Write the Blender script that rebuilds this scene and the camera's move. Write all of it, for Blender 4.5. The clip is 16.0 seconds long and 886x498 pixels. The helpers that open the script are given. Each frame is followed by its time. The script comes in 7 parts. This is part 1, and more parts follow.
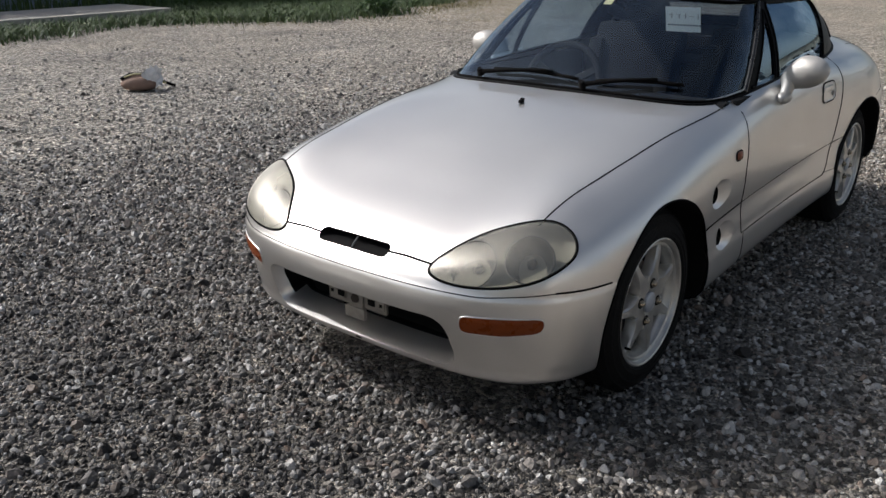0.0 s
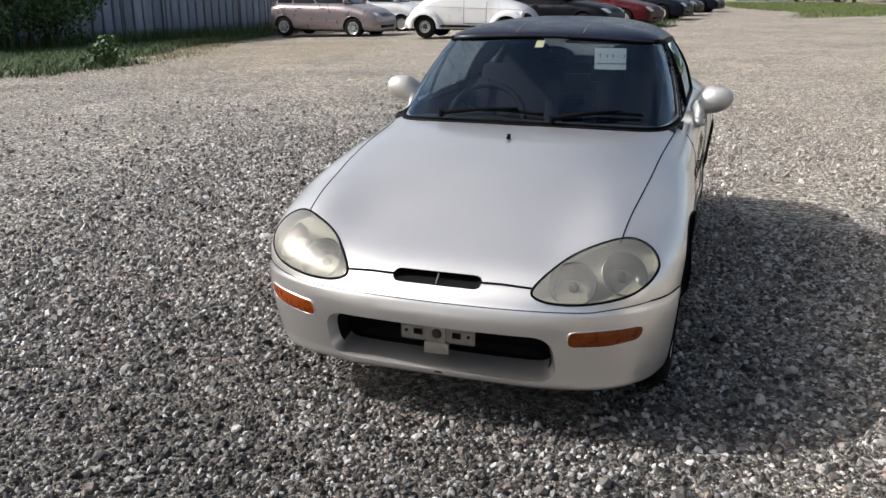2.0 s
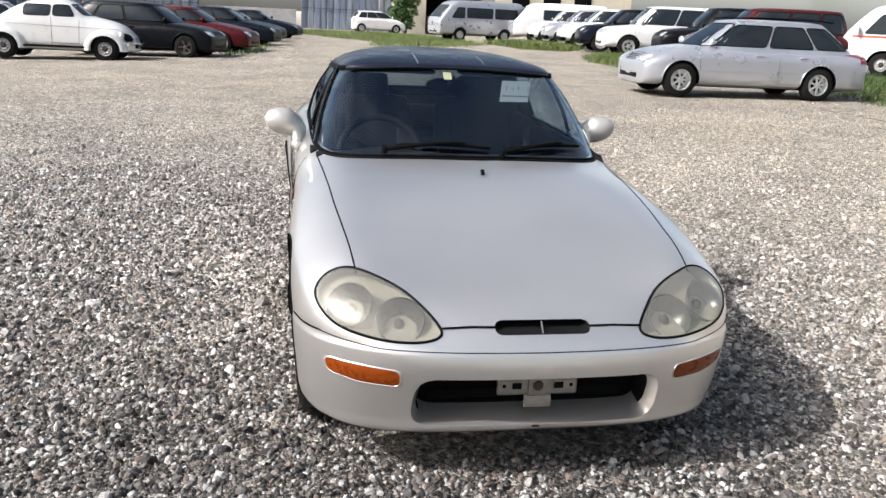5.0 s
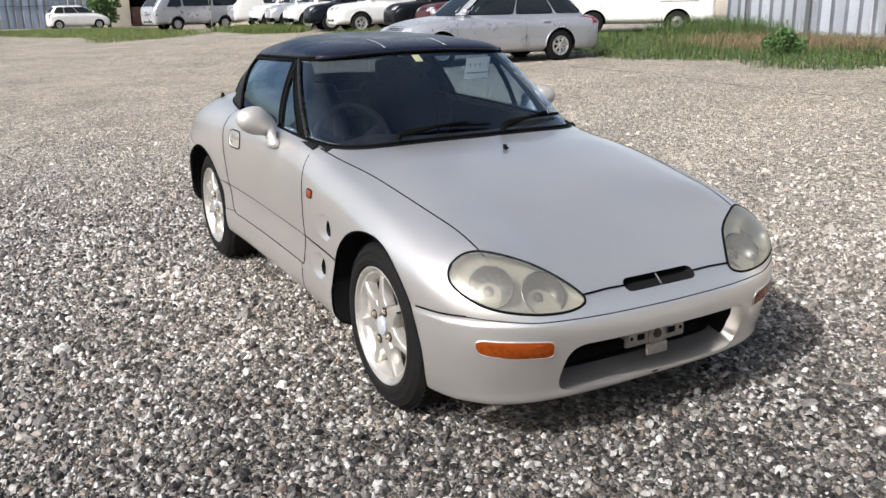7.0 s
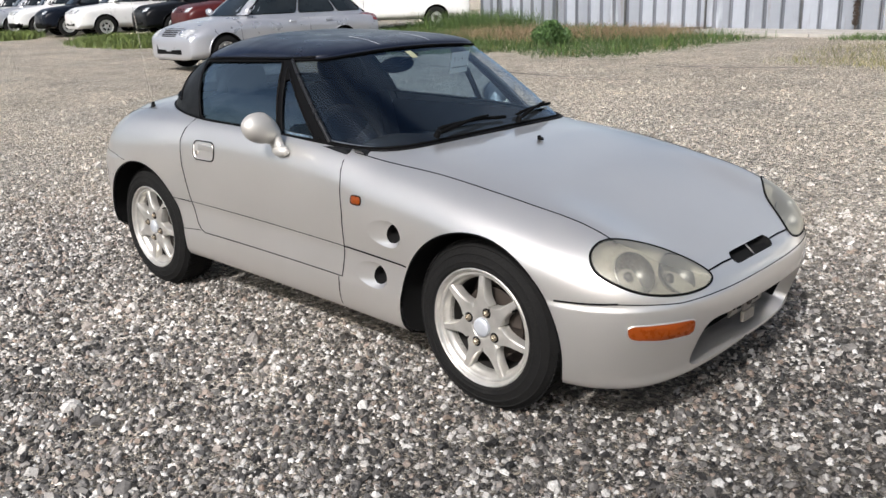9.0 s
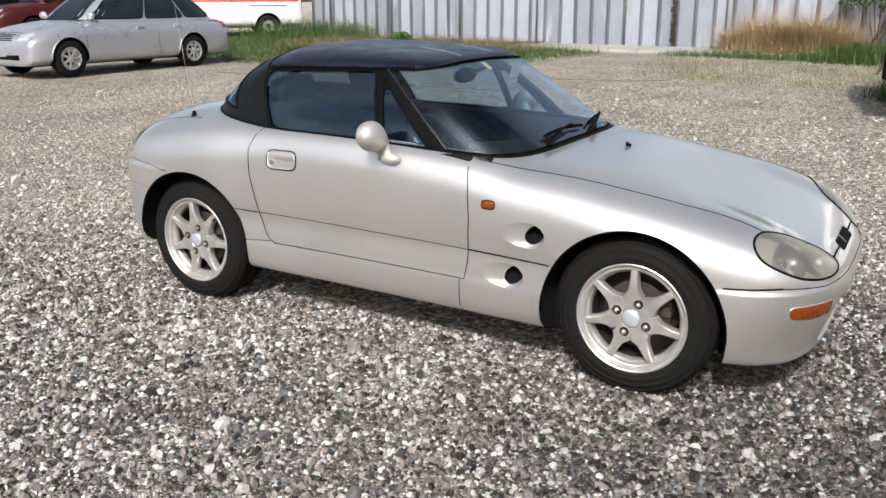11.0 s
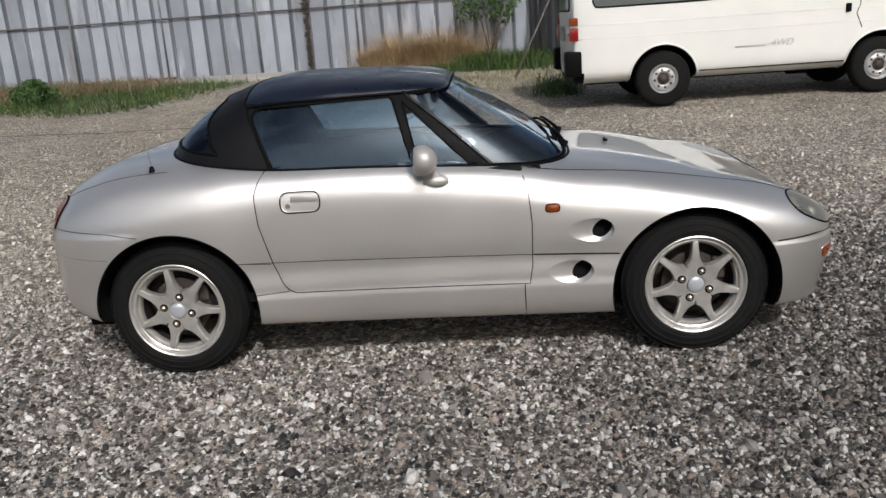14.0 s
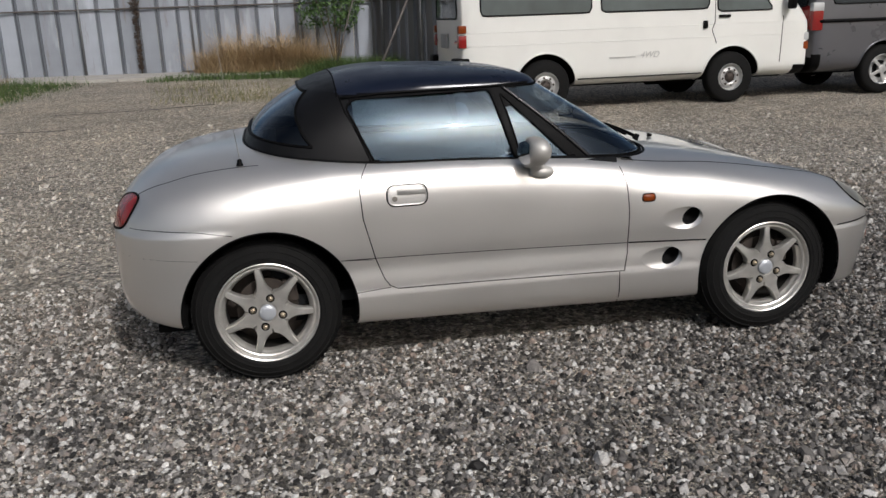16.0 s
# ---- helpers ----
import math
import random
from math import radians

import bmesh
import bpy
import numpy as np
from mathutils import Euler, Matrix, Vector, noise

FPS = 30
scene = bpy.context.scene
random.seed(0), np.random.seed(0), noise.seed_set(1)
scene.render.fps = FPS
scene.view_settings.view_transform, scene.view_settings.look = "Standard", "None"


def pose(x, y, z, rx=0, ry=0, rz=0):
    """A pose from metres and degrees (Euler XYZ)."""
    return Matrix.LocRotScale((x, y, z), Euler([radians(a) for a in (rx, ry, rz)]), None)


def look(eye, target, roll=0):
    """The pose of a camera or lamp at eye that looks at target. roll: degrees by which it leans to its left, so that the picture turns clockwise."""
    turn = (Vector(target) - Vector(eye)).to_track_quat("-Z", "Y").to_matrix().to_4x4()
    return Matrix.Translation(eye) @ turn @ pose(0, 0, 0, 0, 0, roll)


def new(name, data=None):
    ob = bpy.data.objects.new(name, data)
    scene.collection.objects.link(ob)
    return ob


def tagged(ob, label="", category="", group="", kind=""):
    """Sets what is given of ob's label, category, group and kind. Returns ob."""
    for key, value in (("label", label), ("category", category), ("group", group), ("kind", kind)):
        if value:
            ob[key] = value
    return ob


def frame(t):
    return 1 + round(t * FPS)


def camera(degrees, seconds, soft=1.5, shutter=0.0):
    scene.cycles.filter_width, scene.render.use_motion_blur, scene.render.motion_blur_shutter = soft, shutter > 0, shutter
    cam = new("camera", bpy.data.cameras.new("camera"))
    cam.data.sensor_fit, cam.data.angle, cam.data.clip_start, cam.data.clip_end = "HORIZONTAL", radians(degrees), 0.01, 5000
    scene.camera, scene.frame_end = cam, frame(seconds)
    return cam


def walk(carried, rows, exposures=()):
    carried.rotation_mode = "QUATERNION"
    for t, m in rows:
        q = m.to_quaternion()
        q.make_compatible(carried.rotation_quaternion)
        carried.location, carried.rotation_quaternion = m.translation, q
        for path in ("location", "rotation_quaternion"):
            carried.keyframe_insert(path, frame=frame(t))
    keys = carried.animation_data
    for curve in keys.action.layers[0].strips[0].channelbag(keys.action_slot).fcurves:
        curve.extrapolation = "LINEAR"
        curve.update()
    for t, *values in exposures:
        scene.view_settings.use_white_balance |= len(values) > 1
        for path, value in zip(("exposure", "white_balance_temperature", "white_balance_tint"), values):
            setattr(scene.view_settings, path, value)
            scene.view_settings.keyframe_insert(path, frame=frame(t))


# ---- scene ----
cam = camera(54.8, 16.0)
PATH = [
    (0, (3.216, 1.637, 1.303), (1.761, 0.451, 0.613), -0.2),
    (0.5, (3.407, 1.469, 1.297), (1.854, 0.394, 0.638), -0.1),
    (1, (3.516, 1.224, 1.298), (1.869, 0.291, 0.65), -0.6),
    (1.5, (3.708, 0.99, 1.308), (1.947, 0.249, 0.716), 0.2),
    (2, (3.84, 0.758, 1.315), (2.028, 0.158, 0.719), 0.0),
    (2.5, (3.87, 0.485, 1.321), (2.027, -0.034, 0.744), 0.5),
    (3, (3.963, 0.217, 1.316), (2.066, -0.086, 0.759), 0.4),
    (3.5, (4.001, 0.015, 1.327), (2.101, -0.125, 0.719), 0.3),
    (4, (3.911, -0.253, 1.309), (1.991, -0.177, 0.756), -0.4),
    (4.2, (3.864, -0.339, 1.298), (1.945, -0.202, 0.751), 0.3),
    (6.3, (3.598, -1.413, 1.299), (1.838, -0.63, 0.76), 0.3),
    (6.5, (3.567, -1.529, 1.311), (1.843, -0.688, 0.746), -1.0),
    (7, (3.401, -1.732, 1.285), (1.722, -0.797, 0.731), -1.0),
    (7.5, (3.233, -1.95, 1.3), (1.621, -0.899, 0.755), -0.8),
    (8, (3.139, -2.231, 1.314), (1.636, -1.029, 0.77), -2.5),
    (8.5, (2.921, -2.371, 1.276), (1.489, -1.093, 0.713), -2.2),
    (8.7, (2.828, -2.443, 1.292), (1.436, -1.124, 0.724), -2.3),
    (10.8, (1.922, -3.201, 1.296), (0.952, -1.539, 0.751), 1.1),
    (11, (1.855, -3.34, 1.329), (0.889, -1.68, 0.771), -0.3),
    (11.5, (1.649, -3.468, 1.32), (0.794, -1.757, 0.735), -0.4),
    (12, (1.401, -3.546, 1.35), (0.638, -1.783, 0.793), -2.8),
    (12.5, (1.121, -3.73, 1.348), (0.528, -1.887, 0.845), -1.1),
    (13, (0.858, -3.778, 1.343), (0.362, -1.919, 0.796), -2.6),
    (13.5, (0.588, -3.748, 1.369), (0.139, -1.873, 0.839), -3.5),
    (13.9, (0.314, -3.826, 1.35), (0.202, -1.9, 0.822), -4.0),
    (14, (0.253, -3.847, 1.359), (0.136, -1.922, 0.83), -4.1),
    (14.5, (-0.027, -3.866, 1.336), (-0.063, -1.93, 0.832), -2.8),
    (15, (-0.324, -3.819, 1.348), (-0.283, -1.888, 0.829), -3.0),
    (15.5, (-0.652, -3.846, 1.361), (-0.419, -1.93, 0.838), -2.5),
    (16, (-0.924, -3.78, 1.351), (-0.575, -1.883, 0.821), -2.0),
]
walk(cam, [(t, look(eye, target, roll)) for t, eye, target, roll in PATH],
     exposures=[(0, -.60), (1, -.33), (2, -.12), (2.5, .10), (4, .25), (8, -.11), (11, -.23), (11.6, -.34), (12, -.58), (13, -.68), (13.6, -.77), (14, -.96), (15, -1.00), (16, -1.22)])

# ---- world, sun and exposure ----
SUN_DIR = Vector((0.235, -0.79, 0.68)).normalized()
world = bpy.data.worlds.new("sky")
scene.world = world
world.use_nodes = True
wn = world.node_tree
wn.nodes.clear()
sky = wn.nodes.new("ShaderNodeTexSky")
sky.sky_type = "NISHITA"
sky.sun_disc = False
sky.sun_elevation = math.asin(SUN_DIR.z)
sky.sun_rotation = math.atan2(SUN_DIR.x, SUN_DIR.y)
sky.air_density, sky.dust_density, sky.ozone_density = 1.0, 2.6, 1.0
sky_bg = wn.nodes.new("ShaderNodeBackground")
sky_bg.inputs["Strength"].default_value = 0.12
sky_out = wn.nodes.new("ShaderNodeOutputWorld")
# thin bright cloud over the blue
sky_hue = wn.nodes.new("ShaderNodeHueSaturation")
sky_tc = wn.nodes.new("ShaderNodeTexCoord")
sky_cloud = wn.nodes.new("ShaderNodeTexNoise")
sky_cloud.inputs["Scale"].default_value = 2.6
sky_cloud.inputs["Detail"].default_value = 7
sky_cloud.inputs["Roughness"].default_value = 0.58
sky_map = wn.nodes.new("ShaderNodeMapping")
sky_map.inputs["Location"].default_value = (2.7, 1.3, 0.6)
wn.links.new(sky_tc.outputs["Generated"], sky_map.inputs["Vector"])
wn.links.new(sky_map.outputs[0], sky_cloud.inputs["Vector"])
sky_val = wn.nodes.new("ShaderNodeMapRange")
sky_val.interpolation_type = "SMOOTHSTEP"
sky_val.inputs["From Min"].default_value, sky_val.inputs["From Max"].default_value = 0.38, 0.58
sky_val.inputs["To Min"].default_value, sky_val.inputs["To Max"].default_value = 0.82, 1.55
sky_sat = wn.nodes.new("ShaderNodeMapRange")
sky_sat.inputs["From Min"].default_value, sky_sat.inputs["From Max"].default_value = 0.82, 1.55
sky_sat.inputs["To Min"].default_value, sky_sat.inputs["To Max"].default_value = 1.08, 0.45
wn.links.new(sky_val.outputs[0], sky_sat.inputs["Value"])
wn.links.new(sky_sat.outputs[0], sky_hue.inputs["Saturation"])
wn.links.new(sky_cloud.outputs["Fac"], sky_val.inputs["Value"])
# the haze glows towards the sun
sun_near = wn.nodes.new("ShaderNodeVectorMath")
sun_near.operation = "DOT_PRODUCT"
sun_near.inputs[1].default_value = SUN_DIR
wn.links.new(sky_tc.outputs["Generated"], sun_near.inputs[0])
sun_pos = wn.nodes.new("ShaderNodeMath")
sun_pos.operation = "MAXIMUM"
sun_pos.inputs[1].default_value = 0.0
wn.links.new(sun_near.outputs["Value"], sun_pos.inputs[0])
sun_pow = wn.nodes.new("ShaderNodeMath")
sun_pow.operation = "POWER"
sun_pow.inputs[1].default_value = 22.0
wn.links.new(sun_pos.outputs[0], sun_pow.inputs[0])
sun_haze = wn.nodes.new("ShaderNodeMath")
sun_haze.operation = "MULTIPLY_ADD"
sun_haze.inputs[1].default_value = 4.0
wn.links.new(sun_pow.outputs[0], sun_haze.inputs[0])
wn.links.new(sky_val.outputs[0], sun_haze.inputs[2])
wn.links.new(sun_haze.outputs[0], sky_hue.inputs["Value"])
wn.links.new(sky.outputs[0], sky_hue.inputs["Color"])
wn.links.new(sky_hue.outputs[0], sky_bg.inputs["Color"])
wn.links.new(sky_bg.outputs[0], sky_out.inputs["Surface"])
sun_data = bpy.data.lights.new("sun", "SUN")
sun_data.energy, sun_data.angle, sun_data.color = 4.9, radians(0.6), (0.99, 0.982, 1.0)
sun = new("sun", sun_data)
sun.matrix_world = look(SUN_DIR * 60, (0, 0, 0))


# ---- materials ----
def mat(name, color, rough=0.5, metal=0.0, vary=0.12, scale=14.0, bump=0.0, bump_scale=120.0, coat=0.0, coat_rough=0.08, spec=0.5, big=1.2, wear=0.07):
    """A surface with tone variation at two sizes and fine relief."""
    m = bpy.data.materials.new(name)
    m.use_nodes = True
    nt = m.node_tree
    b = nt.nodes["Principled BSDF"]
    b.inputs["Roughness"].default_value = rough
    b.inputs["Metallic"].default_value = metal
    b.inputs["Coat Weight"].default_value = coat
    b.inputs["Coat Roughness"].default_value = coat_rough
    b.inputs["Specular IOR Level"].default_value = spec
    tc = nt.nodes.new("ShaderNodeTexCoord")
    n1 = nt.nodes.new("ShaderNodeTexNoise")
    n1.inputs["Scale"].default_value = scale
    n1.inputs["Detail"].default_value = 5
    n2 = nt.nodes.new("ShaderNodeTexNoise")
    n2.inputs["Scale"].default_value = big
    n2.inputs["Detail"].default_value = 3
    add = nt.nodes.new("ShaderNodeMath")
    add.operation = "ADD"
    for n in (n1, n2):
        nt.links.new(tc.outputs["Object"], n.inputs["Vector"])
    nt.links.new(n1.outputs["Fac"], add.inputs[0])
    nt.links.new(n2.outputs["Fac"], add.inputs[1])
    ramp = nt.nodes.new("ShaderNodeMapRange")
    ramp.inputs["From Min"].default_value, ramp.inputs["From Max"].default_value = 0.6, 1.4
    ramp.inputs["To Min"].default_value, ramp.inputs["To Max"].default_value = 1 - vary, 1 + vary
    nt.links.new(add.outputs[0], ramp.inputs["Value"])
    mul = nt.nodes.new("ShaderNodeVectorMath")
    mul.operation = "SCALE"
    mul.inputs[0].default_value = color
    nt.links.new(ramp.outputs[0], mul.inputs["Scale"])
    nt.links.new(mul.outputs["Vector"], b.inputs["Base Color"])
    rr = nt.nodes.new("ShaderNodeMapRange")
    rr.inputs["From Min"].default_value, rr.inputs["From Max"].default_value = 0.3, 0.7
    rr.inputs["To Min"].default_value, rr.inputs["To Max"].default_value = max(0, rough - wear), min(1, rough + wear)
    nt.links.new(n1.outputs["Fac"], rr.inputs["Value"])
    nt.links.new(rr.outputs[0], b.inputs["Roughness"])
    if bump:
        n3 = nt.nodes.new("ShaderNodeTexNoise")
        n3.inputs["Scale"].default_value = bump_scale
        n3.inputs["Detail"].default_value = 4
        nt.links.new(tc.outputs["Object"], n3.inputs["Vector"])
        bp = nt.nodes.new("ShaderNodeBump")
        bp.inputs["Strength"].default_value = bump
        bp.inputs["Distance"].default_value = 0.01
        nt.links.new(n3.outputs["Fac"], bp.inputs["Height"])
        nt.links.new(bp.outputs[0], b.inputs["Normal"])
    return m


def glass(name, tint, rough=0.02, haze=0.0, gloss=0.05, steep=4.0, sheen=(0.78, 0.88, 1.0)):
    """Thin car glass: clear with a tint, and a mirror gloss in the sheen colour."""
    m = bpy.data.materials.new(name)
    m.use_nodes = True
    nt = m.node_tree
    nt.nodes.clear()
    tr = nt.nodes.new("ShaderNodeBsdfTransparent")
    tr.inputs["Color"].default_value = (*tint, 1)
    gl = nt.nodes.new("ShaderNodeBsdfGlossy")
    gl.inputs["Roughness"].default_value = rough
    gl.inputs["Color"].default_value = (*sheen, 1)
    lw = nt.nodes.new("ShaderNodeLayerWeight")
    lw.inputs["Blend"].default_value = 0.5
    pw = nt.nodes.new("ShaderNodeMath")
    pw.operation = "POWER"
    pw.inputs[1].default_value = steep
    nt.links.new(lw.outputs["Facing"], pw.inputs[0])
    fr = nt.nodes.new("ShaderNodeMath")
    fr.operation = "MULTIPLY_ADD"
    fr.inputs[1].default_value, fr.inputs[2].default_value = 1 - gloss, gloss
    nt.links.new(pw.outputs[0], fr.inputs[0])
    mix = nt.nodes.new("ShaderNodeMixShader")
    nt.links.new(fr.outputs[0], mix.inputs[0])
    nt.links.new(tr.outputs[0], mix.inputs[1])
    nt.links.new(gl.outputs[0], mix.inputs[2])
    last = mix
    if haze:
        df = nt.nodes.new("ShaderNodeBsdfDiffuse")
        df.inputs["Color"].default_value = (0.55, 0.53, 0.47, 1)
        nz = nt.nodes.new("ShaderNodeTexNoise")
        nz.inputs["Scale"].default_value = 9
        tc = nt.nodes.new("ShaderNodeTexCoord")
        nt.links.new(tc.outputs["Object"], nz.inputs["Vector"])
        mr = nt.nodes.new("ShaderNodeMapRange")
        mr.inputs["To Min"].default_value, mr.inputs["To Max"].default_value = haze * 0.6, haze * 1.4
        nt.links.new(nz.outputs["Fac"], mr.inputs["Value"])
        mx2 = nt.nodes.new("ShaderNodeMixShader")
        nt.links.new(mr.outputs[0], mx2.inputs[0])
        nt.links.new(mix.outputs[0], mx2.inputs[1])
        nt.links.new(df.outputs[0], mx2.inputs[2])
        last = mx2
    out = nt.nodes.new("ShaderNodeOutputMaterial")
    nt.links.new(last.outputs[0], out.inputs["Surface"])
    return m


def flake(m, amount=0.04):
    """Metal flake in car paint: tiny tilts of the surface."""
    nt = m.node_tree
    b = nt.nodes["Principled BSDF"]
    tc = nt.nodes.new("ShaderNodeTexCoord")
    v = nt.nodes.new("ShaderNodeTexNoise")
    v.inputs["Scale"].default_value = 900
    nt.links.new(tc.outputs["Object"], v.inputs["Vector"])
    bp = nt.nodes.new("ShaderNodeBump")
    bp.inputs["Strength"].default_value = amount
    bp.inputs["Distance"].default_value = 0.002
    nt.links.new(v.outputs["Fac"], bp.inputs["Height"])
    # the slight waviness of old panels
    w = nt.nodes.new("ShaderNodeTexNoise")
    w.inputs["Scale"].default_value = 4.5
    w.inputs["Detail"].default_value = 2
    nt.links.new(tc.outputs["Object"], w.inputs["Vector"])
    b2 = nt.nodes.new("ShaderNodeBump")
    b2.inputs["Strength"].default_value = 0.10
    b2.inputs["Distance"].default_value = 0.02
    nt.links.new(w.outputs["Fac"], b2.inputs["Height"])
    nt.links.new(b2.outputs[0], bp.inputs["Normal"])
    nt.links.new(bp.outputs[0], b.inputs["Normal"])
    return m


PAINT = flake(mat("silver_paint", (0.755, 0.734, 0.702), rough=0.37, metal=0.87, vary=0.03, scale=5, coat=1.0, coat_rough=0.03, wear=0.02))
MATT_SILVER = mat("dull_silver_plastic", (0.50, 0.485, 0.455), rough=0.55, metal=0.6, vary=0.06, scale=8, coat=0.1, coat_rough=0.3)
# some reflected sky blue is put into the roof's dark base colour
ROOF = mat("dark_roof_panel", (0.0055, 0.0082, 0.0185), rough=0.32, vary=0.3, scale=9, bump=0.02, bump_scale=300, spec=0.4, coat=0.12, coat_rough=0.12, wear=0.09)
HOOP = mat("satin_rear_hoop", (0.005, 0.005, 0.0055), rough=0.42, vary=0.25, scale=20, bump=0.04, bump_scale=300, spec=0.2)
TRIM = mat("black_trim", (0.0035, 0.0035, 0.0038), rough=0.5, vary=0.2, scale=40, spec=0.06)
PILLAR = mat("satin_pillar", (0.010, 0.010, 0.0105), rough=0.30, vary=0.2, scale=30, spec=0.5)
SEAM = mat("shut_line", (0.003, 0.003, 0.0032), rough=0.8, vary=0.1, spec=0.06)
RUBBER = mat("tyre_rubber", (0.0095, 0.0094, 0.0092), rough=0.8, vary=0.35, scale=18, bump=0.3, bump_scale=120, spec=0.10)
CAP = mat("centre_cap_grey", (0.42, 0.44, 0.47), rough=0.4, metal=0.3, vary=0.05)
ALLOY = mat("alloy", (0.52, 0.505, 0.47), rough=0.38, metal=0.7, vary=0.24, scale=22, big=5)
DISC = mat("brake_steel", (0.055, 0.044, 0.037), rough=0.6, metal=0.5, vary=0.35, scale=30)
NUT = mat("nut_steel", (0.42, 0.35, 0.26), rough=0.28, metal=0.8, vary=0.3, scale=90)
BARREL = mat("dark_barrel", (0.022, 0.020, 0.018), rough=0.7, metal=0.3, vary=0.4, scale=20)
DARK = mat("dark_underside", (0.006, 0.006, 0.006), rough=0.9, vary=0.2, spec=0.1)
CABIN = mat("cabin_vinyl", (0.010, 0.0105, 0.0115), rough=0.65, spec=0.1, vary=0.2, scale=40, bump=0.08, bump_scale=260)
SEAT = mat("seat_cloth", (0.009, 0.0095, 0.011), rough=0.85, spec=0.2, vary=0.25, scale=50, bump=0.12, bump_scale=500)
CHROME = mat("bright_metal", (0.72, 0.71, 0.68), rough=0.12, metal=1.0, vary=0.05)
REFLECT = mat("lamp_reflector", (0.10, 0.10, 0.098), rough=0.36, metal=0.7, vary=0.1)
HOUSING = mat("lamp_housing", (0.27, 0.258, 0.218), rough=0.5, vary=0.06, scale=8)
AMBER = mat("amber_lens", (0.175, 0.034, 0.004), rough=0.3, vary=0.15, scale=60, spec=0.25)
REDLENS = mat("red_lens", (0.20, 0.009, 0.008), rough=0.15, vary=0.15, scale=40, coat=0.5)
POST_GREY = mat("grey_divider", (0.12, 0.12, 0.12), rough=0.6, vary=0.1)
STEEL = mat("zinc_bracket", (0.34, 0.315, 0.28), rough=0.45, metal=0.7, vary=0.3, scale=50)
PAPER = mat("paper", (0.84, 0.95, 0.97), rough=0.8, vary=0.03)
INK = mat("ink", (0.16, 0.22, 0.27), rough=0.8)
YELLOW = mat("yellow_label", (0.45, 0.42, 0.24), rough=0.7)
# blue sheens put the sky's reflection into the glass colour
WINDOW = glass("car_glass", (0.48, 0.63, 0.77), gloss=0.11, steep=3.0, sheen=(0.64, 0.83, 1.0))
REARGLASS = glass("rear_screen", (0.24, 0.29, 0.34), gloss=0.05)
WINDSCREEN = glass("windscreen_glass", (0.80, 0.85, 0.87), gloss=0.065, steep=4.0, sheen=(0.66, 0.82, 1.0))
LENS = glass("hazy_lamp_cover", (0.84, 0.84, 0.79), rough=0.36, haze=0.13, gloss=0.12, sheen=(1.0, 0.97, 0.88))


# ---- helpers for meshes ----
def link_mesh(name, verts, faces, material, parent=None, label="", normals=None, smooth=True):
    me = bpy.data.meshes.new(name)
    me.from_pydata([tuple(map(float, v)) for v in verts], [], [tuple(int(i) for i in f) for f in faces])
    if smooth:
        me.polygons.foreach_set("use_smooth", [True] * len(me.polygons))
    if material:
        me.materials.append(material)
    me.update()
    if normals is not None:
        me.normals_split_custom_set_from_vertices([tuple(map(float, n)) for n in normals])
    ob = new(name, me)
    if parent is not None:
        ob.parent = parent
    if label:
        tagged(ob, label)
    return ob


def part(name, bm, material, parent, label="", smooth=True):
    me = bpy.data.meshes.new(name)
    bmesh.ops.recalc_face_normals(bm, faces=bm.faces[:])
    bm.to_mesh(me)
    bm.free()
    me.polygons.foreach_set("use_smooth", [smooth] * len(me.polygons))
    if smooth:
        me.set_sharp_from_angle(angle=radians(38))
    me.materials.append(material)
    ob = new(name, me)
    ob.parent = parent
    if label:
        tagged(ob, label)
    return ob


def box(bm, cx, cy, cz, sx, sy, sz, bevel=0.0, m=None):
    r = bmesh.ops.create_cube(bm, size=1, matrix=(m or Matrix()) @ Matrix.Translation((cx, cy, cz)) @ Matrix.Diagonal((sx, sy, sz, 1)))
    if bevel:
        es = list({e for v in r["verts"] for e in v.link_edges})
        bmesh.ops.bevel(bm, geom=es, offset=bevel, segments=2, affect="EDGES", profile=0.6)
    return bm


def cyl(bm, p, axis, r1, r2, depth, seg=24):
    """A cylinder or cone centred at p along a vector."""
    rot = Vector(axis).to_track_quat("Z", "Y").to_matrix().to_4x4()
    bmesh.ops.create_cone(bm, cap_ends=True, segments=seg, radius1=r1, radius2=r2, depth=depth, matrix=Matrix.Translation(p) @ rot)
    return bm


def ball(bm, p, sx, sy, sz, u=20, v=12, m=None):
    bmesh.ops.create_uvsphere(bm, u_segments=u, v_segments=v, radius=1, matrix=Matrix.Translation(p) @ (m or Matrix()) @ Matrix.Diagonal((sx, sy, sz, 1)))
    return bm


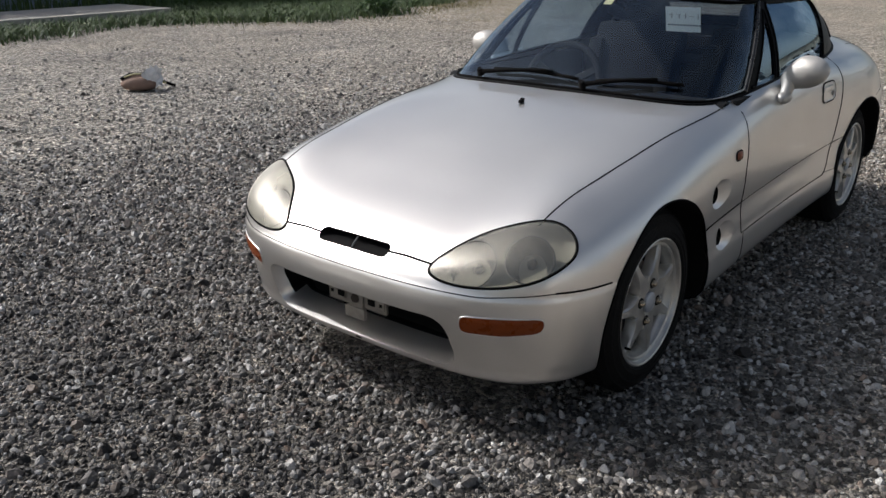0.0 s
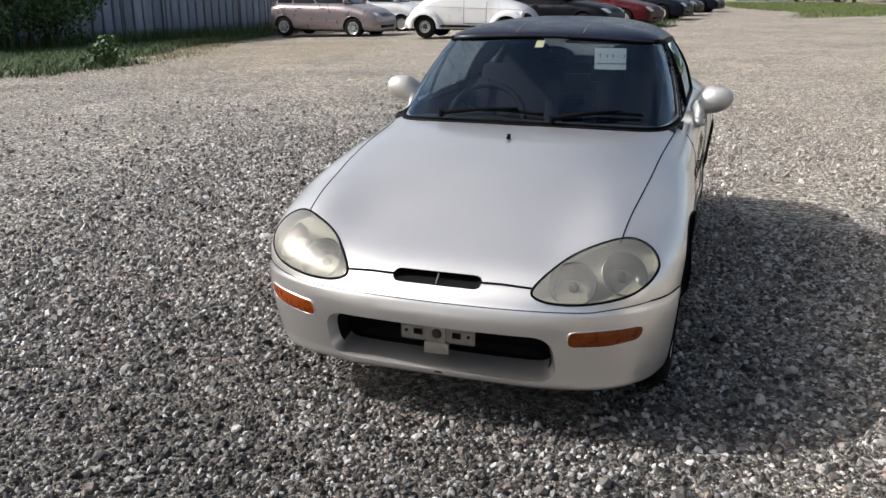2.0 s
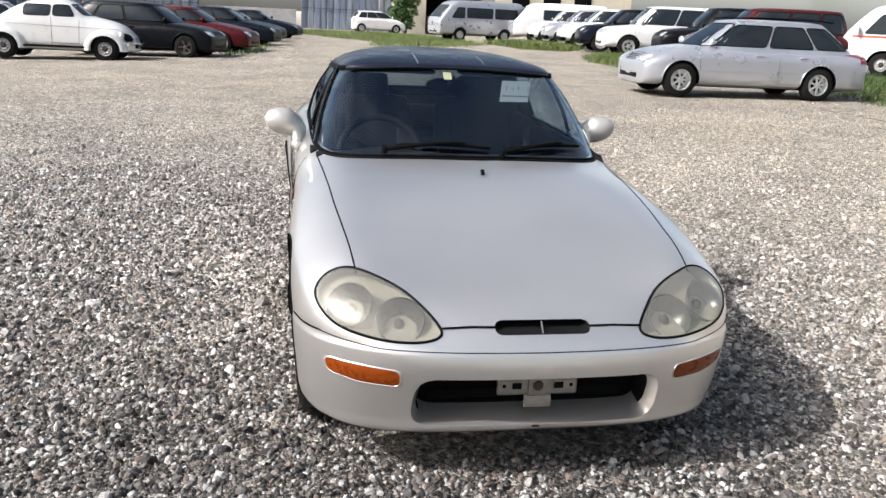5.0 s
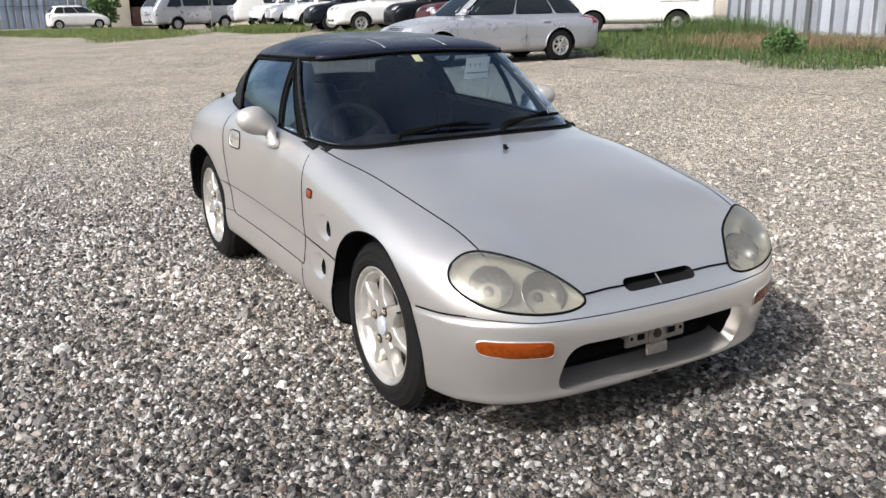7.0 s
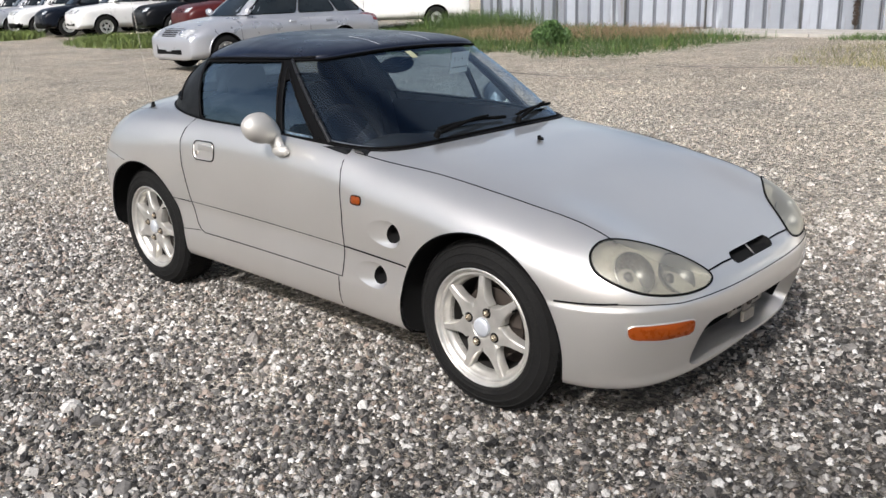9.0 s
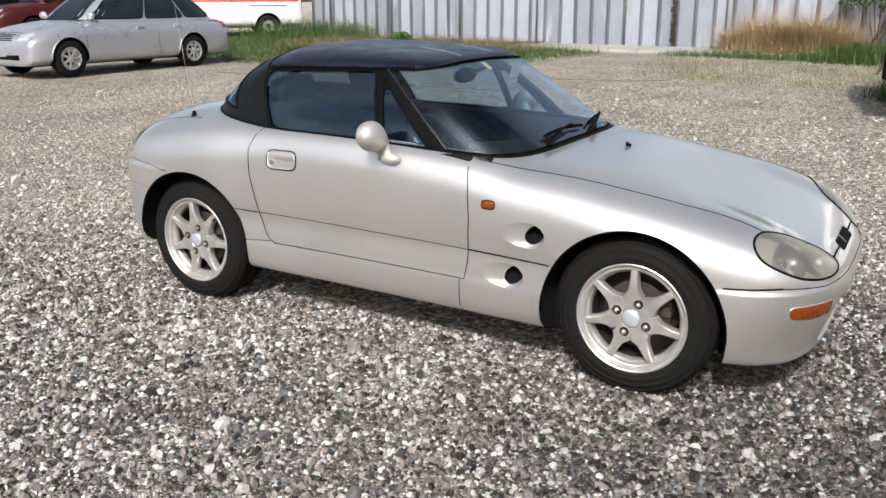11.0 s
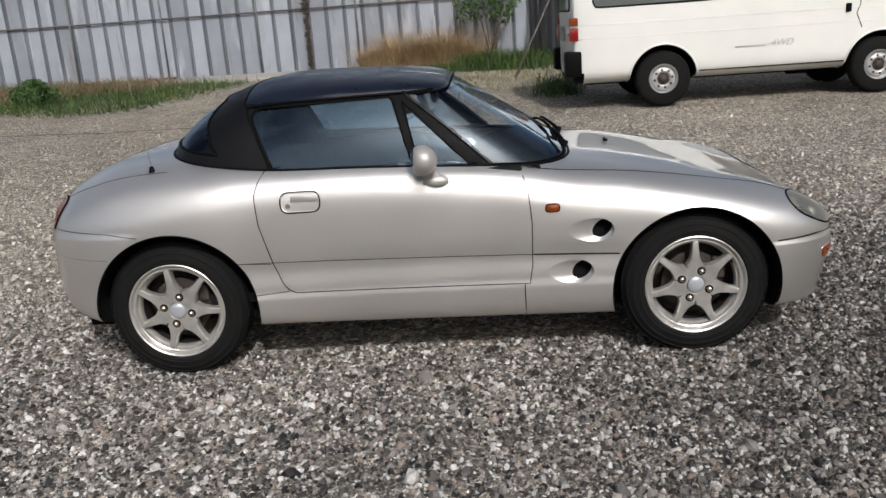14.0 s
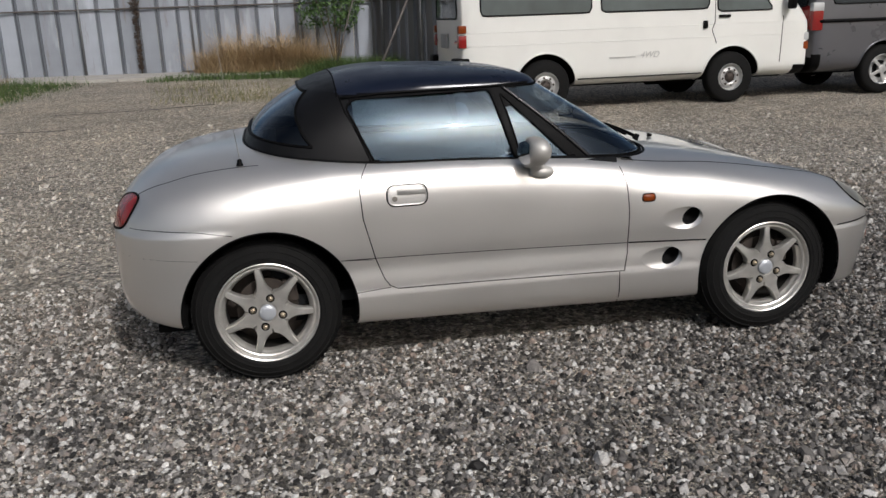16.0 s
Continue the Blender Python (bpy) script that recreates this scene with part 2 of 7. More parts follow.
def tube_mesh(points, r, closed=False, seg=6):
    """Vertices and faces of a round rod along points."""
    pts = [Vector(p) for p in points]
    n = len(pts)
    vs, fs = [], []
    up = Vector((0.3, 0.2, 1)).normalized()
    for i, p in enumerate(pts):
        a = pts[(i - 1) % n] if closed or i else p
        b = pts[(i + 1) % n] if closed or i < n - 1 else p
        d = (b - a).normalized() if (b - a).length > 1e-9 else Vector((1, 0, 0))
        side = d.cross(up)
        if side.length < 1e-3:
            side = d.cross(Vector((1, 0, 0)))
        side.normalize()
        nrm = side.cross(d)
        rr = r[i] if isinstance(r, (list, tuple)) else r
        for k in range(seg):
            t = 2 * math.pi * k / seg
            vs.append(p + side * math.cos(t) * rr + nrm * math.sin(t) * rr)
    rows = n if closed else n - 1
    for i in range(rows):
        for k in range(seg):
            a, b = i * seg + k, i * seg + (k + 1) % seg
            c, d = ((i + 1) % n) * seg + (k + 1) % seg, ((i + 1) % n) * seg + k
            fs.append((a, b, c, d))
    if not closed:
        fs.append(tuple(range(seg - 1, -1, -1)))
        fs.append(tuple((n - 1) * seg + k for k in range(seg)))
    return vs, fs


def rod(name, points, r, material, parent, label="", closed=False, seg=6):
    vs, fs = tube_mesh(points, r, closed, seg)
    return link_mesh(name, vs, fs, material, parent, label)


def spline(keys, xs):
    """Smooth curve (Catmull-Rom) through keys at whole numbers."""
    keys = np.asarray(keys, float)
    out = []
    n = len(keys)
    for x in xs:
        i = min(int(math.floor(x)), n - 2)
        f = x - i
        p1, p2 = keys[i], keys[i + 1]
        p0 = keys[i - 1] if i > 0 else 2 * p1 - p2
        p3 = keys[i + 2] if i + 2 < n else 2 * p2 - p1
        out.append(0.5 * (2 * p1 + (p2 - p0) * f + (2 * p0 - 5 * p1 + 4 * p2 - p3) * f * f + (3 * p1 - p0 - 3 * p2 + p3) * f ** 3))
    return np.array(out)


def loop2(keys, per=8):
    """Closed smooth outline through 2D keys."""
    k = np.asarray(keys, float)
    k = np.vstack([k[-1], k, k[0], k[1]])
    n = len(keys)
    return np.array([spline(k, [1 + i + j / per])[0] for i in range(n) for j in range(per)])


def rounded(keys, r, per=5):
    """Closed polygon with rounded corners."""
    k = [np.array(p, float) for p in keys]
    out = []
    for i, p in enumerate(k):
        a, b = k[i - 1], k[(i + 1) % len(k)]
        ra = min(r, 0.45 * np.linalg.norm(a - p))
        rb = min(r, 0.45 * np.linalg.norm(b - p))
        s, e = p + (a - p) / np.linalg.norm(a - p) * ra, p + (b - p) / np.linalg.norm(b - p) * rb
        for j in range(per + 1):
            t = j / per
            out.append((1 - t) ** 2 * s + 2 * t * (1 - t) * p + t * t * e)
    out = np.array(out)
    fine = []
    for i in range(len(out)):
        a, b = out[i], out[(i + 1) % len(out)]
        m = max(1, int(np.linalg.norm(b - a) / 0.03))
        for j in range(m):
            fine.append(a + (b - a) * j / m)
    return np.array(fine)


def poly_sd(P, poly):
    """Signed distance to a closed polygon, negative inside, and the nearest point."""
    P = np.asarray(P, float)
    best = np.full(len(P), 1e9)
    near = np.zeros_like(P)
    inside = np.zeros(len(P), bool)
    for i in range(len(poly)):
        a, b = poly[i], poly[(i + 1) % len(poly)]
        d = b - a
        t = np.clip(((P - a) @ d) / max(d @ d, 1e-12), 0, 1)
        q = a + t[:, None] * d
        r = np.linalg.norm(P - q, axis=1)
        m = r < best
        best[m] = r[m]
        near[m] = q[m]
        c = (a[1] > P[:, 1]) != (b[1] > P[:, 1])
        if d[1] != 0:
            inside ^= c & (P[:, 0] < a[0] + (P[:, 1] - a[1]) / d[1] * d[0])
    return np.where(inside, -best, best), near


class Skin:
    """A smooth closed surface that can be opened and split into panels."""

    def __init__(self, V, F):
        from mathutils.bvhtree import BVHTree
        self.V, self.F = np.array(V, float), np.array(F, int)
        self.tree = BVHTree.FromPolygons([tuple(v) for v in self.V], [tuple(f) for f in self.F])
        fn = np.cross(self.V[self.F[:, 2]] - self.V[self.F[:, 0]], self.V[self.F[:, 3]] - self.V[self.F[:, 1]])
        self.N = np.zeros_like(self.V)
        for k in range(4):
            np.add.at(self.N, self.F[:, k], fn)
        self.N /= np.maximum(np.linalg.norm(self.N, axis=1), 1e-12)[:, None]

    def at(self, axis, sign, a, b, lift=0.0):
        """The surface point seen along an axis from its side given by sign; a, b are the other two coordinates."""
        o = [0, 0, 0]
        others = [i for i in range(3) if i != axis]
        o[others[0]], o[others[1]] = a, b
        o[axis] = 5 * sign
        d = [0, 0, 0]
        d[axis] = -sign
        p, n, _, _ = self.tree.ray_cast(Vector(o), Vector(d))
        if p is None:
            p, n, _, _ = self.tree.find_nearest(Vector([o[i] if i != axis else 0.5 * sign for i in range(3)]))
        if n.dot(Vector(d)) > 0:
            n = -n
        return p + n * lift, n

    def punch(self, poly, axis, sign, where):
        """Opens the skin inside an outline drawn on the plane across an axis."""
        others = [i for i in range(3) if i != axis]
        used = np.unique(self.F)
        ok = np.zeros(len(self.V), bool)
        ok[used] = True
        ok &= where(self.V)
        lo, hi = poly.min(0) - 0.1, poly.max(0) + 0.1
        P = self.V[:, others]
        ok &= (P > lo).all(1) & (P < hi).all(1)
        idx = np.where(ok)[0]
        sd, near = poly_sd(P[idx], poly)
        ins = np.zeros(len(self.V), bool)
        ins[idx[sd < 0]] = True
        full = ins[self.F].all(1)
        gone = self.F[full]
        self.F = self.F[~full]
        keep = np.zeros(len(self.V), bool)
        keep[np.unique(self.F)] = True
        nearof = dict(zip(idx, near))
        for i in np.where(ins & keep)[0]:
            q = nearof[i]
            p, _ = self.at(axis, sign, q[0], q[1])
            if (p - Vector(self.V[i])).length < 0.25:
                self.V[i] = p
        return gone

    def panel(self, name, mask, material, parent, label=""):
        f = self.F[mask]
        self.F = self.F[~mask]
        u, inv = np.unique(f, return_inverse=True)
        return link_mesh(name, self.V[u], inv.reshape(f.shape), material, parent, label, self.N[u])

    def centres(self):
        return self.V[self.F].mean(1)

    def patch(self, poly, axis, sign, lift=0.0, rings=8, dome=0.0):
        """A sheet that follows the skin inside an outline."""
        c = poly.mean(0)
        vs, fs = [], []
        n = len(poly)
        for k in range(rings):
            s = 1 - k / rings
            for q in poly:
                p, nn = self.at(axis, sign, *(c + (q - c) * s))
                vs.append(p + nn * (lift + dome * (1 - s * s)))
        p, nn = self.at(axis, sign, *c)
        vs.append(p + nn * (lift + dome))
        for k in range(rings - 1):
            for i in range(n):
                fs.append((k * n + i, k * n + (i + 1) % n, (k + 1) * n + (i + 1) % n, (k + 1) * n + i))
        for i in range(n):
            fs.append(((rings - 1) * n + i, (rings - 1) * n + (i + 1) % n, len(vs) - 1))
        return vs, fs

    def line(self, pts, axis, sign, lift=0.0, step=0.025):
        """Points on the skin along a 2D path."""
        out = []
        for a, b in zip(pts[:-1], pts[1:]):
            a, b = np.array(a, float), np.array(b, float)
            m = max(1, int(np.linalg.norm(b - a) / step))
            out += [self.at(axis, sign, *(a + (b - a) * j / m), lift)[0] for j in range(m)]
        out.append(self.at(axis, sign, *pts[-1], lift)[0])
        return out


def loft(rings, close_ends=True):
    """A grid of rings, each a closed loop of the same count."""
    rings = np.asarray(rings, float)
    nr, nc = rings.shape[:2]
    V = rings.reshape(-1, 3)
    i, j = np.meshgrid(np.arange(nr - 1), np.arange(nc), indexing="ij")
    F = np.stack([i * nc + j, i * nc + (j + 1) % nc, (i + 1) * nc + (j + 1) % nc, (i + 1) * nc + j], -1).reshape(-1, 4)
    return V, F


def squircle(al, n):
    c, s = np.cos(al), np.sin(al)
    r = (np.abs(c) ** n + np.abs(s) ** n) ** (-1 / n)
    return r * c, r * s


def bm_of(vs, fs):
    bm = bmesh.new()
    bv = [bm.verts.new(v) for v in vs]
    for f in fs:
        bm.faces.new([bv[i] for i in f])
    return bm


def lathe(bm, prof, seg, m):
    """A turned shape: (radius, height) round the z axis of m."""
    rows = []
    for r, z in prof:
        rows.append([bm.verts.new(m @ Vector((r * math.cos(2 * math.pi * k / seg), r * math.sin(2 * math.pi * k / seg), z))) for k in range(seg)])
    for a, b in zip(rows[:-1], rows[1:]):
        for k in range(seg):
            bm.faces.new((a[k], a[(k + 1) % seg], b[(k + 1) % seg], b[k]))
    return bm


# ---- ground ----
def gz(x, y):
    """Height of the ground: level by the car, tilting a little further out."""
    r = math.hypot(x, y)
    f = min(1, max(0, (r - 3) / 5)) * max(0, 1 - max(0, r - 34) / 28)
    if y < 0:
        z = 0.007 * max(y, -20) + 0.0017 * max(y, -14) * min(14, max(0, -x - 6))
    else:
        z = 0.011 * min(y, 20) + 0.0006 * min(y, 20) * min(40, max(0, -x - 12))
    return f * z


def gravel_material():
    """Loose crushed stone: cells of grey, white and brown stones of two sizes, with patches of tan dust."""
    m = bpy.data.materials.new("gravel_ground")
    m.use_nodes = True
    nt = m.node_tree
    b = nt.nodes["Principled BSDF"]
    b.inputs["Roughness"].default_value = 0.75
    b.inputs["Specular IOR Level"].default_value = 0.35
    geo = nt.nodes.new("ShaderNodeNewGeometry")

    def vor(scale, feature):
        v = nt.nodes.new("ShaderNodeTexVoronoi")
        v.feature = feature
        v.inputs["Scale"].default_value = scale
        nt.links.new(geo.outputs["Position"], v.inputs["Vector"])
        return v
    v1, v2 = vor(52, "F1"), vor(105, "F1")
    e1, e2 = vor(52, "DISTANCE_TO_EDGE"), vor(105, "DISTANCE_TO_EDGE")

    def tone(v, stops):
        sep = nt.nodes.new("ShaderNodeSeparateColor")
        nt.links.new(v.outputs["Color"], sep.inputs[0])
        r = nt.nodes.new("ShaderNodeValToRGB")
        r.color_ramp.interpolation = "LINEAR"
        els = r.color_ramp.elements
        while len(els) < len(stops):
            els.new(0.5)
        for e, (p, c) in zip(els, stops):
            e.position, e.color = p, (*c, 1)
        nt.links.new(sep.outputs[0], r.inputs[0])
        return r
    stops = [(0, (.085, .08, .075)), (.3, (.22, .21, .19)), (.55, (.40, .375, .335)), (.8, (.60, .53, .43)), (1, (.95, .92, .86))]
    t1, t2 = tone(v1, stops), tone(v2, stops)
    mix = nt.nodes.new("ShaderNodeMix")
    mix.data_type = "RGBA"
    nz = nt.nodes.new("ShaderNodeTexNoise")
    nz.inputs["Scale"].default_value = 9
    nz.inputs["Detail"].default_value = 6
    nt.links.new(geo.outputs["Position"], nz.inputs["Vector"])
    pick = nt.nodes.new("ShaderNodeMapRange")
    pick.inputs["From Min"].default_value, pick.inputs["From Max"].default_value = 0.46, 0.54
    nt.links.new(nz.outputs["Fac"], pick.inputs["Value"])
    nt.links.new(pick.outputs[0], mix.inputs[0])
    nt.links.new(t1.outputs[0], mix.inputs[6])
    nt.links.new(t2.outputs[0], mix.inputs[7])
    # dusty tan drifts, more of them away from the car
    dust = nt.nodes.new("ShaderNodeMix")
    dust.data_type = "RGBA"
    dust.inputs[7].default_value = (0.65, 0.55, 0.40, 1)
    n2 = nt.nodes.new("ShaderNodeTexNoise")
    n2.inputs["Scale"].default_value = 0.35
    n2.inputs["Detail"].default_value = 8
    n2.inputs["Roughness"].default_value = 0.7
    nt.links.new(geo.outputs["Position"], n2.inputs["Vector"])
    so = nt.nodes.new("ShaderNodeVectorMath")
    so.operation = "SUBTRACT"
    so.inputs[1].default_value = (2.5, -6.0, 0)
    nt.links.new(geo.outputs["Position"], so.inputs[0])
    ln = nt.nodes.new("ShaderNodeVectorMath")
    ln.operation = "LENGTH"
    nt.links.new(so.outputs[0], ln.inputs[0])
    far = nt.nodes.new("ShaderNodeMapRange")
    far.inputs["From Min"].default_value, far.inputs["From Max"].default_value = 6.8, 14.5
    far.inputs["To Min"].default_value, far.inputs["To Max"].default_value = 0.0, 0.42
    nt.links.new(ln.outputs["Value"], far.inputs["Value"])
    ad = nt.nodes.new("ShaderNodeMath")
    ad.operation = "MULTIPLY_ADD"
    nt.links.new(n2.outputs["Fac"], ad.inputs[0])
    ad.inputs[1].default_value = 1.1
    ad.inputs[2].default_value = -0.42
    sm = nt.nodes.new("ShaderNodeMath")
    sm.operation = "ADD"
    sm.use_clamp = True
    nt.links.new(ad.outputs[0], sm.inputs[0])
    nt.links.new(far.outputs[0], sm.inputs[1])
    cl = nt.nodes.new("ShaderNodeMath")
    cl.operation = "MULTIPLY"
    cl.inputs[1].default_value = 0.66
    nt.links.new(sm.outputs[0], cl.inputs[0])
    nt.links.new(cl.outputs[0], dust.inputs[0])
    nt.links.new(mix.outputs[2], dust.inputs[6])
    n4 = nt.nodes.new("ShaderNodeTexNoise")
    n4.inputs["Scale"].default_value = 0.55
    n4.inputs["Detail"].default_value = 10
    n4.inputs["Roughness"].default_value = 0.78
    nt.links.new(geo.outputs["Position"], n4.inputs["Vector"])
    r4 = nt.nodes.new("ShaderNodeMapRange")
    r4.inputs["From Min"].default_value, r4.inputs["From Max"].default_value = 0.3, 0.7
    r4.inputs["To Min"].default_value, r4.inputs["To Max"].default_value = 0.64, 1.36
    nt.links.new(n4.outputs["Fac"], r4.inputs["Value"])
    v3 = vor(40, "F1")
    s3 = nt.nodes.new("ShaderNodeSeparateColor")
    nt.links.new(v3.outputs["Color"], s3.inputs[0])
    r5 = nt.nodes.new("ShaderNodeMapRange")
    r5.inputs["From Min"].default_value, r5.inputs["From Max"].default_value = 0.0, 1.0
    r5.inputs["To Min"].default_value, r5.inputs["To Max"].default_value = 0.30, 1.50
    nt.links.new(s3.outputs[1], r5.inputs["Value"])
    both = nt.nodes.new("ShaderNodeMath")
    both.operation = "MULTIPLY"
    nt.links.new(r4.outputs[0], both.inputs[0])
    nt.links.new(r5.outputs[0], both.inputs[1])
    pt = nt.nodes.new("ShaderNodeVectorMath")
    pt.operation = "SCALE"
    nt.links.new(dust.outputs[2], pt.inputs[0])
    nt.links.new(both.outputs[0], pt.inputs["Scale"])
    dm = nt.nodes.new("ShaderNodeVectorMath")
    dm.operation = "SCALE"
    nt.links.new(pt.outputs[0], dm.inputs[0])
    nt.links.new(dark_patch(nt, geo, 0.54), dm.inputs["Scale"])
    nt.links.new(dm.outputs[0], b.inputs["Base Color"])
    hsum = nt.nodes.new("ShaderNodeMath")
    hsum.operation = "MULTIPLY_ADD"
    hsum.inputs[1].default_value = 2.0
    nt.links.new(e1.outputs["Distance"], hsum.inputs[0])
    nt.links.new(e2.outputs["Distance"], hsum.inputs[2])
    mn = nt.nodes.new("ShaderNodeMath")
    mn.operation = "MINIMUM"
    mn.inputs[1].default_value = 0.6
    nt.links.new(hsum.outputs[0], mn.inputs[0])
    bp = nt.nodes.new("ShaderNodeBump")
    bp.inputs["Strength"].default_value = 1.0
    bp.inputs["Distance"].default_value = 0.035
    nt.links.new(mn.outputs[0], bp.inputs["Height"])
    nt.links.new(bp.outputs[0], b.inputs["Normal"])
    return m


def dark_patch(nt, geo, low=0.82):
    """A factor that darkens the gravel where the car stands, with a ragged edge."""
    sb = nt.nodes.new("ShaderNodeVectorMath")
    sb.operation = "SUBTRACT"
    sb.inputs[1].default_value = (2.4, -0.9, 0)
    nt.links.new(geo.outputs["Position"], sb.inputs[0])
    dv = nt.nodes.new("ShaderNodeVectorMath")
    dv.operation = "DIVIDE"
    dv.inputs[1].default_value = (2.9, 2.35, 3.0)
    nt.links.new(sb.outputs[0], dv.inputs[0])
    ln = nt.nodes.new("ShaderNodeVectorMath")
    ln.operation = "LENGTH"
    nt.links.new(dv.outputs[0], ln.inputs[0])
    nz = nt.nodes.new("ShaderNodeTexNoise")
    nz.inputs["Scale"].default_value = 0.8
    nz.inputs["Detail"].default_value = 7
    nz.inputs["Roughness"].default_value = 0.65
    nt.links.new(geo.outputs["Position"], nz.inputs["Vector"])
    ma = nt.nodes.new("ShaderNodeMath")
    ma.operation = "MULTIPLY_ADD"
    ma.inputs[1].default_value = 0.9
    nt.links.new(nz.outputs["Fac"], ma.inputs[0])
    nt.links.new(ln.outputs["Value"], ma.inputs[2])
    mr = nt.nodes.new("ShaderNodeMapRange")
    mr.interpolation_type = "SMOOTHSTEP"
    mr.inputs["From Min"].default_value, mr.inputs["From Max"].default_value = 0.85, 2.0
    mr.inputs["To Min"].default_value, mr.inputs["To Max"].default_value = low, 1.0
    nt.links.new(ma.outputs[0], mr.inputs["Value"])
    # a darker spot ahead of the bumper
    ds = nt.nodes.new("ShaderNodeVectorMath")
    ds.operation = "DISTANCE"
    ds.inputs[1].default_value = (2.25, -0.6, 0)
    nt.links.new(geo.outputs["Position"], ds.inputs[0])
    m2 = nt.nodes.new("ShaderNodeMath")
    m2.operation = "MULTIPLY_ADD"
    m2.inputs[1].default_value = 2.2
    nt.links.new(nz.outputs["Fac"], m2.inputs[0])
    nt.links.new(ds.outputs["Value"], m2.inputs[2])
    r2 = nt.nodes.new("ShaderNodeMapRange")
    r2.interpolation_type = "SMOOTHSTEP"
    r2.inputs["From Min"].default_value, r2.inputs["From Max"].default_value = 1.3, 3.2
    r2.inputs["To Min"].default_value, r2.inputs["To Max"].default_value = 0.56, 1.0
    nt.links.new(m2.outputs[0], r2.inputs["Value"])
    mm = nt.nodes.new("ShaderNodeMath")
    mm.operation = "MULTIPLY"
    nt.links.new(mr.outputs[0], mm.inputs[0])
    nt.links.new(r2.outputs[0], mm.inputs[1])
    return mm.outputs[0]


def dusted(nt, geo, colour, top=0.32):
    """Lays tan dust over a colour, more of it away from the middle of the yard and in drifts."""
    so = nt.nodes.new("ShaderNodeVectorMath")
    so.operation = "SUBTRACT"
    so.inputs[1].default_value = (2.5, -6.0, 0)
    nt.links.new(geo.outputs["Position"], so.inputs[0])
    ln = nt.nodes.new("ShaderNodeVectorMath")
    ln.operation = "LENGTH"
    nt.links.new(so.outputs[0], ln.inputs[0])
    nz = nt.nodes.new("ShaderNodeTexNoise")
    nz.inputs["Scale"].default_value = 0.35
    nz.inputs["Detail"].default_value = 8
    nz.inputs["Roughness"].default_value = 0.7
    nt.links.new(geo.outputs["Position"], nz.inputs["Vector"])
    ma = nt.nodes.new("ShaderNodeMath")
    ma.operation = "MULTIPLY_ADD"
    ma.inputs[1].default_value = 7.0
    nt.links.new(nz.outputs["Fac"], ma.inputs[0])
    nt.links.new(ln.outputs["Value"], ma.inputs[2])
    mr = nt.nodes.new("ShaderNodeMapRange")
    mr.inputs["From Min"].default_value, mr.inputs["From Max"].default_value = 9.5, 15.5
    mr.inputs["To Min"].default_value, mr.inputs["To Max"].default_value = 0.0, top
    nt.links.new(ma.outputs[0], mr.inputs["Value"])
    mx = nt.nodes.new("ShaderNodeMix")
    mx.data_type = "RGBA"
    mx.inputs[7].default_value = (0.58, 0.495, 0.375, 1)
    nt.links.new(mr.outputs[0], mx.inputs[0])
    nt.links.new(colour, mx.inputs[6])
    return mx.outputs[2]


def stone_material(name="stones", white=0.76, low=0.0):
    m = bpy.data.materials.new(name)
    m.use_nodes = True
    nt = m.node_tree
    b = nt.nodes["Principled BSDF"]
    b.inputs["Roughness"].default_value = 0.6
    b.inputs["Specular IOR Level"].default_value = 0.32
    geo = nt.nodes.new("ShaderNodeNewGeometry")
    r = nt.nodes.new("ShaderNodeValToRGB")
    els = r.color_ramp.elements
    stops = [(0, (.009, .0085, .0085)), (.20, (.034, .032, .031)), (.42, (.122, .115, .108)), (.60, (.235, .220, .205)), (.68, (.225, .170, .135)), (.79, (.38, .363, .337)), (.91, (.48, .466, .44)), (1, (white * .84, white * .825, white * .79))]
    while len(els) < len(stops):
        els.new(0.5)
    for e, (p, c) in zip(els, stops):
        e.position, e.color = p, (*(v * (1 - low) + w * low for v, w in zip(c, (.34, .32, .29))), 1)
    nt.links.new(geo.outputs["Random Per Island"], r.inputs[0])
    nz = nt.nodes.new("ShaderNodeTexNoise")
    nz.inputs["Scale"].default_value = 230
    nz.inputs["Detail"].default_value = 4
    nt.links.new(geo.outputs["Position"], nz.inputs["Vector"])
    mr = nt.nodes.new("ShaderNodeMapRange")
    mr.inputs["To Min"].default_value, mr.inputs["To Max"].default_value = 0.35, 1.65
    nt.links.new(nz.outputs["Fac"], mr.inputs["Value"])
    sc = nt.nodes.new("ShaderNodeVectorMath")
    sc.operation = "SCALE"
    nt.links.new(r.outputs[0], sc.inputs[0])
    nt.links.new(mr.outputs[0], sc.inputs["Scale"])
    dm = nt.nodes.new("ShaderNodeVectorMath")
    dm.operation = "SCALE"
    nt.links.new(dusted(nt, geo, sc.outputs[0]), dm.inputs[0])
    patch_mix = nt.nodes.new("ShaderNodeMath")
    patch_mix.operation = "MULTIPLY_ADD"
    patch_mix.inputs[1].default_value, patch_mix.inputs[2].default_value = 0.88, 0.12
    nt.links.new(dark_patch(nt, geo), patch_mix.inputs[0])
    nt.links.new(patch_mix.outputs[0], dm.inputs["Scale"])
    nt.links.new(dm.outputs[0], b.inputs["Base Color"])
    return m


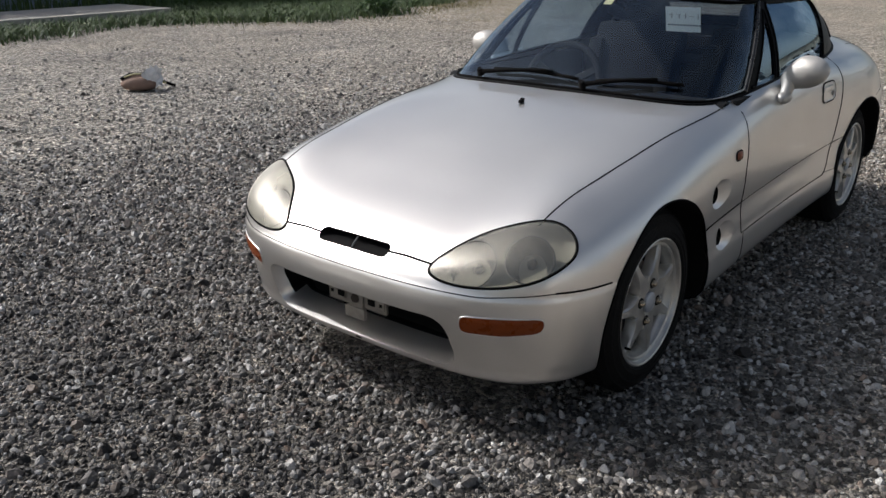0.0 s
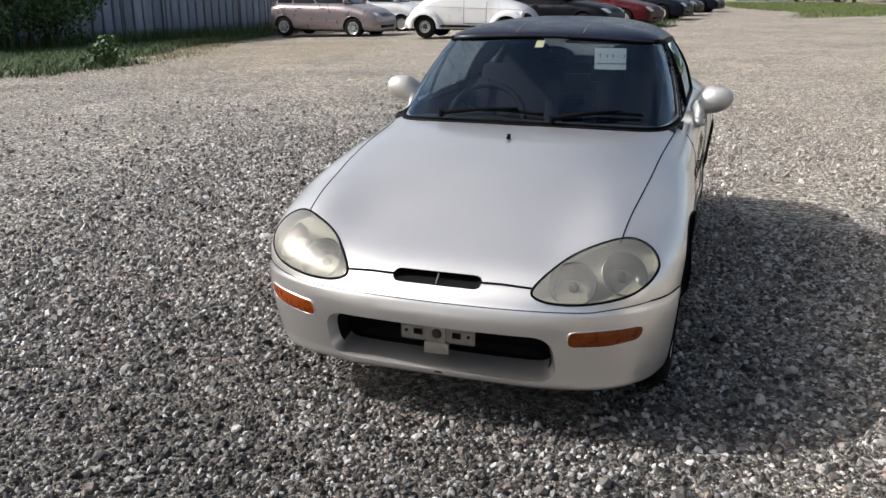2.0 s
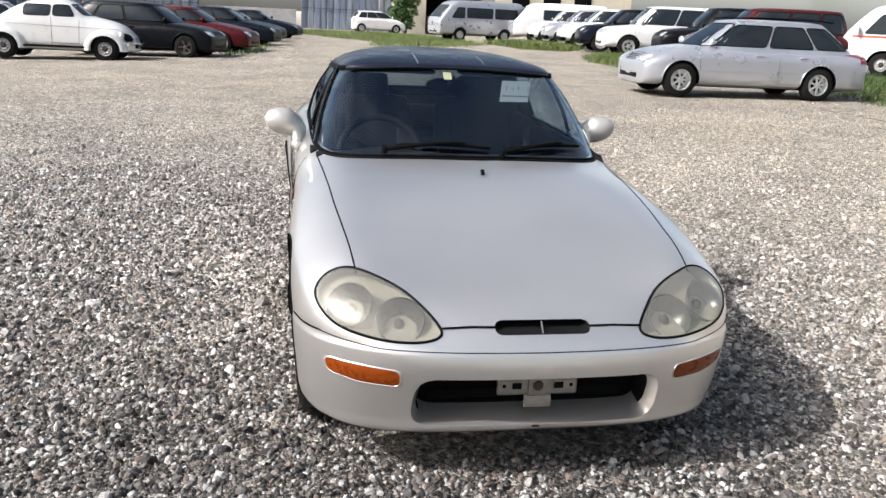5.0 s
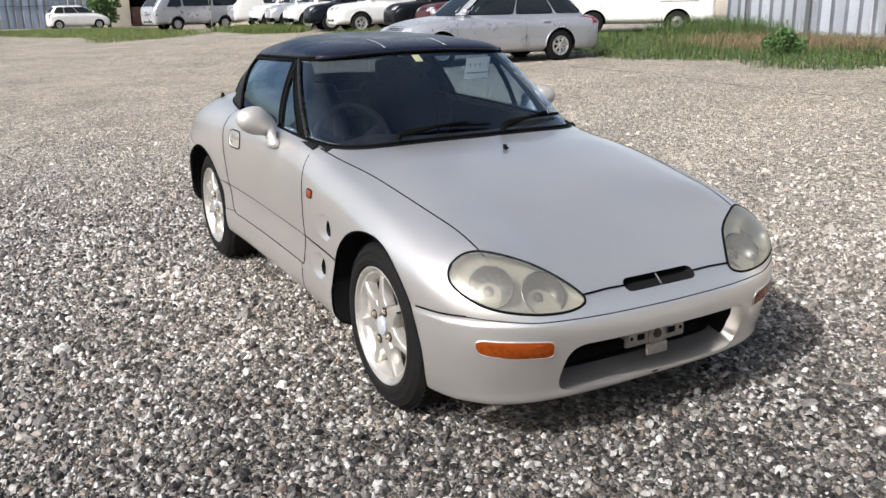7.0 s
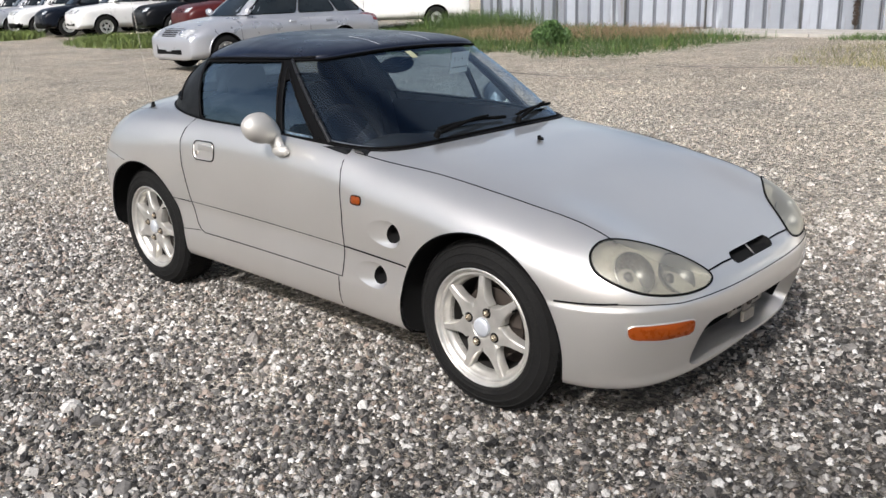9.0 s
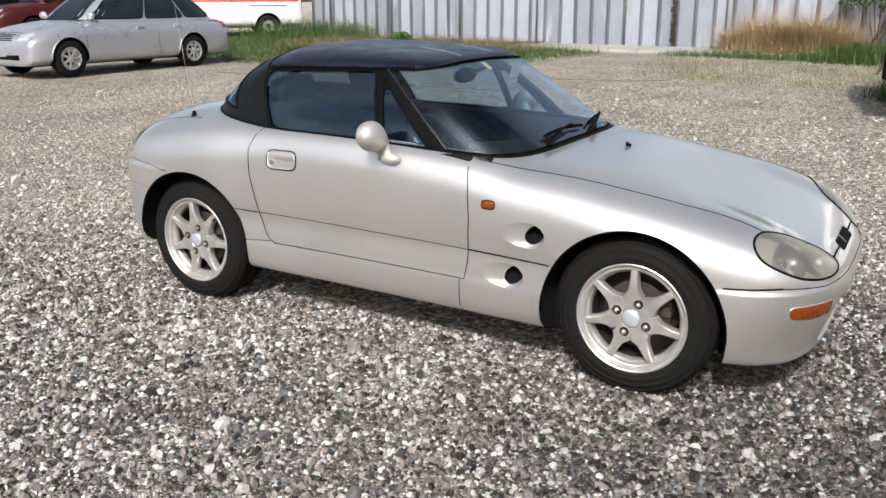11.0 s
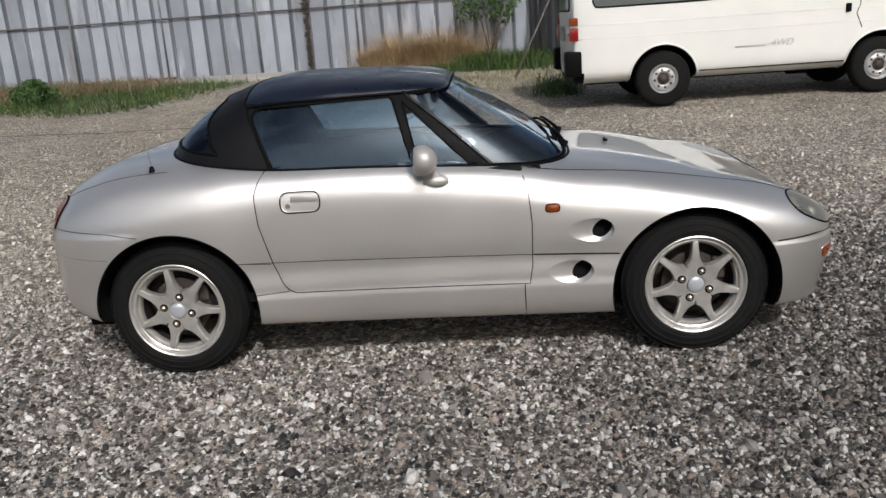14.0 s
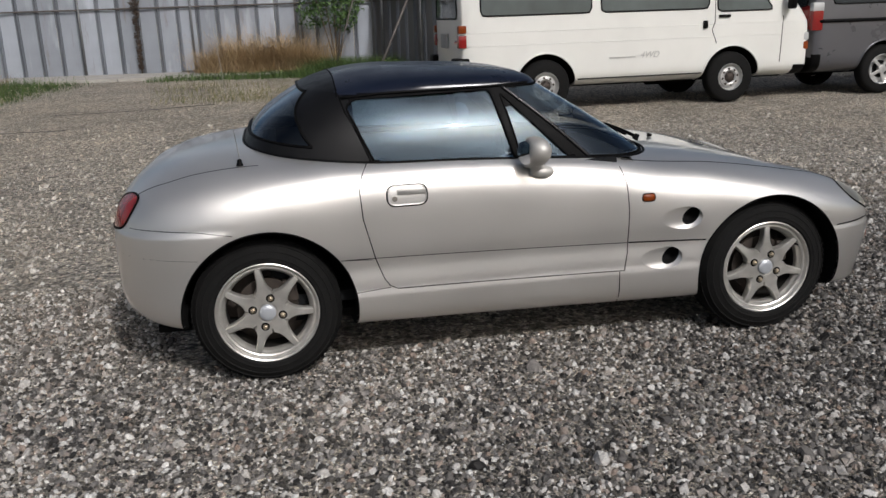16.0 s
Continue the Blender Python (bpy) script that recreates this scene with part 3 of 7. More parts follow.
def big_mesh(name, V, F, material, smooth=False):
    """A mesh from arrays of vertices and equal-sided faces."""
    me = bpy.data.meshes.new(name)
    k = F.shape[1]
    me.vertices.add(len(V))
    me.vertices.foreach_set("co", np.ascontiguousarray(V, dtype=np.float32).ravel())
    me.loops.add(F.size)
    me.loops.foreach_set("vertex_index", np.ascontiguousarray(F, dtype=np.int32).ravel())
    me.polygons.add(len(F))
    me.polygons.foreach_set("loop_start", np.arange(0, F.size, k, dtype=np.int32))
    me.polygons.foreach_set("use_smooth", np.full(len(F), smooth))
    me.materials.append(material)
    me.update(calc_edges=True)
    return me


GRAVEL = gravel_material()
grid = np.unique(np.concatenate([np.linspace(-9, 9, 61), np.linspace(-60, 60, 97), np.array([-1500, -600, -250, -120, -80, 80, 120, 250, 600, 1500])]))
gx, gy = np.meshgrid(grid, grid, indexing="ij")
gV = np.stack([gx.ravel(), gy.ravel(), np.array([gz(a, b) for a, b in zip(gx.ravel(), gy.ravel())])], 1)
gn = len(grid)
ga, gb = np.meshgrid(np.arange(gn - 1), np.arange(gn - 1), indexing="ij")
gF = np.stack([ga * gn + gb, (ga + 1) * gn + gb, (ga + 1) * gn + gb + 1, ga * gn + gb + 1], -1).reshape(-1, 4)
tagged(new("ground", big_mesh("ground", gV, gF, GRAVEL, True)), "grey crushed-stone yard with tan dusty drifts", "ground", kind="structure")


def stones():
    """Loose stones packed over the yard round the car, thinning out with distance."""
    rng = np.random.default_rng(5)

    def pebble(rings, n):
        """A stone without its underside: rings of n corners (reach, height) and a top corner."""
        V = [(r * math.cos(2 * math.pi * (k + .5 * (i % 2)) / n), r * math.sin(2 * math.pi * (k + .5 * (i % 2)) / n), z) for i, (r, z) in enumerate(rings) for k in range(n)]
        F = []
        for i in range(len(rings) - 1):
            for k in range(n):
                a_, b_, c_, d_ = i * n + k, i * n + (k + 1) % n, (i + 1) * n + k, (i + 1) * n + (k + 1) % n
                F += [(a_, b_, c_), (b_, d_, c_)] if i % 2 == 0 else [(a_, b_, d_), (a_, d_, c_)]
        o = (len(rings) - 1) * n
        F += [(o + k, o + (k + 1) % n, len(V)) for k in range(n)]
        return np.array(V + [(.05, 0, 1.0)]), np.array(F)

    def lay(p, size, base, faces, sink, m, name, label):
        count = len(p)
        s = size * np.exp(rng.normal(0, .30, count))
        dims = np.stack([s * rng.uniform(.95, 1.5, count), s * rng.uniform(.7, 1.05, count), s * rng.uniform(.65, 1.2, count)], 1)
        v = base[None] * (1 + rng.uniform(-.22, .22, (count, len(base), 1))) * dims[:, None]
        tl = rng.normal(0, .28, (count, 2))
        v[:, :, 2] += v[:, :, 0] * tl[:, :1] + v[:, :, 1] * tl[:, 1:]
        ang = rng.uniform(0, 2 * math.pi, count)
        c, sn = np.cos(ang)[:, None], np.sin(ang)[:, None]
        w = np.stack([v[:, :, 0] * c - v[:, :, 1] * sn, v[:, :, 0] * sn + v[:, :, 1] * c, v[:, :, 2]], 2)
        w[:, :, :2] += p[:, None]
        w[:, :, 2] += (s * rng.uniform(-sink, .35, count))[:, None] + np.array([gz(a, b) for a, b in p])[:, None]
        f = faces[None] + (np.arange(count) * len(base))[:, None, None]
        tagged(new(name, big_mesh(name, w.reshape(-1, 3), f.reshape(-1, 3), m)), label, "gravel", kind="stuff")

    def bed(step, x0, x1, y0, y1):
        """Places on a jittered mesh of squares, with their distance from the car."""
        gx_, gy_ = np.meshgrid(np.arange(x0, x1, step), np.arange(y0, y1, step), indexing="ij")
        p = np.stack([gx_.ravel(), gy_.ravel()], 1) + rng.uniform(-.55, .55, (gx_.size, 2)) * step
        d = np.hypot(np.maximum(np.abs(p[:, 0]) - 1.62, 0), np.maximum(np.abs(p[:, 1]) - .66, 0))
        open_side = (p[:, 1] < .9) | (p[:, 0] > -1.2)
        return p, d, open_side & ~((np.abs(p[:, 0]) < 1.45) & (np.abs(p[:, 1]) < .42))
    m = stone_material()
    full = pebble([(1.0, -.25), (.86, .42), (.50, .84)], 5)
    shard = pebble([(1.0, -.2), (.72, .66)], 3)
    slim = pebble([(1.0, -.2), (.72, .66)], 4)
    p, d, ok = bed(.0172, -3.6, 4.2, -3.9, 2.6)
    keep = ok & (rng.random(len(p)) < np.clip(1.12 - .42 * np.maximum(d - .7, 0), .0, 1) * np.where(p[:, 1] > .66, .7, 1))
    near = keep & (rng.random(len(p)) < .30)
    lay(p[near], .0089, *full, .35, m, "gravel_stones", "loose grey, white and brown crushed stones")
    rest = keep & ~near
    lay(p[rest & (d < .85)], .0070, *slim, .45, m, "gravel_chips", "small stone chips between the larger gravel")
    lay(p[rest & (d >= .85)], .0072, *shard, .45, m, "gravel_chips", "small sharp stone chips further from the car")
    p, d, ok = bed(.047, -9, 7, -9, 9)
    keep = (d > .95) & (rng.random(len(p)) < np.clip(1.2 - .19 * d, .10, 1))
    lay(p[keep], .0125, *shard, .4, stone_material("dusty_stones", 0.70, 0.3), "scattered_gravel", "coarse gravel scattered over the dusty yard")
    p = np.stack([rng.uniform(-2.8, 3.4, 900), rng.uniform(-3.0, 2.0, 900)], 1)
    p = p[(np.abs(p[:, 0]) > 1.75) | (np.abs(p[:, 1]) > .8)]
    lay(p, .0150, *full, .3, m, "large_stones", "larger pale stones lying on the gravel")


stones()


# ---- fences, kerb slabs and far buildings ----
def fence_material(name, color, stain=(0.16, 0.11, 0.08)):
    m = mat(name, color, rough=0.45, metal=0.25, vary=0.12, scale=3, big=.6)
    nt = m.node_tree
    b = nt.nodes["Principled BSDF"]
    link = b.inputs["Base Color"].links[0]
    src = link.from_socket
    tc = nt.nodes.new("ShaderNodeNewGeometry")
    mp = nt.nodes.new("ShaderNodeMapping")
    mp.inputs["Scale"].default_value = (3.0, 3.0, .35)
    nz = nt.nodes.new("ShaderNodeTexNoise")
    nz.inputs["Scale"].default_value = 1.6
    nz.inputs["Detail"].default_value = 9
    nz.inputs["Roughness"].default_value = 0.75
    nt.links.new(tc.outputs["Position"], mp.inputs["Vector"])
    nt.links.new(mp.outputs[0], nz.inputs["Vector"])
    mr = nt.nodes.new("ShaderNodeMapRange")
    mr.inputs["From Min"].default_value, mr.inputs["From Max"].default_value = 0.56, 0.78
    nt.links.new(nz.outputs["Fac"], mr.inputs["Value"])
    oi = nt.nodes.new("ShaderNodeObjectInfo")
    br = nt.nodes.new("ShaderNodeMapRange")
    br.inputs["To Min"].default_value, br.inputs["To Max"].default_value = 0.78, 1.2
    nt.links.new(oi.outputs["Random"], br.inputs["Value"])
    sc = nt.nodes.new("ShaderNodeVectorMath")
    sc.operation = "SCALE"
    nt.links.new(src, sc.inputs[0])
    nt.links.new(br.outputs[0], sc.inputs["Scale"])
    mx = nt.nodes.new("ShaderNodeMix")
    mx.data_type = "RGBA"
    mx.inputs[7].default_value = (*stain, 1)
    nt.links.new(mr.outputs[0], mx.inputs[0])
    nt.links.new(sc.outputs[0], mx.inputs[6])
    # pale smears where the coating has weathered
    n2 = nt.nodes.new("ShaderNodeTexNoise")
    n2.inputs["Scale"].default_value = 1.1
    n2.inputs["Detail"].default_value = 6
    mp2 = nt.nodes.new("ShaderNodeMapping")
    mp2.inputs["Scale"].default_value = (2.4, 2.4, .5)
    mp2.inputs["Location"].default_value = (7, 3, 1)
    nt.links.new(tc.outputs["Position"], mp2.inputs["Vector"])
    nt.links.new(mp2.outputs[0], n2.inputs["Vector"])
    m2 = nt.nodes.new("ShaderNodeMapRange")
    m2.inputs["From Min"].default_value, m2.inputs["From Max"].default_value = 0.56, 0.72
    m2.inputs["To Max"].default_value = 0.65
    nt.links.new(n2.outputs["Fac"], m2.inputs["Value"])
    pale = nt.nodes.new("ShaderNodeMix")
    pale.data_type = "RGBA"
    pale.inputs[7].default_value = (min(1, color[0] * 1.75), min(1, color[1] * 1.72), min(1, color[2] * 1.7), 1)
    nt.links.new(m2.outputs[0], pale.inputs[0])
    nt.links.new(mx.outputs[2], pale.inputs[6])
    nt.links.new(pale.outputs[2], b.inputs["Base Color"])
    return m


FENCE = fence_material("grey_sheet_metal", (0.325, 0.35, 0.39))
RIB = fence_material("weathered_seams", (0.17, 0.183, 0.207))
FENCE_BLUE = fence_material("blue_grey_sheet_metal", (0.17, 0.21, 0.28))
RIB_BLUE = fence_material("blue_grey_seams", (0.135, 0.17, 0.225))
# darker copy of the grey sheet, with the return's shade in its colour
FENCE_SHADE = fence_material("shade_toned_sheet_metal", (0.17, 0.165, 0.165))
PIPE = mat("rusty_pipe", (0.10, 0.088, 0.08), rough=0.7, metal=0.3, vary=0.35, scale=12)
POST = mat("galvanised_post", (0.19, 0.195, 0.20), rough=0.6, metal=0.4, vary=0.35, scale=6)
CONCRETE = mat("concrete", (0.33, 0.315, 0.285), rough=0.9, vary=0.2, scale=9, bump=0.25, bump_scale=70)
BLOCKS = mat("grey_block_wall", (0.33, 0.33, 0.32), rough=0.9, vary=0.2, scale=4, bump=0.2)


def sheet_panel(w, h):
    """One folded sheet: flat face with a double rib at its edge."""
    prof = [(0, 0), (.010, .040), (.036, .040), (.044, -.012), (.060, -.012), (.068, .036), (.094, .036), (.104, 0), (w, 0)]
    V = [(x, -y, z) for z in (0, h) for x, y in prof]
    n = len(prof)
    F = [(i, i + 1, n + i + 1, n + i) for i in range(n - 1)]
    m = len(V)
    V += [(x, -y + .004, z) for z in (0, h) for x, y in prof]
    F += [(m + n + i, m + n + i + 1, m + i + 1, m + i) for i in range(n - 1)]
    F += [(i + n, i + n + 1, m + n + i + 1, m + n + i) for i in range(n - 1)]
    return V, F


def fence(a, b, h, material, label, step=.46, rail=1.52, face=1, post=2.08, rib=None):
    """A run of sheet-metal panels from a to b with pipe rails and posts on the yard side."""
    a, b = Vector((*a, 0)), Vector((*b, 0))
    d = (b - a)
    n = int(d.length / step)
    ang = math.degrees(math.atan2(d.y, d.x))
    holder = new("fence")
    tagged(holder, label, "fence", kind="structure")
    V, F = sheet_panel(step - .002, h)
    me = None
    rng = random.Random(int(a.x * 7 + b.y * 3))
    for i in range(n):
        p = a + d * (i / n)
        if me is None:
            ob = link_mesh("panel", V, F, material, holder, smooth=False)
            me = ob.data
            me.materials.append(rib or RIB)
            me.polygons.foreach_set("material_index", [0 if k % 8 == 7 else 1 for k in range(len(me.polygons))])
        else:
            ob = new("panel", me)
            ob.parent = holder
        ob.matrix_basis = pose(p.x, p.y, gz(p.x, p.y) + rng.uniform(-.03, .03) + .02, rng.uniform(-.5, .5), rng.uniform(-.4, .4), ang)
    u = d.normalized()
    nrm = Vector((u.y, -u.x, 0)) * face
    for rz in (rail, h - .25):
        pts = [a + d * f + nrm * .065 + Vector((0, 0, gz(*(a + d * f).xy) + rz)) for f in np.linspace(0, 1, 24)]
        rod("rail", pts, .021, PIPE, holder, seg=8)
    k = int(d.length / post)
    for i in range(k + 1):
        p = a + d * min(1, (i + .35) / max(1, k)) + nrm * .10
        rod("post", [(p.x, p.y, gz(p.x, p.y) - .05), (p.x, p.y, gz(p.x, p.y) + h)], .026, POST, holder, seg=8)
    return holder


fence((-16.5, 19.75), (1.45, 17.42), 3.0, FENCE, "weathered grey sheet-metal site fence with pipe rails", post=2.4)
fence((1.5, 17.5), (2.6, 13.2), 3.0, FENCE_SHADE, "sheet-metal fence return beside the shrubs, shade in its colour")
fence((2.6, 13.2), (22, 14.2), 3.0, FENCE_SHADE, "dark sheet-metal fence behind the vans")
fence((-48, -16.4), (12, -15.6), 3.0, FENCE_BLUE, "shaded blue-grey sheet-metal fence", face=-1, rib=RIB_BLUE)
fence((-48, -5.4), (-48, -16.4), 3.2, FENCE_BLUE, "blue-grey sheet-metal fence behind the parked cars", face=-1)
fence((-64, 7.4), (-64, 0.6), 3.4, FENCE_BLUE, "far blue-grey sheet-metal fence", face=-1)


def block(name, a, b, h, t, material, label, category):
    a, b = Vector((*a, 0)), Vector((*b, 0))
    d = b - a
    bm = bmesh.new()
    box(bm, d.length / 2, 0, h / 2, d.length, t, h, .015)
    ob = part(name, bm, material, None, label, smooth=False)
    ob.matrix_basis = pose(a.x, a.y, min(gz(a.x, a.y), gz(b.x, b.y)) - .03, 0, 0, math.degrees(math.atan2(d.y, d.x)))
    return tagged(ob, category=category, kind="structure")


block("wall_west", (-48.5, 0.0), (-48.5, -5.4), 1.45, .18, BLOCKS, "low grey block boundary wall", "wall")
# concrete strips along the fences, cast in bays
for i in range(4):
    block("kerb_slab", (-7.6 + i * 1.72, 17.25 - i * .225), (-5.9 + i * 1.72, 17.02 - i * .225), .09, 1.75, CONCRETE, "pale concrete strip at the foot of the fence", "slab")
for i in range(3, 6):
    block("kerb_slab", (-14.0 + i * 2.62, -13.35 + i * .05), (-11.4 + i * 2.62, -13.30 + i * .05), .20, 1.7, CONCRETE, "grey concrete strip in the shade of the fence", "slab")

BEIGE = mat("beige_cladding", (0.55, 0.50, 0.40), rough=0.8, vary=0.1, scale=2)
BROWN = mat("brown_door", (0.13, 0.06, 0.045), rough=0.7, vary=0.2, scale=3)
ROOFING = mat("grey_roofing", (0.22, 0.22, 0.22), rough=0.6, vary=0.15, scale=2)


def warehouse():
    w = new("warehouse")
    tagged(w, "beige clad warehouse with a dark open bay", "building")
    w.matrix_basis = pose(-63, 10.3, gz(-63, 10.3) - .05, 0, 0, 0)
    bm = bmesh.new()
    box(bm, 0, -1.6, 2.6, .3, 2.4, 5.2)
    box(bm, 0, 10.5, 2.6, .3, 11, 5.2)
    box(bm, 0, 2.3, 4.4, .3, 5.4, 1.6)
    box(bm, -8, -2.7, 2.6, 16, .3, 5.2)
    part("wall", bm, BEIGE, w, smooth=False)
    bm = bmesh.new()
    box(bm, -8, 6.5, 5.35, 17, 19.5, .3, .05)
    part("roof", bm, ROOFING, w)
    bm = bmesh.new()
    box(bm, -5, 2.3, 1.8, .1, 5.4, 3.6)
    part("bay_back", bm, DARK, w)
    bm = bmesh.new()
    box(bm, .05, 1.2, .7, .12, 3.0, 1.4)
    part("brown_skip", bm, BROWN, w)
    for y in (7, 9.5, 12):
        bm = bmesh.new()
        box(bm, .16, y, 3.0, .06, 1.4, 1.1, .01)
        part("window", bm, TRIM, w)


warehouse()

# ---- plants ----
def leaf_mat(name, c1, c2):
    m = bpy.data.materials.new(name)
    m.use_nodes = True
    nt = m.node_tree
    b = nt.nodes["Principled BSDF"]
    b.inputs["Roughness"].default_value = 0.6
    geo = nt.nodes.new("ShaderNodeNewGeometry")
    r = nt.nodes.new("ShaderNodeValToRGB")
    r.color_ramp.elements[0].color, r.color_ramp.elements[1].color = (*c1, 1), (*c2, 1)
    nt.links.new(geo.outputs["Random Per Island"], r.inputs[0])
    nt.links.new(r.outputs[0], b.inputs["Base Color"])
    return m


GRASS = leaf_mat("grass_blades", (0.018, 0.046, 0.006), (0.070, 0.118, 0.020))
STRAW = leaf_mat("dry_grass", (0.27, 0.185, 0.095), (0.54, 0.40, 0.225))
LEAVES = leaf_mat("leaves", (0.022, 0.06, 0.012), (0.075, 0.14, 0.035))
BROWNED = leaf_mat("withered_weeds", (0.13, 0.085, 0.05), (0.30, 0.21, 0.125))
SPARSE = leaf_mat("sparse_weed_blades", (0.09, 0.10, 0.03), (0.28, 0.24, 0.11))
# the far patches' sunlight is put into this lighter green
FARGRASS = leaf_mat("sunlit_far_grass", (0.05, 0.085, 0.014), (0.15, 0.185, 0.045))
YELLOWISH = leaf_mat("yellowed_grass", (0.12, 0.105, 0.03), (0.24, 0.20, 0.075))
OCHRE = leaf_mat("ochre_turf", (0.33, 0.275, 0.165), (0.46, 0.395, 0.255))
VINE = leaf_mat("withered_vine", (0.035, 0.025, 0.018), (0.095, 0.066, 0.046))
BARK = mat("bark", (0.12, 0.09, 0.065), rough=0.95, vary=0.3, scale=30, bump=0.3)


def blades(pts, h, width, lean, material, name, label, rng):
    """Tapered, bent blades at the given places."""
    n = len(pts)
    ang = rng.uniform(0, 2 * math.pi, n)
    hh = h * rng.uniform(.45, 1.25, n)
    w = width * rng.uniform(.6, 1.4, n)
    ln = lean * rng.uniform(.2, 1.2, n) * hh
    dx, dy = np.cos(ang), np.sin(ang)
    z0 = np.array([gz(a, b) for a, b in pts]) - .01
    base = np.stack([pts[:, 0], pts[:, 1], z0], 1)
    side = np.stack([-dy * w, dx * w, np.zeros(n)], 1)
    mid = base + np.stack([dx * ln * .35, dy * ln * .35, hh * .6], 1)
    tip = base + np.stack([dx * ln, dy * ln, hh], 1)
    V = np.stack([base - side, base + side, mid + side * .7, mid - side * .7, tip], 1).reshape(-1, 3)
    o = (np.arange(n) * 5)[:, None]
    F = np.concatenate([o + np.array([[0, 1, 2]]), o + np.array([[0, 2, 3]]), o + np.array([[3, 2, 4]])], 0)
    return tagged(new(name, big_mesh(name, V, F, material)), label, "grass", kind="stuff")


def in_poly(poly, count, rng, clump=.35):
    """Random places inside a polygon, gathered into tufts."""
    poly = np.array(poly, float)
    lo, hi = poly.min(0), poly.max(0)
    cen = rng.uniform(lo, hi, (max(4, count // 14), 2))
    p = cen[rng.integers(0, len(cen), count * 2)] + rng.normal(0, clump, (count * 2, 2))
    sd, _ = poly_sd(p, poly)
    edge = rng.uniform(-.5, .25, len(p))
    return p[sd < edge][:count]


rng = np.random.default_rng(11)
NORTH = [(-19, 12.5), (-10.2, 9.9), (-8.4, 11.2), (-6.9, 10.3), (-5.7, 10.8), (-5.2, 13.5), (-4.8, 15.6), (-6.2, 16.3), (-8.0, 16.6), (-8.4, 18.4), (-19, 20)]
blades(in_poly(NORTH, 48000, rng, .45), .075, .007, 1.9, GRASS, "grass_verge", "rough green grass in front of the fence", rng)
blades(in_poly(NORTH, 9000, rng, .22), .21, .006, 1.6, GRASS, "grass_tufts", "taller tufts standing in the grass", rng)
blades(in_poly(NORTH, 2600, rng, .25), .13, .005, 1.5, YELLOWISH, "yellowed_grass", "yellowed blades among the green grass", rng)
blades(in_poly([(-13.4, 13.6), (-9.4, 13.2), (-6.4, 14.6), (-6.6, 16.4), (-9.2, 17.4), (-13.4, 17.0)], 5600, rng, .45), .30, .0035, 2.2, BROWNED, "dry_weeds", "tangled dry brown weeds by the fence", rng)
blades(in_poly([(-16.6, 16.4), (-12.6, 16.2), (-12.4, 18.2), (-16.2, 18.8)], 2600, rng, .2), .55, .007, .9, GRASS, "tall_weeds", "tall green weeds beside the white ambulance", rng)
for mx, my, mr, mh in ((-2.3, 16.75, .34, .52), (-1.75, 16.55, .45, .78), (-1.15, 16.5, .36, .62), (-.65, 16.35, .42, .84), (-.1, 16.2, .34, .58), (-1.4, 16.15, .30, .40)):
    blades(np.array([mx, my]) + rng.normal(0, mr * .55, (1300, 2)), mh, .0042, 1.5, STRAW, "dry_grass_clump", "clump of tall straw-coloured dead grass", rng)
blades(in_poly([(1.05, 8.7), (1.5, 8.6), (1.7, 10.2), (1.3, 10.5)], 900, rng, .2), .24, .007, 1.3, GRASS, "tall_grass", "tall weeds in the shade behind the van", rng)
blades(in_poly([(-2.6, 16.6), (.2, 16.0), (.4, 16.6), (-2.4, 17.4)], 700, rng, .35), 1.0, .004, .8, STRAW, "dead_stalks", "tall thin dead stalks standing in the clump", rng)
blades(in_poly([(-3.6, 15.3), (1.4, 14.3), (1.6, 16.6), (-3.2, 15.9)], 6000, rng), .13, .007, 1.0, GRASS, "grass_tuft", "green grass at the foot of the dry clump", rng)
blades(in_poly([(-.4, 14.4), (1.5, 13.6), (2.0, 16.4), (-.2, 16.4)], 3200, rng, .3), .34, .007, 1.2, GRASS, "tall_grass", "tall green weeds by the dark fence", rng)
blades(in_poly([(-2.8, 10.2), (1.6, 9.6), (2.2, 13.6), (-3.2, 14.2)], 2200, rng, .22), .10, .005, 1.0, SPARSE, "sparse_weeds", "sparse low weeds growing through gravel", rng)
SOUTH = [(-24, -14.3), (-19.7, -13.7), (-17, -13.2), (-14.4, -12.2), (-12.3, -11.1), (-10.6, -10.9), (-9.4, -9.5), (-7, -9.3), (-6.2, -10.0), (-4.6, -11.2), (-2.6, -10.5), (.5, -10.4), (1.0, -12.2), (-6, -12.3), (-6.6, -15.2), (-24, -15.6)]
blades(in_poly(SOUTH, 52000, rng, .45), .16, .009, 1.6, GRASS, "grass_verge", "green grass verge before the shaded fence", rng)
blades(in_poly([(-19, -13.9), (-12.6, -11.5), (-10.9, -11.0), (-9.2, -9.3), (-6.4, -9.0), (-5.0, -10.4), (-8, -8.7), (-10.2, -9.3), (-12.6, -10.2), (-19, -13.0)], 6000, rng), .08, .007, 1.5, YELLOWISH, "yellowed_edge", "thin yellowed grass at the edge of the gravel", rng)
blades(in_poly([(-8.0, -9.0), (-8.5, -7.4), (-9.4, -6.5), (-14, -6.2), (-19, -7.8), (-19.2, -10.5), (-17.5, -13), (-12.4, -10.9), (-10.2, -9.5)], 15000, rng, .35), .022, .010, 2.2, OCHRE, "sparse_grass", "thin ochre grass creeping over the gravel", rng)
blades(in_poly([(-34, -15.8), (-4, -15.4), (-4, -14.2), (-34, -14.0)], 9000, rng), .42, .010, .5, GRASS, "fence_weeds", "weeds along the shaded fence", rng)
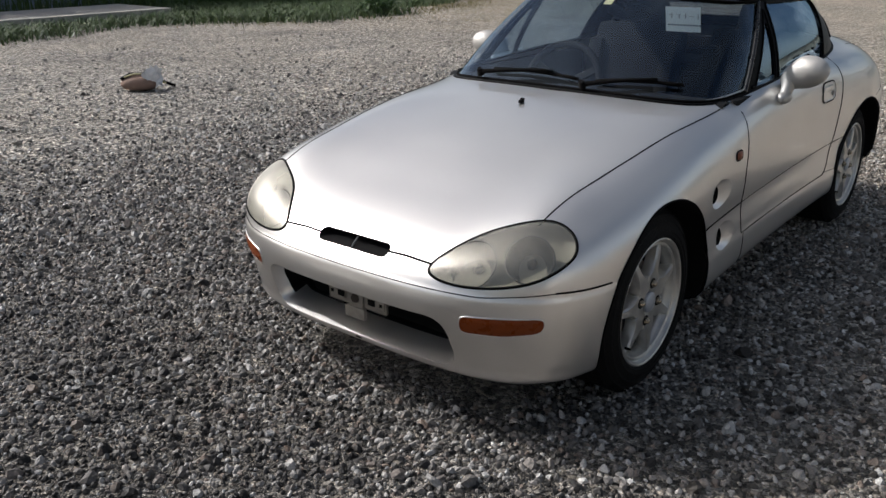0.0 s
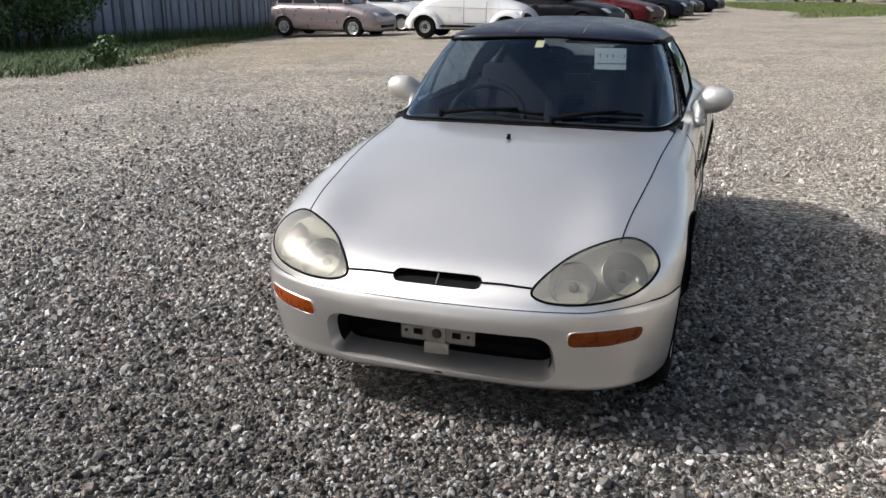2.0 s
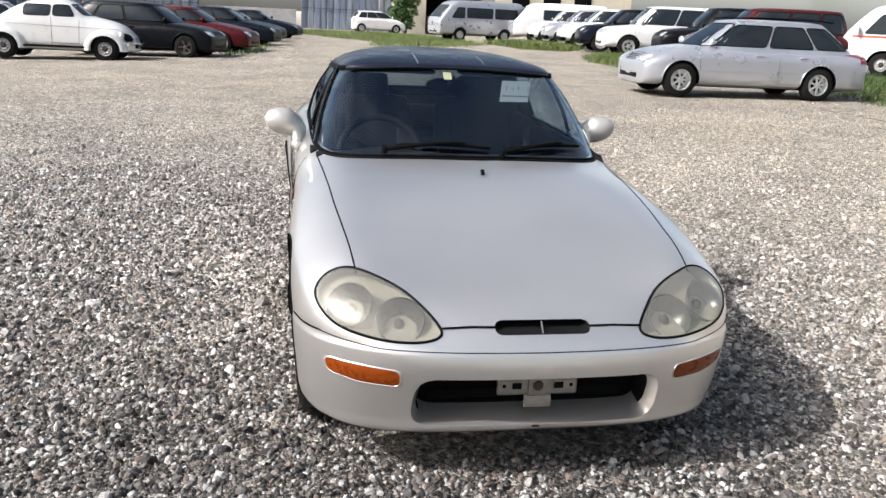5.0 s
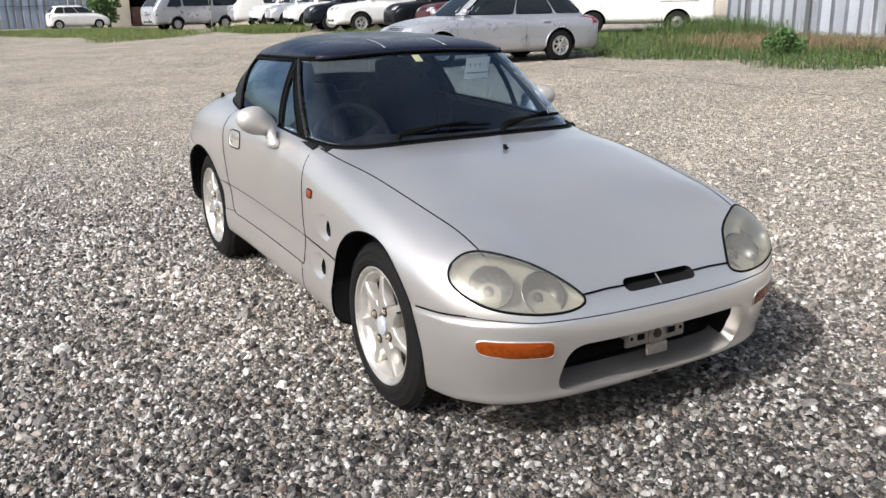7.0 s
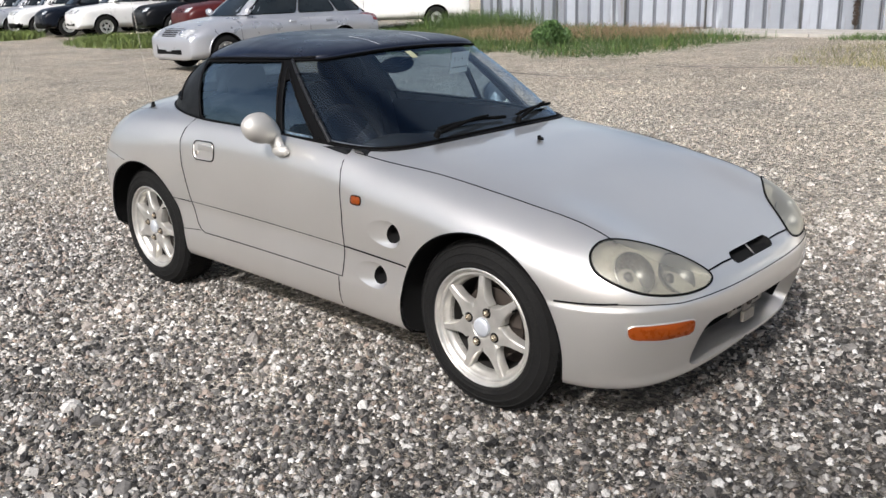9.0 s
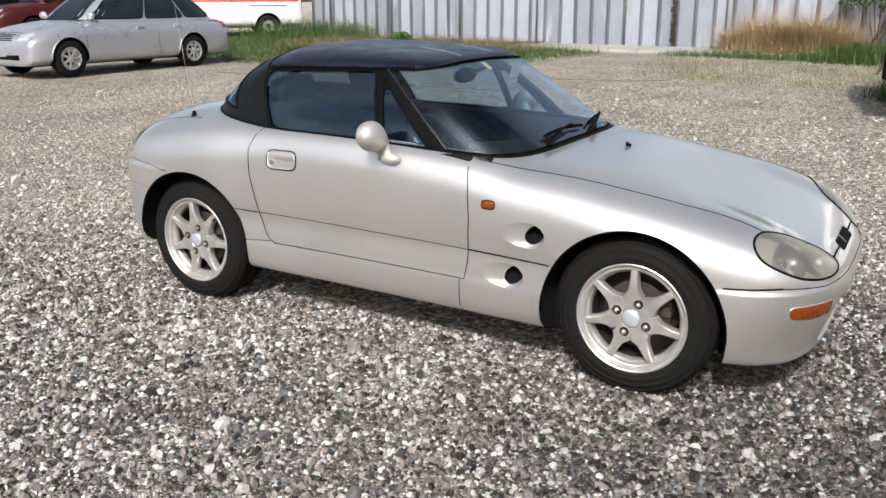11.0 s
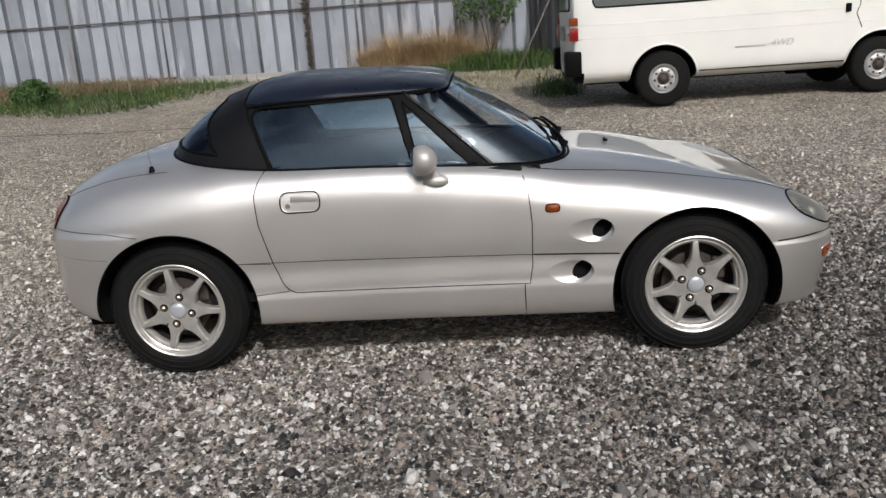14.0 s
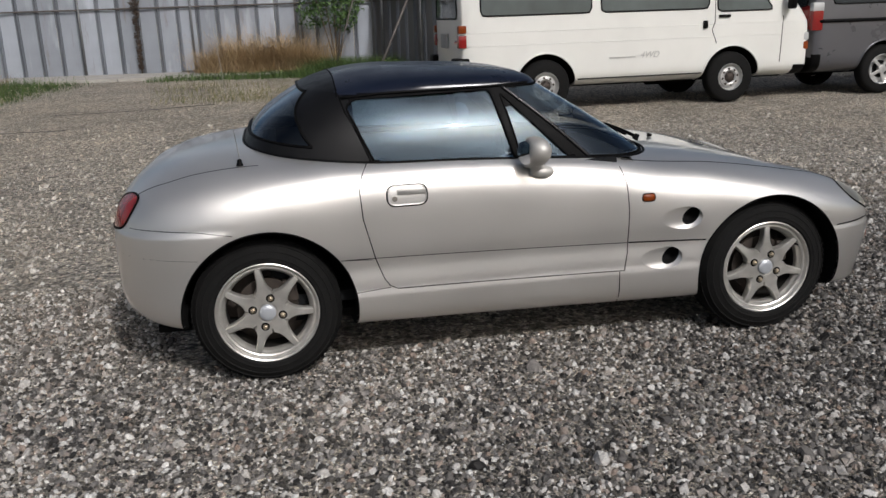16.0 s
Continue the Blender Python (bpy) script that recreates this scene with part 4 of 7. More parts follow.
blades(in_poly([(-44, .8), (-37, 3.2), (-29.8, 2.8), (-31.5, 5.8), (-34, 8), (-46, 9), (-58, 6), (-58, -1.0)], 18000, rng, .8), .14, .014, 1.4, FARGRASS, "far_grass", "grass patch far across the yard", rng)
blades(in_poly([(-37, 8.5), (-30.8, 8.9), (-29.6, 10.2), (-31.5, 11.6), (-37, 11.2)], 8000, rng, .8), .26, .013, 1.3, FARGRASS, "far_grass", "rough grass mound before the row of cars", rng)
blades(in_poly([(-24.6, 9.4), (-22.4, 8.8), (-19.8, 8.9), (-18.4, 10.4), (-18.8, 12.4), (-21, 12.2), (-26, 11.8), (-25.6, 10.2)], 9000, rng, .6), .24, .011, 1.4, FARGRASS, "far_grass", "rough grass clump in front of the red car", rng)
blades(in_poly([(-40, -3.2), (-22, -2.4), (-24, -1.4), (-40, -1.2)], 3000, rng, .5), .12, .012, .5, GRASS, "far_grass", "grass under the dark cars", rng)


def leaf_cloud(centres, radii, count, size, material, name, label, category, stems, squash=.8):
    """A shrub: stems and a crown of small separate leaves with gaps."""
    top = new(name)
    tagged(top, label, category)
    c = np.array(centres, float)
    k = rng.integers(0, len(c), count)
    d = rng.normal(0, 1, (count, 3))
    d /= np.linalg.norm(d, axis=1)[:, None]
    p = c[k] + d * np.array(radii)[k][:, None] * (rng.random(count) ** .45)[:, None] * np.array([1, 1, squash])
    a = rng.normal(0, 1, (count, 3))
    a /= np.linalg.norm(a, axis=1)[:, None]
    b = np.cross(a, rng.normal(0, 1, (count, 3)))
    b /= np.linalg.norm(b, axis=1)[:, None]
    s = size * rng.uniform(.6, 1.4, count)[:, None]
    V = np.stack([p - a * s, p + b * s * .45, p + a * s, p - b * s * .45], 1).reshape(-1, 3)
    F = (np.arange(count) * 4)[:, None] + np.array([[0, 1, 2, 3]])
    ob = new("crown", big_mesh("crown", V, F, material))
    ob.parent = top
    for st in stems:
        rod("stem", st[0], st[1], BARK, top, seg=6)
    return top


bz = gz(-8.6, 12.8)
leaf_cloud([(-8.6 + x, 12.8 + y, bz + z) for x, y, z in ((0, 0, .30), (.26, .1, .22), (-.28, .05, .24), (.05, -.2, .2), (-.08, .2, .38), (.16, -.1, .40))], [.32, .22, .22, .24, .20, .18], 5600, .030, LEAVES, "round_bush", "small round dark green bush in the grass", "bush", [([(-8.6, 12.8, bz - .02), (-8.58, 12.82, bz + .4)], [.03, .012])])
sz = gz(.6, 16.8)
sh = [(.0, 16.9, 1.3), (.3, 16.7, 1.7), (.65, 16.8, 2.0), (.2, 16.9, 2.3), (.7, 16.7, 1.2), (.95, 16.9, 1.6), (.45, 16.7, 2.7), (.9, 16.8, 2.5)]
leaf_cloud([(x, y, z + sz) for x, y, z in sh], [.40, .42, .42, .40, .36, .40, .38, .38], 2600, .048, LEAVES, "shrub", "thin leafy shrub against the fence", "shrub",
           [([(.5, 16.8, sz - .02), (.5 + .1 * (q - 2), 16.8, sz + .8), (.5 + .28 * (q - 2), 16.8 + .05 * q, sz + 2.2)], [.025, .015, .006]) for q in range(5)], 1.1)
for vx, top_z in ((-4.06, 1.75), (-2.1, 1.9)):
    vz = gz(vx, 18.0)
    leaf_cloud([(vx + .03 * math.sin(3 * q), 17.97, vz + .2 + q * (top_z - .2) / 9) for q in range(10)], [.07 + .05 * (q > 7) for q in range(10)], 1100, .028, VINE, "dry_vine", "withered brown vine climbing a fence post", "vine", [([(vx, 17.98, vz - .02), (vx + .02, 17.98, vz + top_z)], [.014, .006])], 1.6)
dz = gz(-12, -14.8)
leaf_cloud([(-13.6, -14.9, dz + .8), (-12.6, -14.6, dz + 1.1), (-11.6, -14.8, dz + 1.4), (-11.0, -14.6, dz + .7), (-12.2, -14.9, dz + 2.0), (-10.2, -15.0, dz + 1.2), (-14.6, -15.1, dz + 1.3)], [.9, .9, .9, .7, .9, .8, .8], 9000, .06, LEAVES, "hedge_shrub", "dark overgrown shrub in the shade of the fence", "shrub",
           [([(-12 + q * .6, -14.9, dz - .02), (-12 + q * .75, -14.8, dz + 1.6)], [.05, .02]) for q in (-2, -1, 0, 1)])
wz = gz(-9.2, -10.0)
leaf_cloud([(-9.3, -10.0, wz + .2), (-9.0, -9.9, wz + .28), (-9.6, -10.2, wz + .35), (-8.7, -9.8, wz + .18)], [.25, .22, .22, .2], 700, .05, LEAVES, "weed_plant", "leafy weed at the edge of the grass", "plant", [([(-9.2, -10.0, wz - .02), (-9.2, -10.0, wz + .3)], [.012, .006])])
fz = gz(-60, 6)
leaf_cloud([(-61.6, 8.2 + .22 * q, fz + .8 + .8 * (q % 4)) for q in range(-4, 4)], [.7] * 8, 3500, .13, LEAVES, "far_tree", "leafy tree beside the warehouse", "tree", [([(-61.6, 8.2, fz - .05), (-61.6, 8.2, fz + 3)], [.14, .06])])


# ---- parked vehicles ----
DARKGLASS = mat("tinted_window", (0.012, 0.016, 0.019), rough=0.05, vary=0.3, spec=0.42)
PALEGLASS = mat("bright_window", (0.06, 0.075, 0.075), rough=0.08, vary=0.3, scale=3, spec=0.9)
LAMP = mat("clear_lamp", (0.55, 0.56, 0.56), rough=0.12, metal=0.4, vary=0.1)
HUBCAP = mat("wheel_trim", (0.5, 0.5, 0.49), rough=0.35, metal=0.6, vary=0.15)


def paint(name, color, metal=0.3, coat=0.5, spec=0.5):
    return mat(name, color, rough=0.32, metal=metal, vary=0.06, scale=4, coat=coat, coat_rough=0.06, spec=spec)


WHEEL_SETS = {}


def add_wheels(top, wb, hw, r, style, rim=None):
    for sx in (1, -1):
        for s in (-1, 1):
            w = new("wheel")
            w.parent = top
            w.matrix_basis = pose(sx * wb / 2, s * (hw - .02), r, 90 if s < 0 else -90, 0, 0) @ Matrix.Rotation(.4 * sx + s, 4, "Z")
            if (r, style, rim) not in WHEEL_SETS:
                got = []
                k = r * .62 if style != "steel" else r * .54
                bm = bmesh.new()
                lathe(bm, [(k, .0), (k * 1.05, .012), (r * .88, .010), (r * .96, -.008), (r, -.03), (r, -.15), (r * .95, -.175), (k, -.18)], 40, Matrix())
                got.append(("tyre", part("tyre", bm, RUBBER, w).data))
                bm = bmesh.new()
                if style == "steel":
                    lathe(bm, [(k, .004), (k * .97, .010), (k * .90, -.004), (k * .87, -.034), (k * .80, -.044), (k * .74, -.012), (k * .52, -.004), (k * .44, -.012), (k * .40, -.020)], 32, Matrix())
                    hub = bmesh.new()
                    lathe(hub, [(k * .41, -.022), (k * .30, -.018), (k * .24, .004), (k * .14, .012), (.001, .012)], 24, Matrix())
                    for q in range(6):
                        cyl(hub, (k * .33 * math.cos(q * 1.047), k * .33 * math.sin(q * 1.047), -.012), (0, 0, 1), .012, .010, .03, 6)
                    for q in range(8):
                        cyl(hub, (k * .60 * math.cos(q * .7854), k * .60 * math.sin(q * .7854), -.010), (0, 0, 1), .016, .016, .012, 8)
                    got.append(("hub", part("hub", hub, DISC, w).data))
                else:
                    lathe(bm, [(k, .002), (k * .97, .008), (k * .90, .0), (k * .88, -.05), (k * .3, -.06)], 36, Matrix())
                    lathe(bm, [(k * .30, -.04), (k * .28, .004), (k * .18, .010), (.001, .010)], 24, Matrix())
                    n = {"cap": 9, "seven": 7, "five": 5}.get(style, 7)
                    for q in range(n):
                        mm = Matrix.Rotation(2 * math.pi * q / n, 4, "Z")
                        box(bm, k * .58, 0, -.008, k * .74, k * (.34 if style == "cap" else .20), .022, .004, mm)
                got.append(("rim", part("rim", bm, rim or HUBCAP, w).data))
                bm = bmesh.new()
                lathe(bm, [(k * .9, -.055), (.001, -.055)], 24, Matrix())
                got.append(("brake", part("brake", bm, DARK, w).data))
                WHEEL_SETS[(r, style, rim)] = got
            else:
                for nm, me in WHEEL_SETS[(r, style, rim)]:
                    ob = new(nm, me)
                    ob.parent = w


def vehicle(name, label, material, place, heading, L, wb, hw, r, prof, cab=None, style="seven", zb=.20, nu=4.5, lamp_z=.66, van_windows=None, tail=None, dark_bumpers=False, arch=1.16, window=None, nose_y=.86, category="car", rim=None):
    """A parked vehicle. L: reach ahead of and behind the wheels' middle; prof: heights of the body along it; cab: the glasshouse."""
    top = new(name)
    tagged(top, label, category)
    xf, xr = L
    px, pz = np.array(prof)[:, 0], np.array(prof)[:, 1]
    n_mid = 50
    xs = np.linspace(xf - .06, xr + .06, n_mid)
    rings = []
    al = np.linspace(-math.pi / 2, 1.5 * math.pi, 57)[:-1]

    def ring(x, scale=1.0):
        d = min(xf - x, x - xr)
        w = hw * (1 - (1 - nose_y) * max(0, 1 - d / .45) ** 2)
        h = float(np.interp(-x, -px, pz))
        zw = zb + (min(h, 1.15) - zb) * .48
        cy, cz = squircle(al, nu)
        ly, lz = squircle(al, 6)
        up = np.sin(al) >= 0
        yy = np.where(up, cy, ly) * w * scale
        zz = np.where(up, zw + cz * (h - zw) * (.45 + .55 * scale), zw + lz * (zw - zb) * (.5 + .5 * scale))
        if h > 1.3 and nu > 3:
            yy = yy * (1 - .07 * np.clip((zz - 1.0) / .9, 0, 1) ** 1.3)
        if scale < 1:
            zz = zw + (zz - zw) * scale ** .5
        return np.stack([np.full_like(yy, x), yy, zz], 1)
    for sc, dx in ((.001, 0), (.4, .002), (.7, .008), (.88, .022), (.96, .042)):
        rings.append(ring(xf - dx, sc))
    # smooth the height profile
    for x in xs:
        rings.append(ring(x))
    for sc, dx in ((.96, .042), (.88, .022), (.7, .008), (.4, .002), (.001, 0)):
        rings.append(ring(xr + dx, sc))
    rings = np.array(rings)
    for _ in range(3):
        rings[6:-6, :, 2] = .25 * rings[5:-7, :, 2] + .5 * rings[6:-6, :, 2] + .25 * rings[7:-5, :, 2]
    V, F = loft(rings)
    sk = Skin(V, F)
    for s in (-1, 1):
        for cx in (wb / 2, -wb / 2):
            a = np.linspace(0, 2 * math.pi, 49)[:-1]
            ar = np.stack([cx + r * arch * np.cos(a), r + r * arch * np.sin(a)], 1)
            ar[:, 1] = np.maximum(ar[:, 1], .04)
            edge = [sk.at(1, s, cx + r * arch * math.cos(t), r + r * arch * math.sin(t), .001)[0] for t in np.linspace(-.05, math.pi + .05, 30)]
            sk.punch(ar, 1, s, lambda P, s=s: P[:, 1] * s > hw * .55)
            rod("wheel_arch_edge", edge, .012, material, top)
            vs, fs = [], []
            for q, e in enumerate(edge):
                vs += [(e.x, e.y - s * .006, e.z), (e.x, s * hw * .45, e.z)]
                if q:
                    fs.append((2 * q - 2, 2 * q - 1, 2 * q + 1, 2 * q))
            vs.append((cx, s * hw * .45, r))
            fs += [(2 * q - 1, len(vs) - 1, 2 * q + 1) for q in range(1, len(edge))]
            link_mesh("wheel_arch_liner", vs, fs, DARK, top)
    glassm = window or DARKGLASS

    def pane(skin, poly, axis, sign, nm="window", mt=None, rad=.05, lift=.004):
        o = rounded(poly, rad, 3)
        vs, fs = skin.patch(o, axis, sign, lift, 4)
        w = link_mesh(nm, vs, fs, mt or glassm, top)
        rod("seal", [skin.at(axis, sign, *q, lift)[0] for q in o[::2]], .010, TRIM, w, closed=True)
        return w
    c = sk.centres()
    if dark_bumpers:
        sk.panel("front_bumper", (c[:, 0] > xf - .25) & (c[:, 2] < dark_bumpers), TRIM, top)
        c = sk.centres()
        sk.panel("rear_bumper", (c[:, 0] < xr + .18) & (c[:, 2] < dark_bumpers), TRIM, top)
    sk.panel("body", np.ones(len(sk.F), bool), material, top)
    if cab:
        bf, br, tf, tr, belt, roof, tw = cab
        al = np.linspace(0, 2 * math.pi, 73)[:-1]
        c5, s5 = squircle(al, 5)
        rg = []
        mid, tm = (bf + br) / 2, (tf + tr) / 2
        for f in np.linspace(0, 1, 14):
            bow = .05 * math.sin(math.pi * f)
            xx = (mid + (tm - mid) * f) + c5 * ((bf - br) / 2 + ((tf - tr) / 2 - (bf - br) / 2) * f + bow)
            yy = s5 * (hw * .93 + (tw - hw * .93) * f + bow * .4)
            rg.append(np.stack([xx, yy, np.full_like(xx, belt - .12 + (roof - .06 - belt + .12) * f)], 1))
        for f in np.linspace(0, 1, 9)[1:]:
            k = math.cos(f * math.pi / 2) ** .7
            rg.append(np.stack([tm + c5 * (tf - tr) / 2 * k, s5 * tw * k, np.full_like(al, roof - .06 + .06 * math.sin(f * math.pi / 2))], 1))
        V, F = loft(rg)
        g = Skin(V, F)
        g.panel("roof", np.ones(len(g.F), bool), material, top)
        zl, zh = belt + .03, roof - .12
        for s in (-1, 1):
            f0 = bf + (tf - bf) * .2 - .10
            f1 = bf + (tf - bf) * .9 - .10
            r0 = br + (tr - br) * .2 + .14
            r1 = br + (tr - br) * .9 + .12
            cuts = [0, .40, .74, 1] if (bf - br) > 2.5 else [0, .54, 1]
            for a, b in zip(cuts[:-1], cuts[1:]):
                a, b = a + .012, b - .012
                pane(g, [(f0 + (r0 - f0) * a, zl), (f0 + (r0 - f0) * b, zl), (f1 + (r1 - f1) * b, zh), (f1 + (r1 - f1) * a, zh)], 1, s)
            q, _ = g.at(1, s, f0 - .05, zl + .03)
            bm = bmesh.new()
            ball(bm, (q.x, q.y + s * .10, q.z + .03), .06, .10, .07, 14, 10)
            part("door_mirror", bm, material, top)
        pane(g, [(-hw * .80, zl - .02), (hw * .80, zl - .02), (tw * .86, zh + .02), (-tw * .86, zh + .02)], 0, 1, "windscreen")
        pane(g, [(-hw * .72, zl + .04), (hw * .72, zl + .04), (tw * .80, zh), (-tw * .80, zh)], 0, -1, "rear_window")
        seams = [(bf - .06, belt), (bf - .10, .28)], [((bf + br) / 2 + .05, belt), ((bf + br) / 2 + .05, .28)]
        for s in (-1, 1):
            for sm in seams:
                rod("door_gap", sk.line(sm, 1, s, -.001, .08), .004, SEAM, top)
            rod("rub_strip", sk.line([(wb / 2 - r * 1.3, .50), (-wb / 2 + r * 1.3, .52)], 1, s, .002, .1), .004, material, top)
            for hx in (.35, -.52):
                bm = bmesh.new()
                q, _ = sk.at(1, s, mid + hx + .1, belt - .13)
                box(bm, q.x, q.y + s * .01, q.z, .16, .03, .03, .01)
                part("door_handle", bm, material, top)
    if van_windows:
        for s in (-1, 1):
            for a, b, z0, z1, sl in van_windows:
                pane(sk, [(a, z0), (b, z0), (b, z1), (a - sl, z1)], 1, s, rad=.06)
    # lamps
    for s in (-1, 1):
        hl = rounded([(s * hw * .50, lamp_z - .07), (s * hw * .80, lamp_z - .05), (s * hw * .80, lamp_z + .07), (s * hw * .52, lamp_z + .06)], .03, 3)
        vs, fs = sk.patch(hl, 0, 1, .006, 4, .01)
        link_mesh("headlight", vs, fs, LAMP, top)
        tz = tail or (lamp_z + .12, .16)
        tl = rounded([(s * hw * .62, tz[0] - tz[1]), (s * hw * .84, tz[0] - tz[1]), (s * hw * .84, tz[0] + tz[1]), (s * hw * .64, tz[0] + tz[1])], .03, 3)
        vs, fs = sk.patch(tl, 0, -1, .006, 4, .01)
        link_mesh("tail_lamp", vs, fs, REDLENS, top)
    bm = bmesh.new()
    for k in range(4):
        q, _ = sk.at(0, 1, 0, lamp_z - .05 + k * .03)
        box(bm, q.x - .004, 0, lamp_z - .05 + k * .03, .02, hw * .62, .014)
    part("grille", bm, TRIM, top)
    bm = bmesh.new()
    q, _ = sk.at(0, 1, 0, zb + .16)
    box(bm, q.x - .02, 0, zb + .15, .04, hw * 1.1, .09, .01)
    part("lower_grille", bm, TRIM, top)
    bm = bmesh.new()
    box(bm, 0, 0, zb + .02, (xf - xr) * .9, hw * 1.3, .06)
    part("underbody", bm, DARK, top)
    add_wheels(top, wb, hw, r, style, rim)
    top.matrix_basis = pose(place[0], place[1], gz(*place), 0, 0, heading)
    return top, sk


MAUVE = paint("mauve_paint", (0.30, 0.25, 0.25), .5)
SILVER2 = paint("silver_metallic", (0.46, 0.47, 0.50), .6)
BLACKP = paint("black_paint", (0.005, 0.0055, 0.007), 0, .04, .1)
NAVY = paint("navy_paint", (0.005, 0.007, 0.012), 0, .05, .1)
REDP = paint("red_paint", (0.055, 0.006, 0.007), 0, .08, .15)
MAROON = paint("maroon_paint", (0.055, 0.010, 0.010), 0, .1, .15)
GREYV = paint("grey_van_paint", (0.11, 0.11, 0.12), .5)
WHITEP = paint("white_car_paint", (0.60, 0.60, 0.59), 0.0)
CREAM = mat("aged_white_paint", (0.66, 0.66, 0.625), rough=0.36, vary=0.05, scale=3, coat=0.3, coat_rough=0.15)
CARS = "cars parked along the far side of the yard"
HATCH = dict(L=(2.0, -1.80), wb=2.51, hw=.845, r=.295, prof=[(2.0, .62), (1.7, .84), (1.2, 1.0), (.8, 1.04), (-1.3, 1.04), (-1.80, .98)], cab=(1.34, -1.74, .36, -1.35, 1.0, 1.51, .64), style="cap", lamp_z=.70)
SOFTROADER = dict(L=(2.15, -2.25), wb=2.65, hw=.90, r=.36, style="five", lamp_z=.84, zb=.30, prof=[(2.15, .70), (2.05, .92), (1.75, 1.02), (1.0, 1.10), (.8, 1.12), (-1.8, 1.13), (-2.25, 1.08)], cab=(1.15, -2.15, .45, -1.85, 1.11, 1.70, .68), dark_bumpers=.46)
HATCH_NEW = dict(HATCH, L=(2.06, -1.83), prof=[(2.06, .52), (2.0, .70), (1.72, .88), (1.2, 1.01), (.9, 1.05), (-1.3, 1.08), (-1.83, 1.0)], r=.31, cab=(1.30, -1.79, .15, -1.44, 1.02, 1.56, .61), style="seven")
SEDAN = dict(L=(2.15, -2.15), wb=2.62, hw=.85, r=.31, prof=[(2.15, .60), (1.9, .76), (1.0, .92), (.8, .93), (-1.4, .96), (-2.15, .90)], cab=(1.0, -1.55, .25, -.95, .92, 1.38, .58), style="five", lamp_z=.62)
COUPE = dict(SEDAN, prof=[(2.15, .52), (1.9, .68), (1.0, .86), (.8, .87), (-1.4, .92), (-2.15, .86)], cab=(.9, -1.6, .15, -.8, .87, 1.27, .55), lamp_z=.58)
WAGON = dict(L=(2.09, -2.39), wb=2.715, hw=.865, r=.315, prof=[(2.09, .60), (1.98, .74), (1.6, .86), (.95, .95), (.6, .95), (-1.6, .95), (-2.39, .88)], cab=(1.10, -2.26, .30, -1.55, .93, 1.46, .60), style="seven", lamp_z=.68, tail=(.82, .17))
SUV = dict(L=(2.3, -2.35), wb=2.75, hw=.93, r=.37, prof=[(2.3, .80), (2.1, 1.02), (1.2, 1.12), (.9, 1.14), (-1.8, 1.15), (-2.35, 1.12)], cab=(1.25, -2.25, .55, -2.0, 1.13, 1.82, .70), style="five", lamp_z=.88, zb=.32)

t, _ = vehicle("hatchback", "mauve-grey compact hatchback parked by the fence", MAUVE, (-22.3, -11.75), 86, **HATCH_NEW)
tagged(t, group=CARS)
for nm, lb, pm, pl, hd, sp in (
    ("hatchback", "white hatchback with dark glass", WHITEP, (-25.5, -11.5), 92, HATCH),
    ("estate_car", "white estate car with roof rack", WHITEP, (-29.1, -10.4), 92, WAGON),
    ("estate_car", "black estate car with steel wheels", BLACKP, (-22.3, -4.5), 77, dict(WAGON, style="five", rim=DISC)),
    ("saloon_car", "dark red saloon with alloy wheels", REDP, (-25.5, -3.7), 77, SEDAN),
    ("saloon_car", "dark navy saloon with bright alloy wheels", NAVY, (-30.8, -3.0), 78, SEDAN),
    ("coupe", "black coupe in the line of parked cars", BLACKP, (-35.2, -2.8), 78, COUPE),
    ("coupe", "dark low coupe at the end of the line", NAVY, (-39.4, -2.0), 78, COUPE),
    ("off_road_car", "dark red off-road car with steel bumper", MAROON, (-20.4, 13.4), -102, SUV),
    ("off_road_car", "dark grey off-road car", BLACKP, (-23.6, 13.8), -102, SUV),
    ("off_road_car", "white off-road car with alloy wheels", WHITEP, (-26.6, 12.9), -100, SUV),
    ("off_road_car", "dark blue off-road car with black bumpers", NAVY, (-29.8, 13.0), -100, SOFTROADER),
    ("off_road_car", "white off-road car with black bumpers", WHITEP, (-32.6, 13.1), -100, SOFTROADER),
    ("off_road_car", "silver off-road car with black bumpers", SILVER2, (-35.4, 13.2), -100, SOFTROADER),
    ("off_road_car", "tall white car with black bumpers", WHITEP, (-38.2, 13.3), -100, SOFTROADER),
    ("small_off_road_car", "small white off-road car far off", WHITEP, (-60.0, 5.9), 95, dict(HATCH, style="five")),
):
    t, _ = vehicle(nm, lb, pm, pl, hd, **sp)
    tagged(t, group=CARS)

t, wsk = vehicle("estate_car", "silver estate car with seven-spoke alloy wheels", SILVER2, (-12.05, 7.9), -93, **WAGON)
